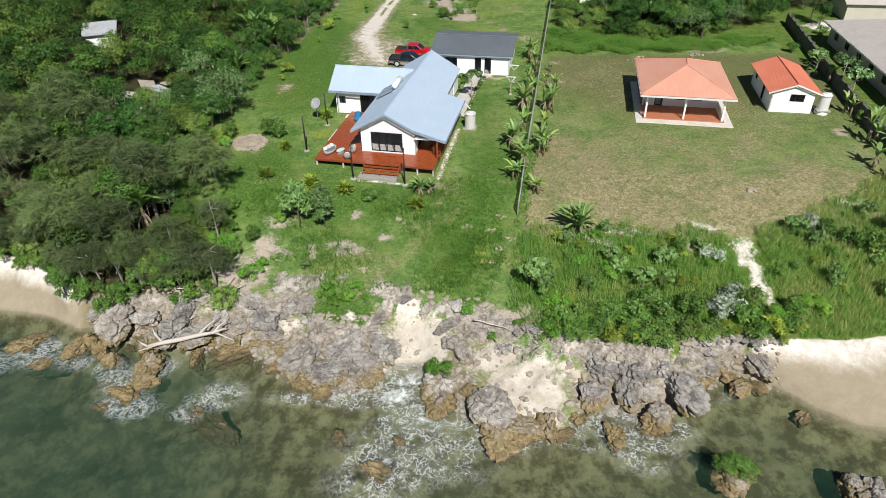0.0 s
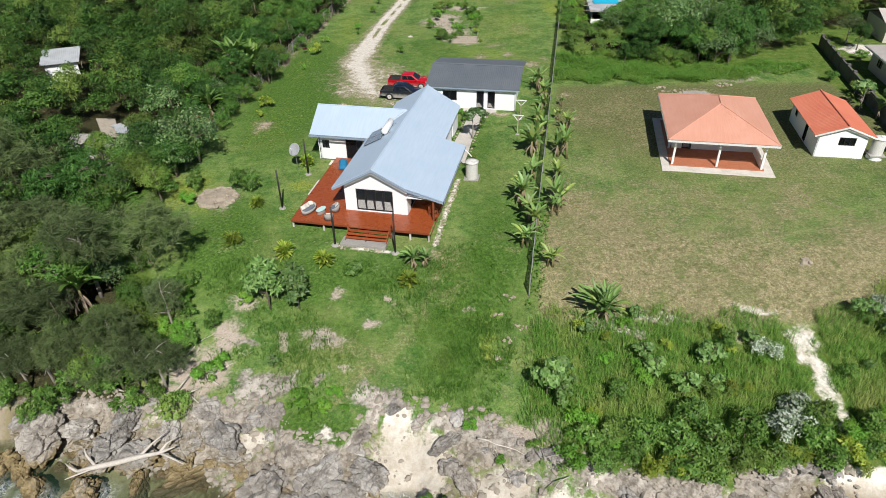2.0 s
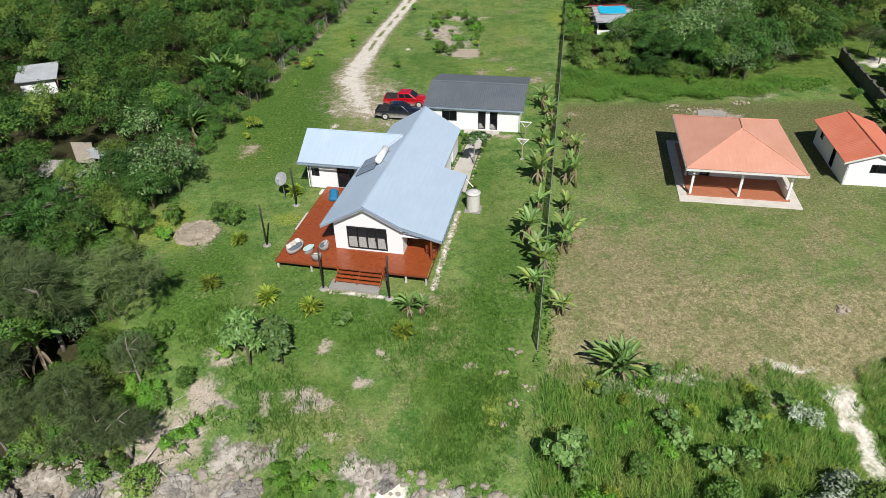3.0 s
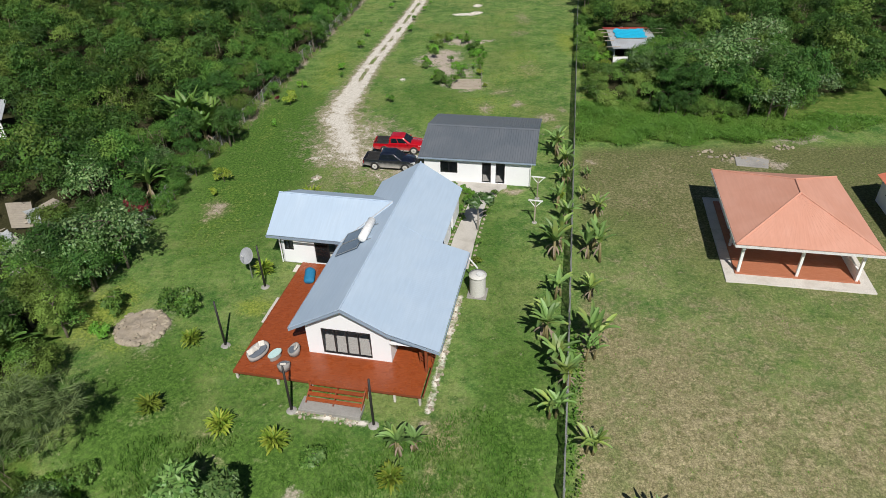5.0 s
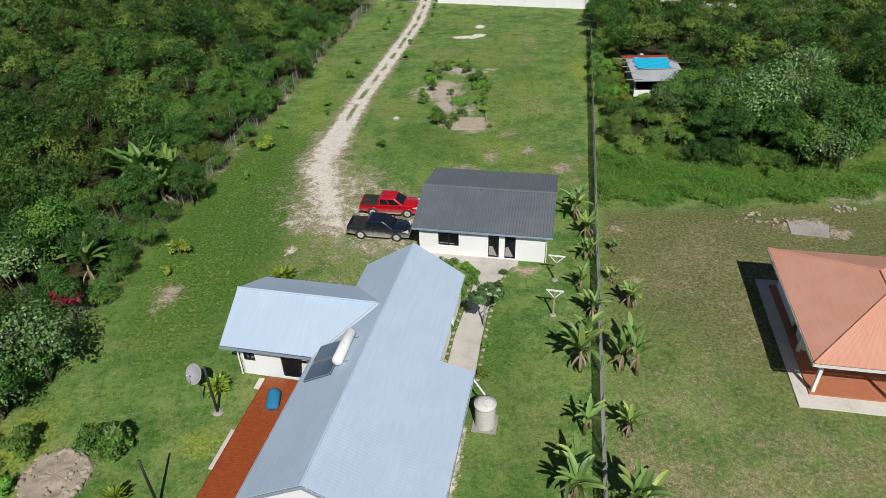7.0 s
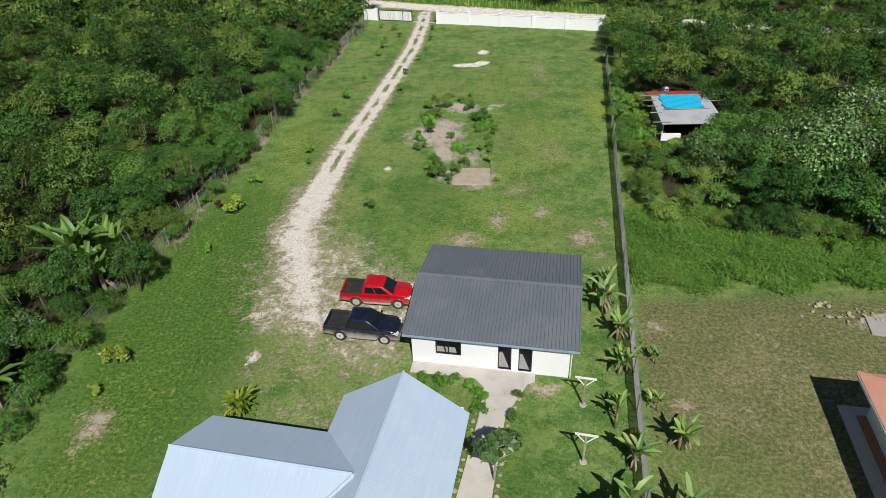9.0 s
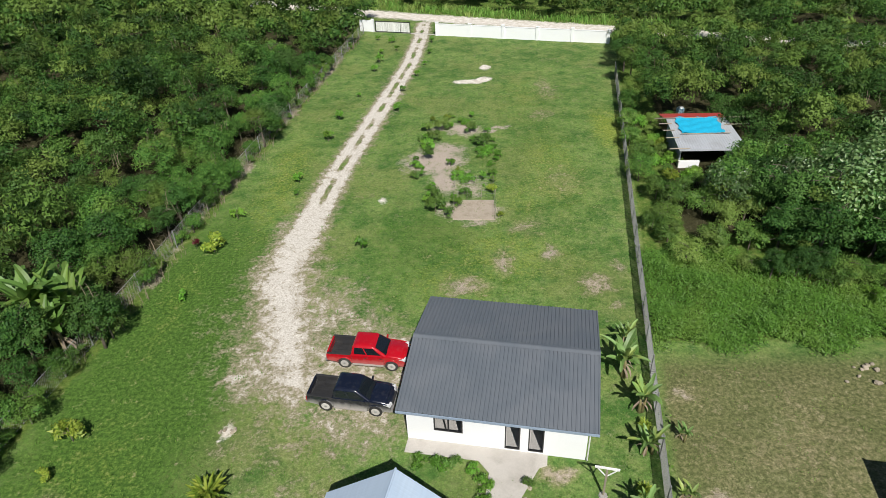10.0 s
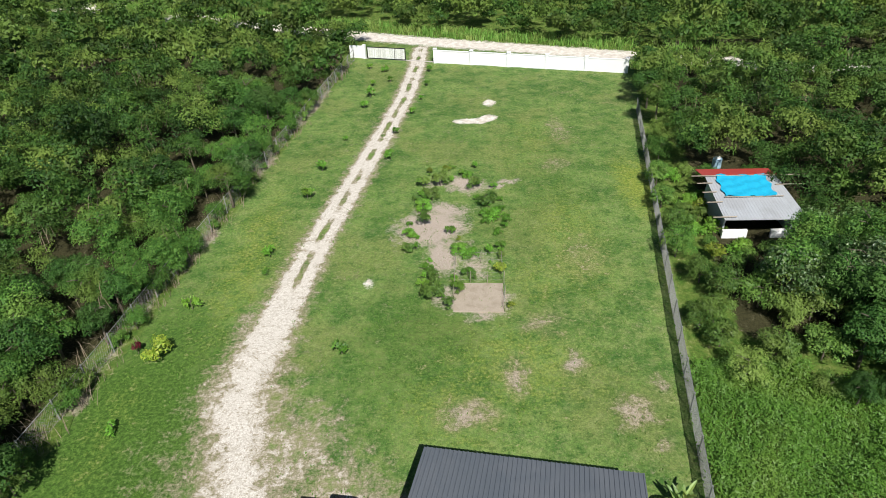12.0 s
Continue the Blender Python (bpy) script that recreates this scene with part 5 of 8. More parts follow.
part("wall", wall_shape(10.0, 0.0, 2.55, 0.15, [(1.55, 3.2, 0.95, 2.1), (5.55, 6.4, 0.15, 2.2), (6.85, 7.7, 0.15, 2.2)]), "white", annex, at=pose(0.5, 0.38, 0))
part("wall", wall_shape(9.5, 0.0, 2.5, 0.15, [], gab), "white", annex, at=pose(0.5, 9.9, 0, 0, 0, -90))
part("wall", wall_shape(9.5, 0.0, 2.5, 0.15, [(3, 4.4, 1.0, 2.0)], gab), "white", annex, at=pose(10.5, 0.40, 0, 0, 0, 90))
part("wall", wall_shape(10.0, 0.0, 2.55, 0.15), "white", annex, at=pose(10.5, 9.92, 0, 0, 0, 180))
part("floor", G().box(0.7, 0.55, 0.02, 10.3, 9.7, 0.12), "pale_tile", annex, "pale tiled floor")
window(annex, pose(2.05, 0.41, 0.95), 1.65, 1.15, 2, curtain=False)
window(annex, pose(6.05, 0.41, 0.15), 0.85, 2.05, 1, "door", False, "black-framed glass door")
window(annex, pose(7.35, 0.41, 0.15), 0.85, 2.05, 1, "door", False, "black-framed glass door")
window(annex, pose(10.47, 3.4, 1.0, 0, 0, 90), 1.4, 1.0, 2)
ribbed(rb := G(), (0, 0, EZ), (11.05, 0, EZ), (11.05, 5.1, DZ), (0, 5.1, DZ), 0.235, 0.035)
part("roof", rb, "grey_roof", annex)
ribbed(rb := G(), (0, 10.2, EZ), (11.05, 10.2, EZ), (11.05, 5.1, DZ), (0, 5.1, DZ), 0.235, 0.035)
part("roof", rb, "grey_roof", annex)
part("ridge_cap", G().hull([(0, 4.85, DZ - 0.01), (11.06, 4.85, DZ - 0.01), (11.06, 5.35, DZ - 0.01), (0, 5.35, DZ - 0.01)], [(0, 5.06, DZ + 0.055), (11.06, 5.06, DZ + 0.055), (11.06, 5.14, DZ + 0.055), (0, 5.14, DZ + 0.055)]), "grey_roof", annex)
for v in (0.02, 10.14):
    part("gutter", G().box(0, v - 0.06, EZ - 0.20, 11.05, v + 0.02, EZ - 0.06), "fascia", annex, "blue-grey gutter")
part("downpipe", G().tube([(10.65, 0.0, 2.5), (10.6, 0.3, 2.3), (10.6, 0.3, 0.1)], [0.04] * 3, 8), "pvc", annex)
for u in (5.2, 9.6):
    part("wall_lamp", G().box(u, 0.28, 2.15, u + 0.12, 0.375, 2.35), "pvc", annex)

# concrete apron and path between the two
path = part("concrete_path", G().prism([(-3.55, 84.75), (-3.35, 85.95), (4.5, 84.72), (4.35, 83.75), (3.9, 83.6), (2.35, 81.0), (1.3, 75.5), (0.6, 71.0), (-1.3, 71.3), (-0.55, 75.6), (0.75, 80.9), (1.15, 83.3), (0.6, 84.1)], -0.06, 0.06), "concrete", bevel=0.015)
tagged(path, "pale concrete path from the house to the outbuilding", "path", kind="structure")

# -- the hip-roofed pavilion --
PAV = pose(20.06, 69.4, 0, 0, 0, -9.2)
pav = thing("pavilion", PAV, "open pavilion house with faded terracotta hip roof on white posts", "pavilion")
HE, HT = 3.10, 4.90
A, B, C, D = (0.05, 0.22, HE), (10.2, 0.22, HE), (10.2, 12.05, HE), (0.05, 12.05, HE)
R0, R1 = (5.25, 5.4, HT), (5.4, 7.6, HT)


def slab(pts, t=0.07):
    return G().hull([(p[0], p[1], p[2] - t) for p in pts], pts)


ribbed(rb := G(), A, B, (R0[0] + 0.03, R0[1], HT), (R0[0] - 0.03, R0[1], HT), 0.4, 0.006)
part("roof", rb, "peach_roof", pav)
for pts in ([B, C, R1, R0], [D, A, R0, R1]):
    part("roof", slab(pts), "peach_roof", pav)
part("roof", slab([C, D, R1]), "peach_roof", pav)
for a, b in ((A, R0), (B, R0), (C, R1), (D, R1), (R0, R1)):
    part("hip_cap", G().tube([(a[0], a[1], a[2] + 0.01), (b[0], b[1], b[2] + 0.01)], [0.07, 0.07], 8), "peach_roof", pav)
for a, b in ((A, B), (B, C), (C, D), (D, A)):
    part("fascia", board((a[0], a[1], HE - 0.26), (b[0], b[1], HE - 0.26), 0.2), "white_trim", pav)
part("ceiling", G().box(0.2, 0.4, HE - 0.22, 10.0, 11.9, HE - 0.17), "white", pav)
for u in (0.92, 5.1, 9.25):
    part("post", G().box(u - 0.1, 0.9, 0.18, u + 0.1, 1.1, HE - 0.2), "white_trim", pav, bevel=0.01)
part("post", G().box(0.82, 4.4, 0.18, 1.02, 4.6, HE - 0.2), "white_trim", pav, bevel=0.01)
part("pad", G().box(-0.1, -0.3, -0.15, 10.35, 12.4, 0.09), "concrete", pav, "pale concrete pad", bevel=0.02)
part("floor", G().box(0.7, 0.75, 0.09, 9.5, 11.6, 0.20), "tile_floor", pav, "terracotta-coloured floor", bevel=0.01)
part("wall", wall_shape(8.0, 0.2, HE - 0.2, 0.15, [(3.4, 6.3, 1.0, 2.1), (1.0, 1.9, 0.2, 2.25)]), "white", pav, at=pose(1.2, 4.6, 0))
part("wall", wall_shape(6.8, 0.2, HE - 0.2, 0.15, [(1.5, 2.9, 1.0, 2.1), (4.5, 5.4, 0.2, 2.2)]), "white", pav, at=pose(1.2, 11.55, 0, 0, 0, -90))
part("wall", wall_shape(6.8, 0.2, HE - 0.2, 0.15), "white", pav, at=pose(9.2, 4.75, 0, 0, 0, 90))
part("wall", wall_shape(8.0, 0.2, HE - 0.2, 0.15), "white", pav, at=pose(9.2, 11.6, 0, 0, 0, 180))
window(pav, pose(4.6, 4.63, 1.0), 2.9, 1.1, 3)
window(pav, pose(2.2, 4.63, 0.2), 0.9, 2.05, 1, "door", label="dark glass door")
window(pav, pose(1.23, 10.05, 1.0, 0, 0, -90), 1.4, 1.1, 2)
part("balustrade", G().box(9.15, 1.15, 0.2, 9.3, 4.55, 1.0), "white_trim", pav)

# -- the little gabled house beside it --
HUT = pose(35.09, 71.70, 0, 0, 0, -8.5)
hut = thing("cottage", HUT, "small white cottage with terracotta gable roof", "cottage")
e0, r0 = 2.45, 3.5
part("wall", wall_shape(4.6, 0.0, 2.4, 0.15, [(2.0, 3.55, 1.35, 2.2)], [(0, 2.4), (4.6, 2.4), (4.6, 2.55), (2.4, 3.38), (0, 2.5)]), "white", hut, at=pose(0.5, 0.3, 0))
part("wall", wall_shape(9.0, 0.0, 2.45, 0.15, [(1.2, 2.0, 1.2, 2.1), (5.0, 5.9, 0.1, 2.1)]), "white", hut, at=pose(0.5, 9.3, 0, 0, 0, -90))
part("wall", wall_shape(9.0, 0.0, 2.45, 0.15), "white", hut, at=pose(5.1, 0.32, 0, 0, 0, 90))
part("wall", wall_shape(4.6, 0.0, 2.4, 0.15, [], [(0, 2.4), (4.6, 2.4), (4.6, 2.55), (2.2, 3.38), (0, 2.5)]), "white", hut, at=pose(5.1, 9.35, 0, 0, 0, 180))
window(hut, pose(2.5, 0.33, 1.35), 1.55, 0.85, 3, curtain=False)
window(hut, pose(0.53, 8.1, 1.2, 0, 0, -90), 0.8, 0.9, 1, curtain=False)
window(hut, pose(0.53, 4.3, 0.1, 0, 0, -90), 0.9, 2.0, 1, "door", False, "dark door")
ribbed(rb := G(), (0, 0, e0), (0, 9.6, e0), (2.9, 9.6, r0), (2.9, 0, r0), 0.3, 0.012)
part("roof", rb, "orange_roof", hut)
ribbed(rb := G(), (5.75, 0, e0), (5.75, 9.6, e0), (2.9, 9.6, r0), (2.9, 0, r0), 0.3, 0.012)
part("roof", rb, "orange_roof", hut)
part("ridge_cap", G().tube([(2.9, -0.02, r0 + 0.02), (2.9, 9.62, r0 + 0.02)], [0.09, 0.09], 8), "orange_roof", hut)
for a, b in (((0, -0.03, e0 - 0.2), (2.9, -0.03, r0 - 0.2)), ((2.9, -0.03, r0 - 0.2), (5.75, -0.03, e0 - 0.2))):
    part("bargeboard", board(a, b, 0.16), "white_trim", hut)

# -- the large neighbour's house, behind its wall --
BIG = pose(49.6, 71.0, 0, 0, 0, -7.0)
big = thing("neighbour_house", BIG, "long cream house with pale beige hip roof behind a wall", "house")
part("wall", wall_shape(25.0, 0.0, 2.7, 0.2, [(2 + 4.2 * i, 3.4 + 4.2 * i, 1.1, 2.1) for i in range(5)]), "cream_wall", big, at=pose(0.9, 26.2, 0, 0, 0, -90))
part("wall", wall_shape(12.0, 0.0, 2.7, 0.2), "cream_wall", big, at=pose(0.9, 1.2, 0))
part("wall", wall_shape(12.0, 0.0, 2.7, 0.2), "cream_wall", big, at=pose(12.9, 26.2, 0, 0, 0, 180))
for i in range(5):
    window(big, pose(0.92, 24.2 - 4.2 * i, 1.1, 0, 0, -90), 1.4, 1.0, 2, curtain=False)
q = [(0, 0, 2.9), (14, 0, 2.9), (14, 27, 2.9), (0, 27, 2.9)]
for pts in ([q[3], q[0], (7, 6.5, 5.1), (7, 20.5, 5.1)], [q[1], q[2], (7, 20.5, 5.1), (7, 6.5, 5.1)], [q[0], q[1], (7, 6.5, 5.1)], [q[2], q[3], (7, 20.5, 5.1)]):
    part("roof", slab(pts, 0.1), "beige_roof", big)
for i in range(4):
    part("fascia", board((*q[i][:2], 2.66), (*q[(i + 1) % 4][:2], 2.66), 0.2), "white_trim", big)
big2 = thing("neighbour_outhouse", pose(60.5, 107.0, 0, 0, 0, -7), "cream outhouse with beige roof among palms", "outhouse")
part("wall", G().box(0.5, 0.5, 0, 9.5, 7.5, 2.6), "cream_wall", big2)
for pts in ([(0, 0, 2.7), (10, 0, 2.7), (10, 4, 4.0), (0, 4, 4.0)], [(10, 8, 2.7), (0, 8, 2.7), (0, 4, 4.0), (10, 4, 4.0)]):
    part("roof", slab(pts, 0.1), "beige_roof", big2)

# -- the tin shed with a tarpaulin --
SHED = pose(20.7, 117.9, 0, 0, 0, -1.0)
shed = thing("tin_shed", SHED, "low tin shed with zinc roof and turquoise tarpaulin among trees", "shed")
for x0, y0, x1, y1, top in ((0.4, 1.06, 0.55, 6.2, 2.3), (5.85, 1.06, 6.0, 6.2, 2.3), (0.56, 6.1, 5.84, 6.2, 2.4)):
    part("wall", G().box(x0, y0, 0, x1, y1, top), "zinc_roof", shed)
part("base_wall", G().box(0.3, 0.60, 0, 2.3, 0.85, 0.75), "white", shed, "low whitewashed wall")
part("base_wall", G().box(4.2, 0.60, 0, 6.2, 0.85, 0.75), "white", shed, "low whitewashed wall")
ribbed(rb := G(), (0, 0, 2.15), (6.5, 0, 2.15), (6.1, 6.3, 2.85), (0.1, 6.3, 2.85), 0.25, 0.02)
part("roof", rb, "zinc_roof", shed)
ribbed(rb := G(), (-0.1, 6.2, 2.9), (6.2, 6.2, 2.9), (6.0, 7.6, 2.75), (-0.3, 7.6, 2.75), 0.25, 0.02)
part("roof", rb, "red_roof", shed, "red painted roof sheet")
tg = G()
nu, nv = 16, 12
tb = len(tg.v)
for j in range(nv + 1):
    for i in range(nu + 1):
        u, v = 0.9 + 4.2 * i / nu + 0.12 * math.sin(j * 1.3), 3.0 + 3.15 * j / nv + 0.1 * math.sin(i * 0.9)
        tg.v.append((u, v, 2.15 + 0.111 * v + 0.115 + 0.035 * (math.sin(i * 1.7 + j * 0.9) + math.sin(i * 0.6 - j * 1.6))))
tg.f += [(tb + j * (nu + 1) + i, tb + j * (nu + 1) + i + 1, tb + (j + 1) * (nu + 1) + i + 1, tb + (j + 1) * (nu + 1) + i) for j in range(nv) for i in range(nu)]
tarp = part("tarpaulin", tg, "tarp", shed, "creased turquoise tarpaulin", True)
for v, u0, u1 in ((0.2, -0.9, 1.0), (2.2, -0.8, 0.5), (3.6, -0.8, 0.4), (4.9, -0.9, 0.4), (6.0, -1.1, 8.6), (4.6, 5.5, 7.9), (2.9, 0.8, 5.6)):
    z = 2.15 + 0.111 * v + 0.12
    part("rafter", G().tube([(u0, v, z), (u1, v + 0.05, z)], [0.045, 0.045], 6), "post", shed)

# -- broken hut in the wood --
ruin = thing("ruined_hut", pose(-54.5, 95.0, 0, 0, 0, 20), "ruined hut with rusty lean-to roof sunk in the wood", "hut")
part("wall", G().box(0, 0, 0, 4, 0.15, 2.4).box(0, 0.16, 0, 0.15, 3.4, 2.4), "white", ruin)
ribbed(rb := G(), (-0.4, -0.5, 2.5), (4.4, -0.5, 2.5), (4.4, 3.8, 3.3), (-0.4, 3.8, 3.3), 0.25, 0.02)
part("roof", rb, "zinc_roof", ruin)

# -- dumped sheets and scrap in a gap of the wood --
dump = random.Random(12)
for x, y, n in ((-37.5, 78.6, 5), (-39.3, 74.6, 7), (-36.6, 71.0, 6)):
    scrap = thing("scrap_heap", pose(x, y, 0, 0, 0, dump.uniform(0, 90)), "heap of weathered grey sheets and scrap among the trees", "scrap", "scrap heaps")
    for i in range(n):
        a, b = dump.uniform(0.7, 1.7), dump.uniform(0.5, 1.1)
        sheet = G()
        ribbed(sheet, (-a, -b, 0), (a, -b, 0), (a * 0.9, b, 0.1), (-a, b * 0.8, 0.05), 0.25, 0.03, 0.03)
        part("sheet", sheet, dump.choice(["zinc_roof", "rubble", "grey_concrete", "grey_concrete"]), scrap, at=pose(dump.uniform(-1.4, 1.4), dump.uniform(-1.2, 1.2), 0.30 + 0.16 * i, dump.uniform(-30, 20), dump.uniform(-25, 25), dump.uniform(0, 180)))

# ---- things round the house ----
def strap(g, base, az, length, width, lift=60.0, arch=95.0, segs=6, fold=0.25, blunt=False, torn=None):
    """An arching leaf blade with a folded midrib, added to g."""
    p, pitch = Vector(base), radians(lift)
    step = length / segs
    out = Vector((math.cos(az), math.sin(az), 0))
    side = Vector((-math.sin(az), math.cos(az), 0))
    n = len(g.v)
    for i in range(segs + 1):
        s = i / segs
        w = width * (math.sin(math.pi * min(0.06 + s * (0.90 if blunt else 0.93), 1.0)) ** 0.6) * 0.5
        w *= torn.uniform(0.72, 1.12) if torn and 0 < i < segs else 1.0
        up = Vector((0, 0, 1)) * math.cos(pitch) - out * math.sin(pitch)
        g.v += [tuple(p + side * w + up * w * fold), tuple(p), tuple(p - side * w + up * w * fold)]
        p = p + (out * math.cos(pitch) + Vector((0, 0, 1)) * math.sin(pitch)) * step
        pitch -= radians(arch) / segs
    for i in range(segs):
        a = n + 3 * i
        g.f += [(a, a + 1, a + 4, a + 3), (a + 1, a + 2, a + 5, a + 4)]
    return g


for x, y, tall in ((-14.94, 68.98, 3.8), (-16.07, 62.45, 3.85), (-10.44, 56.97, 3.7), (-5.27, 55.87, 3.9)):
    p = thing("pole", pose(x, y, hz(x, y)), "slim black timber pole in a concrete footing on the lawn", "pole", "poles round the deck")
    part("shaft", G().tube([(0, 0, -0.2), (0, 0, tall * 0.5), (0.02, 0, tall)], [0.085, 0.075, 0.065], 10), "pole", p, smooth=True)
    part("footing", G().lathe([(0.0, 0.1), (0.22, 0.08), (0.34, 0.0), (0.36, -0.1)], 12), "grey_concrete", p, "rough concrete footing")

dish = thing("satellite_dish", pose(-16.2, 70.1, 0), "large grey satellite dish on a steel post", "satellite dish")
part("post", G().tube([(0, 0, -0.1), (0, 0, 2.0)], [0.05, 0.05], 10), "steel", dish)
bowl = [(0.0, 0.0), (0.25, 0.02), (0.5, 0.08), (0.72, 0.17), (0.74, 0.15), (0.5, 0.05), (0.25, -0.01), (0.0, -0.03)]
aim = pose(0, 0, 2.1, 55, 0, -30) @ Matrix.Diagonal((0.88, 0.88, 0.88, 1))
part("bowl", G().lathe(bowl, 28), "dish", dish, smooth=True, at=aim)
arm = part("feed_arm", G().tube([(0, -0.7, 0.15), (0, -0.3, 0.55), (0, -0.05, 0.7)], [0.015] * 3, 6), "steel", dish, at=aim)
part("feed_horn", G().tube([(0, -0.08, 0.62), (0, -0.02, 0.76)], [0.05, 0.04], 10), "pvc", arm)


def tank(at, label, r=0.68, h=1.95):
    t = thing("water_tank", at, label, "water tank", "water tanks")
    prof = [(r, 0.0)]
    for i in range(9):
        z = 0.1 + i * (h - 0.35) / 8
        prof += [(r, z), (r + 0.010, z + 0.05), (r, z + 0.1)]
    prof += [(r, h - 0.15), (r + 0.06, h - 0.13), (r + 0.06, h - 0.05), (0.3, h + 0.08), (0.0, h + 0.1)]
    part("shell", G().lathe(prof, 28), "plaster", t, smooth=True)
    part("lid", G().lathe([(0.27, h + 0.06), (0.27, h + 0.15), (0.0, h + 0.17)], 16), "pvc", t, at=pose(0.2, -0.15, 0))
    part("base", G().box(-r - 0.12, -r - 0.12, -0.15, r + 0.12, r + 0.12, 0.0), "grey_concrete", t, bevel=0.02)
    return t


tank(pose(1.24, 67.95, 0.08, 0, 0, -10), "pale ribbed water tank beside the house wall", 0.60, 1.75)
tank(pose(41.5, 71.5, 0.5, 0, 0, -8), "pale water tank on a plinth beside the cottage", 0.62, 1.75)
plinth = part("plinth", G().lathe([(0.75, -0.1), (0.72, 0.38), (0.0, 0.38)], 20, (41.5, 71.5, 0)), "white", None)
tagged(plinth, "white round concrete plinth under the tank", "plinth")

for x, y in ((7.05, 81.9), (6.4, 77.75)):
    c = thing("clothes_line_post", pose(x, y, 0, 0, 0, -12), "white timber clothes line post with braced crossbar", "clothes line", "clothes line posts")
    part("post", G().box(-0.05, -0.05, -0.1, 0.05, 0.05, 2.15), "post", c)
    part("crossbar", G().box(-0.62, -0.045, 2.15, 0.62, 0.045, 2.24), "white_trim", c)
    for s in (-1, 1):
        part("brace", G().tube([(0, 0, 1.55), (0.52 * s, 0, 2.16)], [0.035, 0.035], 6), "white_trim", c)
    part("footing", G().lathe([(0.0, 0.06), (0.2, 0.05), (0.26, -0.05)], 10), "grey_concrete", c)

# lounge set on the deck
def wicker_shell(w, d, h, back, oval=True):
    """A rounded tub: outline in plan, low in front and high behind."""
    g, n = G(), 26
    ring = [(math.cos(a) * w / 2, math.sin(a) * d / 2) for a in (2 * math.pi * i / n for i in range(n))]
    tops = [h + (back - h) * max(0.0, min(1.0, 0.5 + y / d * 1.6)) for x, y in ring]
    outer0 = [(x * 0.9, y * 0.9, 0.03) for x, y in ring]
    outer1 = [(x, y, z) for (x, y), z in zip(ring, tops)]
    inner1 = [(x * 0.86, y * 0.86, z) for (x, y), z in zip(ring, tops)]
    inner0 = [(x * 0.80, y * 0.80, 0.3) for x, y in ring]
    b = 0
    for loop in (outer0, outer1, inner1, inner0):
        g.v += loop
    for k in range(3):
        g.f += [(k * n + i, k * n + (i + 1) % n, (k + 1) * n + (i + 1) % n, (k + 1) * n + i) for i in range(n)]
    g.f += [tuple(range(n)), tuple(range(3 * n, 4 * n))]
    return g


def lounge(name, u, v, turn, w, d, label, pillows):
    t = thing(name, HOUSE @ pose(u, v, 0.605, 0, 0, turn), label, "sofa" if w > 1.2 else "armchair", "" if w > 1.2 else "wicker armchairs")
    part("shell", wicker_shell(w, d, 0.36, 0.66), "wicker", t, smooth=True)
    n = 20
    ring = [(math.cos(2 * math.pi * i / n) * w * 0.40, math.sin(2 * math.pi * i / n) * d * 0.40) for i in range(n)]
    part("seat_cushion", G().prism(ring, 0.31, 0.43), "cushion", t, bevel=0.03)
    for i in range(pillows):
        x = (i - (pillows - 1) / 2) * 0.33
        part("pillow", G().box(-0.2, -0.07, -0.18, 0.2, 0.07, 0.18), "pillow", t, bevel=0.05, at=pose(x, d * 0.20, 0.58, -38, 14 * (i % 2), 22 * (i % 3) - 16))
    return t


lounge("wicker_sofa", 1.05, 1.45, 68, 1.75, 0.88, "oval wicker sofa with dark cushion and cream pillows on the deck", 4)
lounge("wicker_armchair", 3.3, 2.0, -60, 0.86, 0.82, "round wicker tub chair with pale pillow on the deck", 1)
lounge("wicker_armchair", 3.2, 0.55, -150, 0.86, 0.82, "round wicker tub chair with pale pillow on the deck", 1)
tb = thing("coffee_table", HOUSE @ pose(2.2, 1.45, 0.605, 0, 0, 68), "oval wicker coffee table with pale aqua glass top", "coffee table")
ov = [(math.cos(2 * math.pi * i / 24) * 0.54, math.sin(2 * math.pi * i / 24) * 0.32) for i in range(24)]
part("base", G().prism([(x * 0.85, y * 0.85) for x, y in ov], 0.0, 0.36), "wicker", tb, bevel=0.02)
part("tabletop", G().prism(ov, 0.362, 0.395), "table_top", tb, "pale aqua glass top", bevel=0.01)
bag = G()
bn = len(bag.v)
prof = [(0.0, 0.0), (0.28, 0.05), (0.40, 0.22), (0.34, 0.42), (0.22, 0.60), (0.10, 0.74), (0.0, 0.78)]
for s in range(9):
    y = -0.85 + 1.7 * s / 8
    hgt = (0.30 + 0.55 * s / 8) * (0.8 if s in (0, 8) else 1)
    wid = 0.42 * (0.75 if s in (0, 8) else 1) * (1.0 + 0.03 * (s % 2))
    for q in range(12):
        a = 2 * math.pi * q / 12
        bag.v.append((wid * math.cos(a), y, max(0.0, hgt * 0.5 + hgt * 0.5 * math.sin(a))))
for s in range(8):
    bag.f += [(bn + s * 12 + q, bn + s * 12 + (q + 1) % 12, bn + (s + 1) * 12 + (q + 1) % 12, bn + (s + 1) * 12 + q) for q in range(12)]
bag.f += [tuple(range(bn, bn + 12)), tuple(range(bn + 96, bn + 108))]
bb = part("bean_bag_lounger", bag, "blue_cloth", None, smooth=True)
bb.matrix_world = HOUSE @ pose(1.35, 9.9, 0.605, 0, 0, 12) @ Matrix.Diagonal((0.95, 0.70, 1.0, 1))
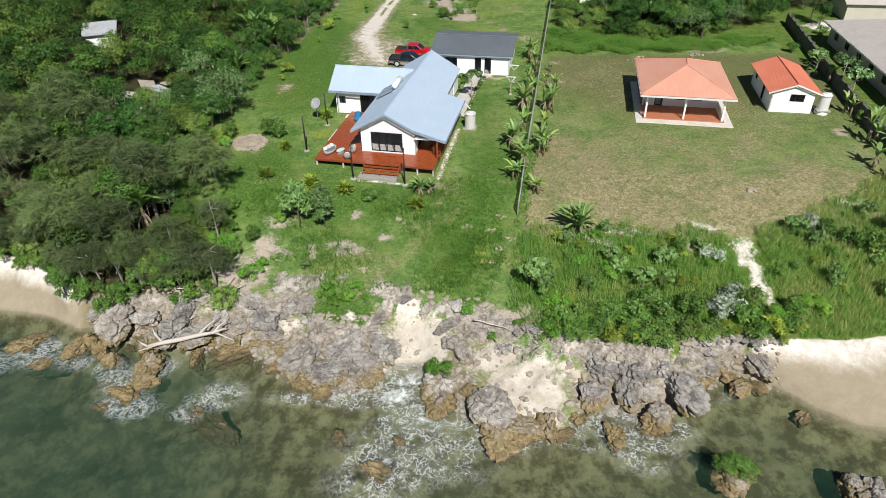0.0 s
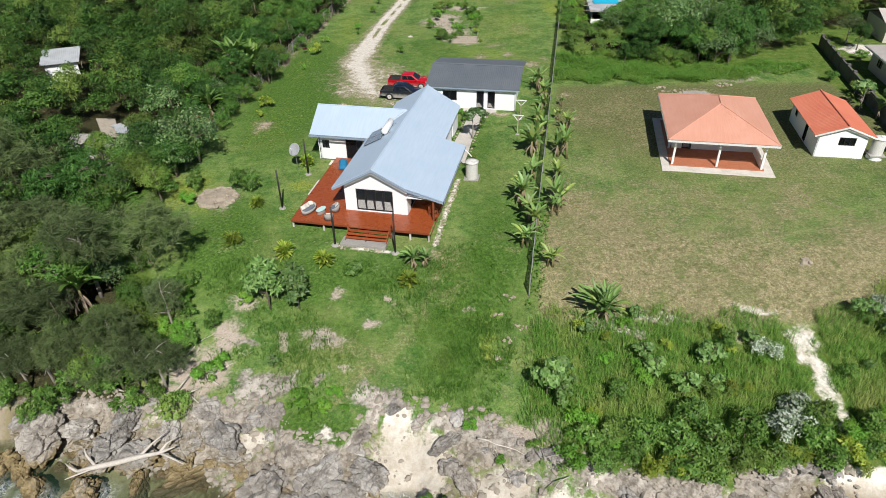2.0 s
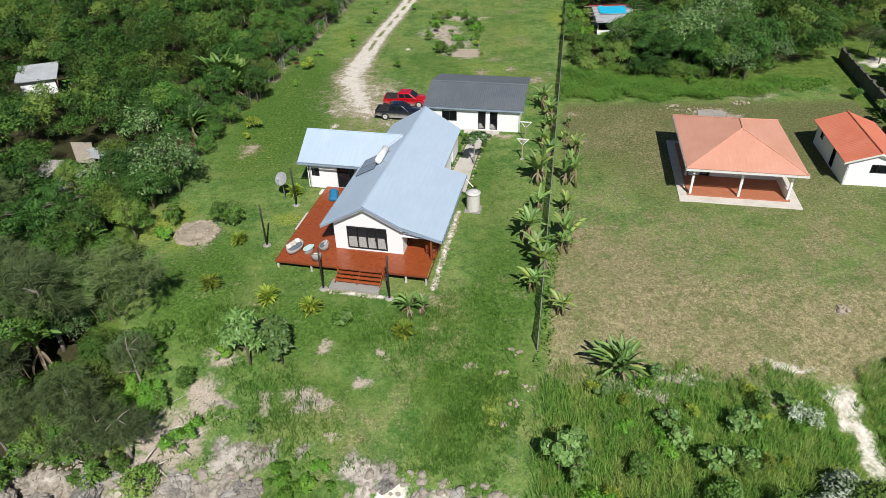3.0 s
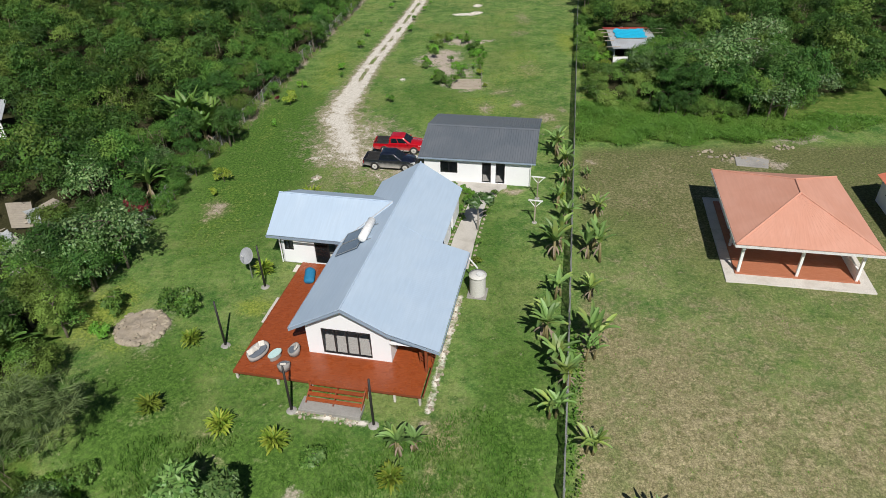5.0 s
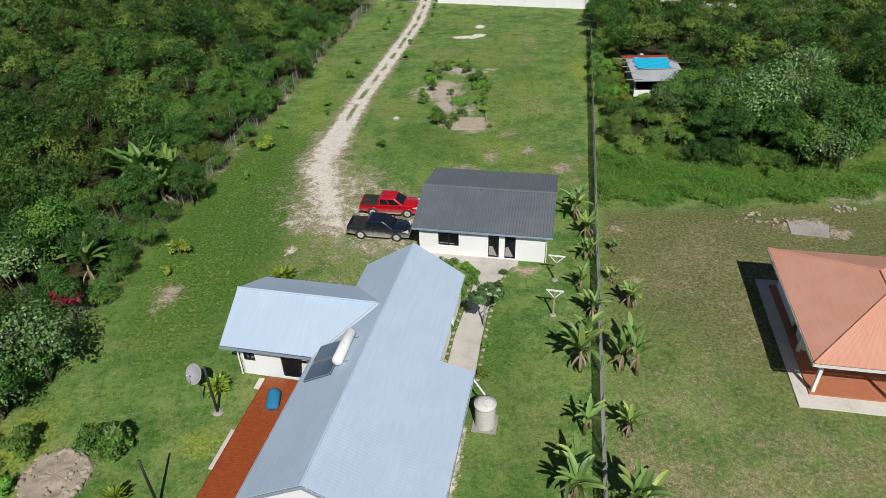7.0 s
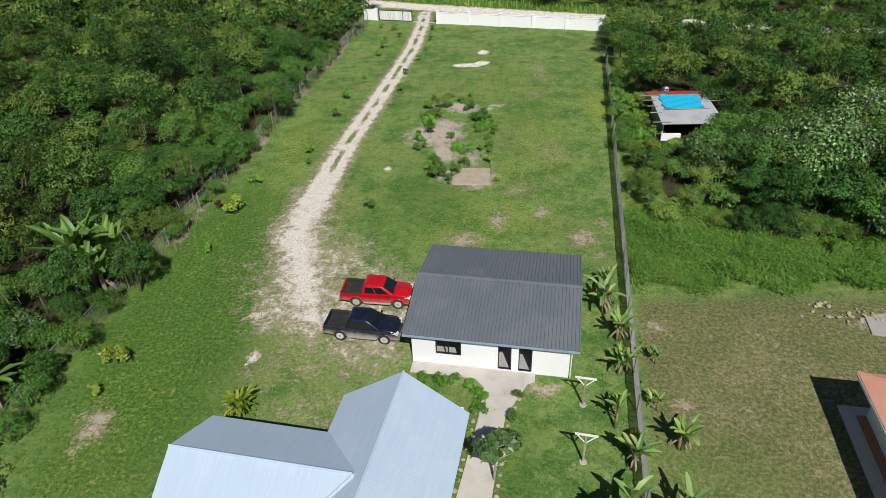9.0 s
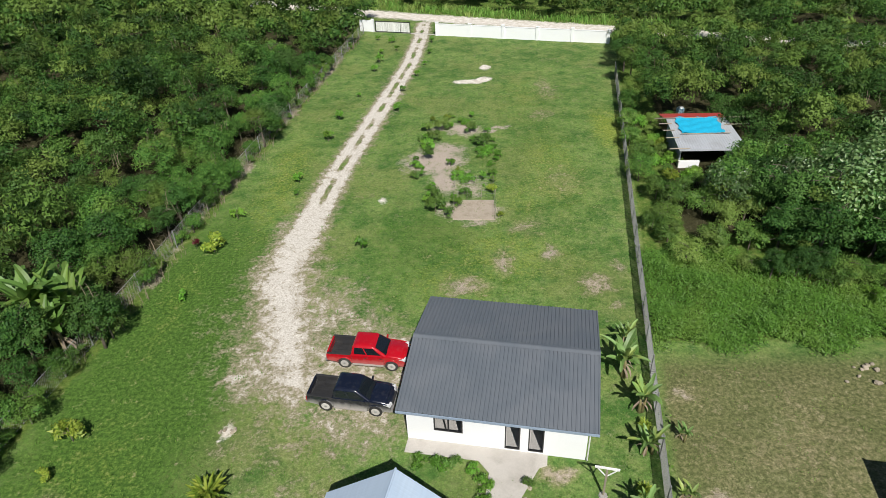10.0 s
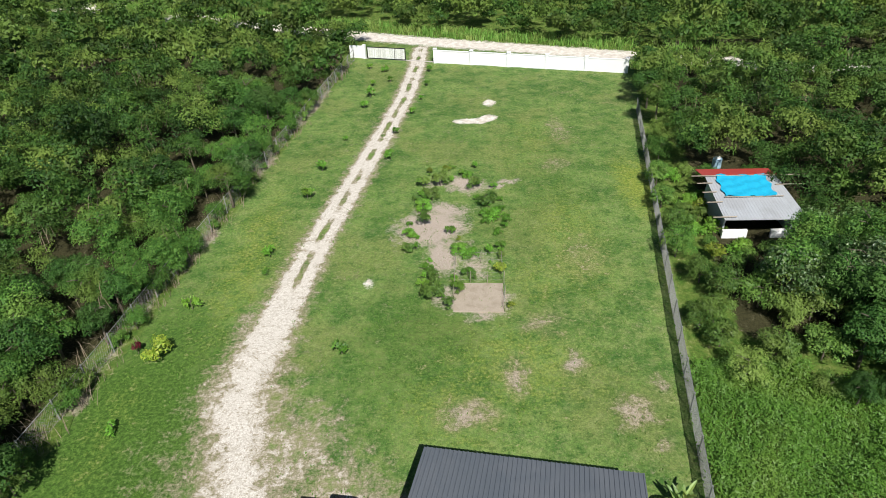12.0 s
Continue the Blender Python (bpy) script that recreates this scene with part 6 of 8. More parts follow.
tagged(bb, "turquoise fabric bean bag lounger on the deck", "bean bag")
stool = thing("timber_armchair", HOUSE @ pose(12.0, 2.75, 0.605, 0, 0, 60), "dark red-brown timber armchair on the verandah", "chair")
part("seat", G().box(-0.3, -0.28, 0.34, 0.3, 0.28, 0.40), "deck_dark", stool)
part("backrest", G().box(-0.3, 0.24, 0.40, 0.3, 0.30, 0.95), "deck_dark", stool)
for sx in (-0.27, 0.27):
    part("armrest", G().box(sx - 0.04, -0.28, 0.60, sx + 0.04, 0.28, 0.64), "deck_dark", stool)
    for sy in (-0.24, 0.24):
        part("leg", G().box(sx - 0.03, sy - 0.03, 0, sx + 0.03, sy + 0.03, 0.60), "deck_dark", stool)

# stone ring with a mound of earth
ring = thing("fire_pit", pose(-22.6, 64.3, hz(-22.6, 64.3)), "round raised bed of dry earth ringed with rough stones", "fire pit")
mg = G()
mg.lathe([(1.95, -0.1), (1.85, 0.12), (1.65, 0.22), (1.45, 0.16), (1.0, 0.12), (0.8, 0.22), (0.6, 0.30), (0.3, 0.24), (0.0, 0.28)], 40)
rg = random.Random(8)
mg.v = [(x * (1 + 0.05 * math.sin(5 * math.atan2(y, x))), y, z + 0.09 * rg.uniform(-1, 1)) for x, y, z in mg.v]
part("earth", mg, "earth", ring, "dry pale earth", True)
stone_me = []
for s in range(4):
    bm = bmesh.new()
    bmesh.ops.create_icosphere(bm, subdivisions=2, radius=1.0)
    for v in bm.verts:
        v.co *= 1 + 0.35 * noise.noise(v.co * 1.4 + Vector((s * 9, 0, 0)))
        v.co.z *= 0.65
    me = bpy.data.meshes.new("stone")
    bm.to_mesh(me)
    bm.free()
    me.materials.append(M["stone"])
    stone_me.append(me)


def stone(parent, x, y, z, s, name="stone"):
    ob = part(name, rg.choice(stone_me), "stone", parent, at=pose(x, y, z, rg.uniform(-20, 20), rg.uniform(-20, 20), rg.uniform(0, 360)) @ Matrix.Diagonal((s * rg.uniform(0.8, 1.3), s, s, 1)))
    return ob


for i in range(44):
    a = 2 * math.pi * i / 44 + rg.uniform(-0.05, 0.05)
    r = 1.72 + rg.uniform(-0.16, 0.2)
    stone(ring, r * math.cos(a), r * math.sin(a), 0.14, rg.uniform(0.09, 0.22))
for i in range(22):
    a, q = rg.uniform(0, 6.28), 1.4 * math.sqrt(rg.random())
    stone(ring, q * math.cos(a), q * math.sin(a), 0.2, rg.uniform(0.05, 0.14))


# ---- pickups ----
def pickup(at, paint, label):
    t = thing("pickup_truck", at, label, "pickup truck", "parked pickups")
    wr, zr, rear, front = 0.41, 0.41, -1.47, 1.63
    low, W = 0.42, 0.90

    def arch(cx):
        return [(cx - 0.50 * math.cos(math.pi * i / 10), low + 0.47 * math.sin(math.pi * i / 10)) for i in range(11)]

    outline = [(-2.62, low + 0.1), (-2.62, 1.10), (-1.0, 1.12), (1.20, 1.14), (2.02, 1.07), (2.42, 0.95), (2.56, 0.72), (2.54, low)] + arch(front)[::-1] + arch(rear)[::-1]
    for s in (-1, 1):
        part("flank", G().hull([(x, s * W, z) for x, z in outline], [(x, s * (W - 0.10), z) for x, z in outline]), paint, t, bevel=0.025)
        for cx in (rear, front):
            lip = [(cx - 0.47 * math.cos(math.pi * i / 12), s * (W + 0.005), low + 0.45 * math.sin(math.pi * i / 12)) for i in range(13)]
            part("wheel_arch", G().tube(lip, [0.045] * 13, 8), paint, t, smooth=True)
    w = W - 0.10
    # bonnet: rounded sections from the windscreen to the nose
    nose = G()
    rows = [(1.12, 1.16, 0.87), (1.5, 1.155, 0.87), (1.9, 1.12, 0.86), (2.22, 1.06, 0.84), (2.44, 0.97, 0.80), (2.57, 0.80, 0.74), (2.60, 0.58, 0.72)]
    for x, z, hw in rows:
        nose.v += [(x, y * hw, 0.5 if abs(y) > 1 else z - d) for y, d in ((-1.001, 0), (-1, 0.16), (-0.95, 0.055), (-0.78, 0.0), (-0.55, 0.0), (-0.48, -0.025), (0, -0.035), (0.48, -0.025), (0.55, 0.0), (0.78, 0.0), (0.95, 0.055), (1, 0.16), (1.001, 0))]
    n = 13
    nose.f += [(r * n + i, r * n + i + 1, (r + 1) * n + i + 1, (r + 1) * n + i) for r in range(len(rows) - 1) for i in range(n - 1)]
    nose.f += [tuple(range(n)), tuple(range(len(nose.v) - n, len(nose.v)))]
    part("bonnet", nose, paint, t, smooth=True)
    part("chassis", G().box(-2.55, -w, 0.40, 1.16, w, 0.62), "black_plastic", t)
    part("cab", G().box(-1.02, -w, 0.60, 1.16, w, 1.12), paint, t)
    # cabin: rounded rings drawn in towards the roof
    cabin = G()
    rings = [(1.08, -1.03, 1.40, 0.875), (1.14, -1.02, 1.32, 0.86), (1.45, -0.96, 0.907, 0.795), (1.68, -0.90, 0.60, 0.745), (1.76, -0.82, 0.47, 0.69), (1.80, -0.62, 0.25, 0.55), (1.81, -0.3, 0.0, 0.3)]
    for z, x0, x1, hw in rings:
        for cx, cy, a0 in ((x1 - 0.14, hw - 0.14, 0), (x0 + 0.10, hw - 0.14, 90), (x0 + 0.10, 0.14 - hw, 180), (x1 - 0.14, 0.14 - hw, 270)):
            for k in range(5):
                a = radians(a0 + 22.5 * k)
                cabin.v.append((cx + (0.14 if a0 in (0, 270) else 0.10) * math.cos(a), cy + 0.14 * math.sin(a), z))
    n = 20
    cabin.f += [(r * n + i, r * n + (i + 1) % n, (r + 1) * n + (i + 1) % n, (r + 1) * n + i) for r in range(len(rings) - 1) for i in range(n)]
    cabin.f += [tuple(range(n - 1, -1, -1)), tuple(range(len(cabin.v) - n, len(cabin.v)))]
    part("cabin", cabin, paint, t, smooth=True)
    base = [(-1.02, -0.86, 1.14), (1.32, -0.86, 1.14), (1.32, 0.86, 1.14), (-1.02, 0.86, 1.14)]
    top = [(-0.90, -0.745, 1.68), (0.60, -0.745, 1.68), (0.60, 0.745, 1.68), (-0.90, 0.745, 1.68)]

    def on_face(a, b, c, d, s0, s1, r0, r1, push):
        a, b, c, d = map(Vector, (a, b, c, d))
        def at_(s, r):
            return a.lerp(b, s).lerp(d.lerp(c, s), r)
        nrm = (b - a).cross(d - a).normalized()
        q = [at_(s0, r0), at_(s1, r0), at_(s1, r1), at_(s0, r1)]
        mid = sum(q, Vector()) / 4
        nrm = nrm if nrm.dot(mid - Vector((0.2, 0, 1.3))) > 0 else -nrm
        return G().hull([p + nrm * 0.002 for p in q], [p + nrm * push for p in q])

    part("windscreen", on_face(base[1], base[2], top[2], top[1], 0.07, 0.93, 0.05, 1.0, 0.014), "car_glass", t, "dark windscreen")
    part("rear_window", on_face(base[3], base[0], top[0], top[3], 0.10, 0.90, 0.25, 0.85, 0.012), "car_glass", t)
    for i, j in ((0, 1), (3, 2)):
        for s0, s1 in ((0.10, 0.44), (0.48, 0.88)):
            part("side_window", on_face(base[i], base[j], top[j], top[i], s0, s1, 0.10, 0.94, 0.012), "car_glass", t)
    # load bed
    part("bed_liner", G().box(-2.50, -w + 0.02, 0.62, -1.08, w - 0.02, 0.66), "black_plastic", t, "ribbed black bed liner")
    for s in (-1, 1):
        part("bed_side", G().box(-2.55, s * w - 0.03, 0.62, -1.05, s * w + 0.03, 1.12), "black_plastic", t)
        part("bed_rail", G().box(-2.60, s * (W - 0.05) - 0.07, 1.10, -1.04, s * (W - 0.05) + 0.07, 1.145), "black_plastic", t, bevel=0.015)
        part("sill", G().box(-0.95, s * (W + 0.02) - 0.05, 0.34, 1.10, s * (W + 0.02) + 0.05, 0.42), "dust", t, "dusty grey side step")
        part("mirror", G().box(0.98, s * (W + 0.10) - 0.10, 1.14, 1.09, s * (W + 0.10) + 0.10, 1.32), paint, t, bevel=0.02)
        part("headlamp", G().hull([(2.36, s * 0.50, 0.78), (2.60, s * 0.50, 0.76), (2.52, s * 0.88, 0.78), (2.20, s * 0.88, 0.82)], [(2.30, s * 0.50, 0.97), (2.53, s * 0.50, 0.93), (2.46, s * 0.91, 0.95), (2.12, s * 0.91, 1.02)]), "lamp_glass", t, "clear headlamp")
        part("tail_lamp", G().box(-2.65, s * (W - 0.06) - 0.06, 0.66, -2.60, s * (W - 0.06) + 0.06, 1.0), "tail_lamp", t)
        part("arch_lining", G().box(rear - 0.46, s * (W - 0.28) - 0.15, 0.42, rear + 0.46, s * (W - 0.28) + 0.15, 0.86), "black_plastic", t)
        for hx in (-0.16, 0.84):
            part("door_handle", G().box(hx, s * (W + 0.012) - 0.012, 0.92, hx + 0.18, s * (W + 0.012) + 0.012, 0.96), "black_plastic", t)
        for dx in (-0.98, 0.10, 1.12):
            part("door_seam", G().box(dx, s * (W + 0.001) - 0.004, 0.50, dx + 0.012, s * (W + 0.001) + 0.004, 1.04), "black_plastic", t)
    for i in range(7):
        part("liner_rib", G().box(-2.45, -0.62 + 0.2 * i, 0.66, -1.12, -0.56 + 0.2 * i, 0.68), "black_plastic", t)
    part("tailgate", G().box(-2.64, -w, 0.62, -2.54, w, 1.12), paint, t, bevel=0.02)
    part("headboard", G().box(-1.10, -w, 0.62, -1.04, w, 1.13), "black_plastic", t)
    part("grille", G().box(2.46, -0.48, 0.66, 2.625, 0.48, 0.86), "black_plastic", t)
    part("front_bumper", G().box(2.36, -0.86, 0.40, 2.68, 0.86, 0.64), paint, t, bevel=0.05)
    part("rear_bumper", G().box(-2.78, -0.84, 0.42, -2.62, 0.84, 0.58), "steel", t, bevel=0.02)
    for wx in (rear, front):
        for s in (-1, 1):
            wheel = part("wheel", G().tube([(0, -0.12, 0), (0, -0.10, 0), (0, 0.10, 0), (0, 0.12, 0)], [0.34, wr, wr, 0.34], 24), "tyre", t, at=pose(wx, s * (W - 0.06), zr))
            part("rim", G().tube([(0, s * 0.10, 0), (0, s * 0.127, 0)], [0.30, 0.25], 18), "rim", wheel)
            part("hub", G().tube([(0, s * 0.127, 0), (0, s * 0.14, 0)], [0.08, 0.06], 12), "steel", wheel)
    return t


def axle_pose(rear, front, side=0.80):
    a, b = Vector((*rear, 0)), Vector((*front, 0))
    d = (b - a).normalized()
    n = Vector((-d.y, d.x, 0))
    o = a + d * 1.47 + n * side
    return pose(o.x, o.y, 0.0, 0, 0, math.degrees(math.atan2(d.y, d.x)))


pickup(axle_pose((-7.82, 91.67), (-4.73, 91.29)), "red_paint", "glossy red double-cab pickup parked on the gravel")
pickup(axle_pose((-8.45, 88.01), (-5.30, 87.50)), "navy_paint", "dusty blue-black double-cab pickup parked on the gravel")

# ---- street wall and gate ----
GA, GB = Vector((-3.81, 165.4, 0)), Vector((22.1, 158.8, 0))
gdir = (GB - GA).normalized()
gturn = math.degrees(math.atan2(gdir.y, gdir.x))
sw = thing("street_wall", pose(*GA, 0, 0, gturn), "white rendered street wall with capped pillars", "wall", kind="structure")
glen = (GB - GA).length
part("panel", G().box(0, -0.1, -0.2, glen, 0.1, 1.75), "white", sw)
part("coping", G().box(-0.02, -0.14, 1.75, glen + 0.02, 0.14, 1.82), "white", sw)
for i in range(6):
    x = i * (glen - 0.4) / 5
    pil = part("pillar", G().box(x, -0.22, -0.2, x + 0.42, 0.22, 1.98), "white", sw)
    part("cap", G().box(x - 0.06, -0.28, 1.98, x + 0.48, 0.28, 2.06), "white", pil)
gp = thing("gate_wall", pose(-16.2, 168.9, 0, 0, 0, gturn), "short white wall and pillar beside the gate", "wall", kind="structure")
part("panel", G().box(0, -0.1, -0.2, 2.3, 0.1, 1.8), "white", gp)
part("pillar", G().box(2.0, -0.22, -0.2, 2.45, 0.22, 2.0), "white", gp)
part("sill", G().box(2.5, -0.15, -0.1, 12.7, 0.15, 0.05), "concrete", gp)
gate = thing("sliding_gate", pose(-13.6, 168.05, 0.05, 0, 0, gturn), "white sliding gate with black steel frame, slid open", "gate")
gw = 5.9
part("gate_frame", G().box(0, -0.04, 0.05, gw, 0.04, 0.15).box(0, -0.04, 1.65, gw, 0.04, 1.75).box(0, -0.04, 0.15, 0.1, 0.04, 1.65).box(gw - 0.1, -0.04, 0.15, gw, 0.04, 1.65).box(4.2, -0.04, 0.15, 4.27, 0.04, 1.65), "dark_frame", gate)
slat = G().box(-0.055, -0.02, 0.15, 0.055, 0.02, 1.65).mesh("slat")
for i in range(42):
    part("slat", slat, "white_trim", gate, at=pose(0.2 + i * (gw - 0.4) / 41, 0, 0))
part("wheel", G().tube([(0.6, -0.03, 0.04), (0.6, 0.03, 0.04)], [0.06, 0.06], 10), "steel", gate)
part("wheel", G().tube([(5.2, -0.03, 0.04), (5.2, 0.03, 0.04)], [0.06, 0.06], 10), "steel", gate)


# ---- fences ----
def mesh_panel(w, h, gap, r):
    """Chain-link: crossing wires between two posts, with a top and a bottom wire."""
    g = G()
    n = int((w + h) / gap)
    for i in range(n + 1):
        c = i * gap
        for flip in (0, 1):
            x0, z0 = (c, 0.05) if c <= w else (w, c - w + 0.05)
            x1, z1 = (0, c + 0.05) if c <= h - 0.05 else (c - h + 0.05, h)
            if flip:
                x0, x1 = w - x0, w - x1
            g.tube([(x0, 0, z0), (x1, 0, z1)], [r, r], 3, False)
    g.tube([(0, 0, h), (w, 0, h)], [0.022, 0.022], 6, False)
    g.tube([(0, 0, 0.06), (w, 0, 0.06)], [0.01, 0.01], 4, False)
    return g


def fence(name, line, label, h, gap, r, mat):
    f = thing(name, pose(0, 0, 0), label, "fence", kind="structure")
    pm = G().tube([(0, 0, -0.2), (0, 0, h + 0.12)], [0.05, 0.05], 8).mesh("post")
    meshes = {}
    for a, b in zip(line, line[1:]):
        a, b = Vector(a), Vector(b)
        k = max(1, round((b - a).length / 3.0))
        w = round((b - a).length / k, 3)
        if w not in meshes:
            meshes[w] = mesh_panel(w, h, gap, r).mesh("chain_link")
        ang = math.degrees(math.atan2(b.y - a.y, b.x - a.x))
        for i in range(k):
            p = a.lerp(b, i / k)
            part("post", pm, mat, f, at=pose(p.x, p.y, hz(p.x, p.y)))
            part("chain_link", meshes[w], mat, f, at=pose(p.x, p.y, hz(p.x, p.y), 0, 0, ang))
    return f


fence("boundary_fence", [(fence_right(y), y) for y in (50.5, 75, 100, 120, 146)], "weathered grey chain-link boundary fence", 1.55, 0.16, 0.011, "chain")
fence("side_fence", [(-15.5, 167.5), (-19.8, 137), (-23.0, 115), (-24.8, 100), (-27.0, 85), (-27.6, 70)], "grey chain-link fence under the trees", 1.6, 0.26, 0.005, "chain")
bw = thing("boundary_wall", pose(0, 0, 0), "dark mossy block wall along the neighbour's garden", "wall", kind="structure")
for a, b in zip([(51.6, 106), (48.9, 91.5), (45.6, 72.5), (43.8, 60)], [(48.9, 91.5), (45.6, 72.5), (43.8, 60), (42.5, 50)]):
    a, b = Vector((*a, -0.3)), Vector((*b, -0.3))
    part("panel", board(a, b, 1.9, 0.2), "dark_wall", bw)
    for i in range(6):
        p = a.lerp(b, i / 6)
        part("pier", G().box(p.x - 0.2, p.y - 0.2, -0.3, p.x + 0.2, p.y + 0.2, 1.75), "dark_wall", bw)

# ---- garden beds, rubble, driftwood ----
bed = thing("garden_bed", pose(1.0, 111.3, 0, 0, 0, -2), "bare raked garden bed with stake and net edging", "garden bed")
part("earth", G().box(-1.85, -1.75, -0.05, 1.8, 1.7, 0.05), "earth", bed, "pale raked earth", bevel=0.03)
for i, (x, y) in enumerate([(-1.9, 1.7), (-0.7, 1.75), (0.6, 1.75), (1.85, 1.7), (1.9, 0.0), (1.85, -1.7), (-1.9, 0), (-1.9, 4.2), (1.7, 4.4), (0.1, 4.5)]):
    part("stake", G().tube([(x, y, -0.1), (x + 0.05, y, 1.15)], [0.022, 0.018], 5), "post", bed)
for a, b in (((-1.9, 1.7), (1.85, 1.7)), ((1.85, 1.7), (1.85, -1.7)), ((-1.9, 1.7), (-1.9, 4.2)), ((-1.9, 4.2), (1.7, 4.4)), ((1.7, 4.4), (1.85, 1.7))):
    for z in (0.35, 0.7, 1.05):
        part("line", G().tube([(*a, z), (*b, z)], [0.006, 0.006], 3), "chain", bed)


def heap(name, x, y, r, n, label, mat="rubble", lo=0.07, hi=0.2):
    h = thing(name, pose(x, y, hz(x, y)), label, "rubble")
    for _ in range(n):
        a, q = rg.uniform(0, 6.28), r * math.sqrt(rg.random())
        ob = stone(h, q * math.cos(a), q * math.sin(a) * 0.6, 0.05 + 0.12 * rg.random() * (1 - q / r), rg.uniform(lo, hi), "stone")
    return h


heap("rubble_heap", 33.2, 91.6, 1.0, 22, "heap of pale broken rubble on the grass")
heap("rubble_heap", 25.5, 90.0, 2.2, 18, "scattered pale rubble at the lawn's edge")
for x, y in ((3.1, 48.7), (3.5, 46.6), (2.6, 45.0), (3.6, 50.4)):
    heap("rubble_heap", x, y, 0.55, 7, "pale stones beside the slope path", lo=0.06, hi=0.16)
heap("rubble_heap", 14.6, 48.3, 1.6, 14, "pale stones at the edge of the rough grass", lo=0.08, hi=0.2)
heap("rubble_heap", 11.4, 47.3, 1.3, 16, "pale stones at the edge of the rough grass", lo=0.06, hi=0.18)
heap("rubble_heap", 12.9, 46.6, 0.9, 12, "pale stones at the edge of the rough grass", lo=0.06, hi=0.16)
heap("rubble_heap", 4.4, 47.6, 0.6, 10, "pale stones on the grass by the fence", lo=0.05, hi=0.14)
heap("rubble_heap", -14.1, 86.4, 0.5, 9, "small heap of pale stones on the grass", lo=0.06, hi=0.15)
for v in range(16):
    p = HOUSE @ Vector((12.85, -0.3 + 0.68 * v, 0))
    heap("rubble_heap", p.x, p.y, 0.34, 4, "pale rubble stones along the edge of the deck", lo=0.04, hi=0.11)
for u in (5.0, 5.9, 6.8, 7.7, 8.6):
    p = HOUSE @ Vector((u, -2.1, 0))
    heap("rubble_heap", p.x, p.y, 0.5, 6, "pale rubble stones at the foot of the steps", lo=0.05, hi=0.12)
old = part("slab_ruin", G().prism([(-1.6, -1.0), (1.3, -1.2), (1.7, 0.6), (0.2, 1.1), (-1.5, 0.8)], -0.05, 0.10), "grey_concrete", None, bevel=0.03)
old.matrix_world = pose(28.9, 88.5, 0, 0, 0, -10)
tagged(old, "broken grey concrete slab behind the pavilion", "slab")
heap("rubble_heap", 28.0, 89.4, 2.2, 34, "thin scatter of grey rubble round a broken slab", lo=0.04, hi=0.13)
heap("rubble_heap", 30.6, 88.0, 1.3, 20, "thin scatter of grey rubble beside a broken slab", lo=0.04, hi=0.12)


def branch(g, p, d, length, r, rng, depth):
    pts, rad = [Vector(p)], [r]
    d = Vector(d).normalized()
    for i in range(5):
        d = (d + Vector((rng.uniform(-1, 1), rng.uniform(-1, 1), rng.uniform(-0.6, 0.6))) * 0.22).normalized()
        pts.append(pts[-1] + d * length / 5)
        rad.append(r * (1 - 0.16 * (i + 1)))
    g.tube(pts, rad, 7)
    if depth:
        for i in (2, 3, 4):
            s = Vector((rng.uniform(-1, 1), rng.uniform(-1, 1), rng.uniform(-0.2, 0.9)))
            branch(g, pts[i], d + s * 0.9, length * rng.uniform(0.35, 0.55), rad[i] * 0.6, rng, depth - 1)


def drift(x, y, z, turn, length, r, seed, label, depth=1):
    g = G()
    branch(g, (0, 0, 0), (1, 0, 0.05), length, r, random.Random(seed), depth)
    ob = part("driftwood", g, "drift", None, smooth=True)
    ob.matrix_world = pose(x, y, z, 0, 0, turn)
    return tagged(ob, label, "driftwood", "driftwood")


dl = G()
trunk = [Vector((0, 0, 0)), Vector((1.3, 0.1, 0.25)), Vector((2.7, 0.25, 0.42)), Vector((4.2, 0.5, 0.62)), Vector((5.6, 0.55, 0.85)), Vector((6.6, 0.9, 1.05))]
dl.tube(trunk, [0.13, 0.22, 0.24, 0.21, 0.15, 0.06], 9)
for start, ends in ((1, [(0.55, 0.9, 0.75), (0.35, 1.35, 1.15)]), (1, [(0.3, -0.3, 0.1), (-0.6, -0.75, 0.05)]), (4, [(6.4, 0.1, 0.75), (7.4, -0.5, 0.55)]), (4, [(6.0, 1.2, 1.15), (6.7, 1.7, 1.35)]), (3, [(4.9, 1.4, 1.0), (5.9, 2.2, 1.5)]), (0, [(-0.5, 0.25, 0.2), (-0.9, 0.6, 0.35)])):
    dl.tube([trunk[start]] + [Vector(e) for e in ends], [0.13, 0.09, 0.03], 7)
log = part("driftwood", dl, "drift", None, smooth=True)
log.matrix_world = pose(-24.6, 37.55, -4.60, 0, 2.0, 7) @ Matrix.Diagonal((0.92, 0.8, 0.8, 1))
tagged(log, "bleached forked driftwood trunk lying over the shore rocks", "driftwood", "driftwood")
drift(1.15, 39.2, hz(2.5, 39.2) + 0.15, -5, 3.2, 0.07, 4, "bleached driftwood pole at the cliff's edge", 0)
for i, (x, y) in enumerate([(4.2, 36.6), (5.6, 36.8), (7.6, 35.8), (3.0, 37.4), (11.0, 34.6), (6.6, 36.2), (14.8, 36.6), (5.0, 37.9), (2.2, 38.4)]):
    drift(x, y, hz(x, y) + 0.25, 40 * i, 2.0 + 0.3 * (i % 3), 0.045, 20 + i, "thin bleached driftwood branch on the shore", 1)
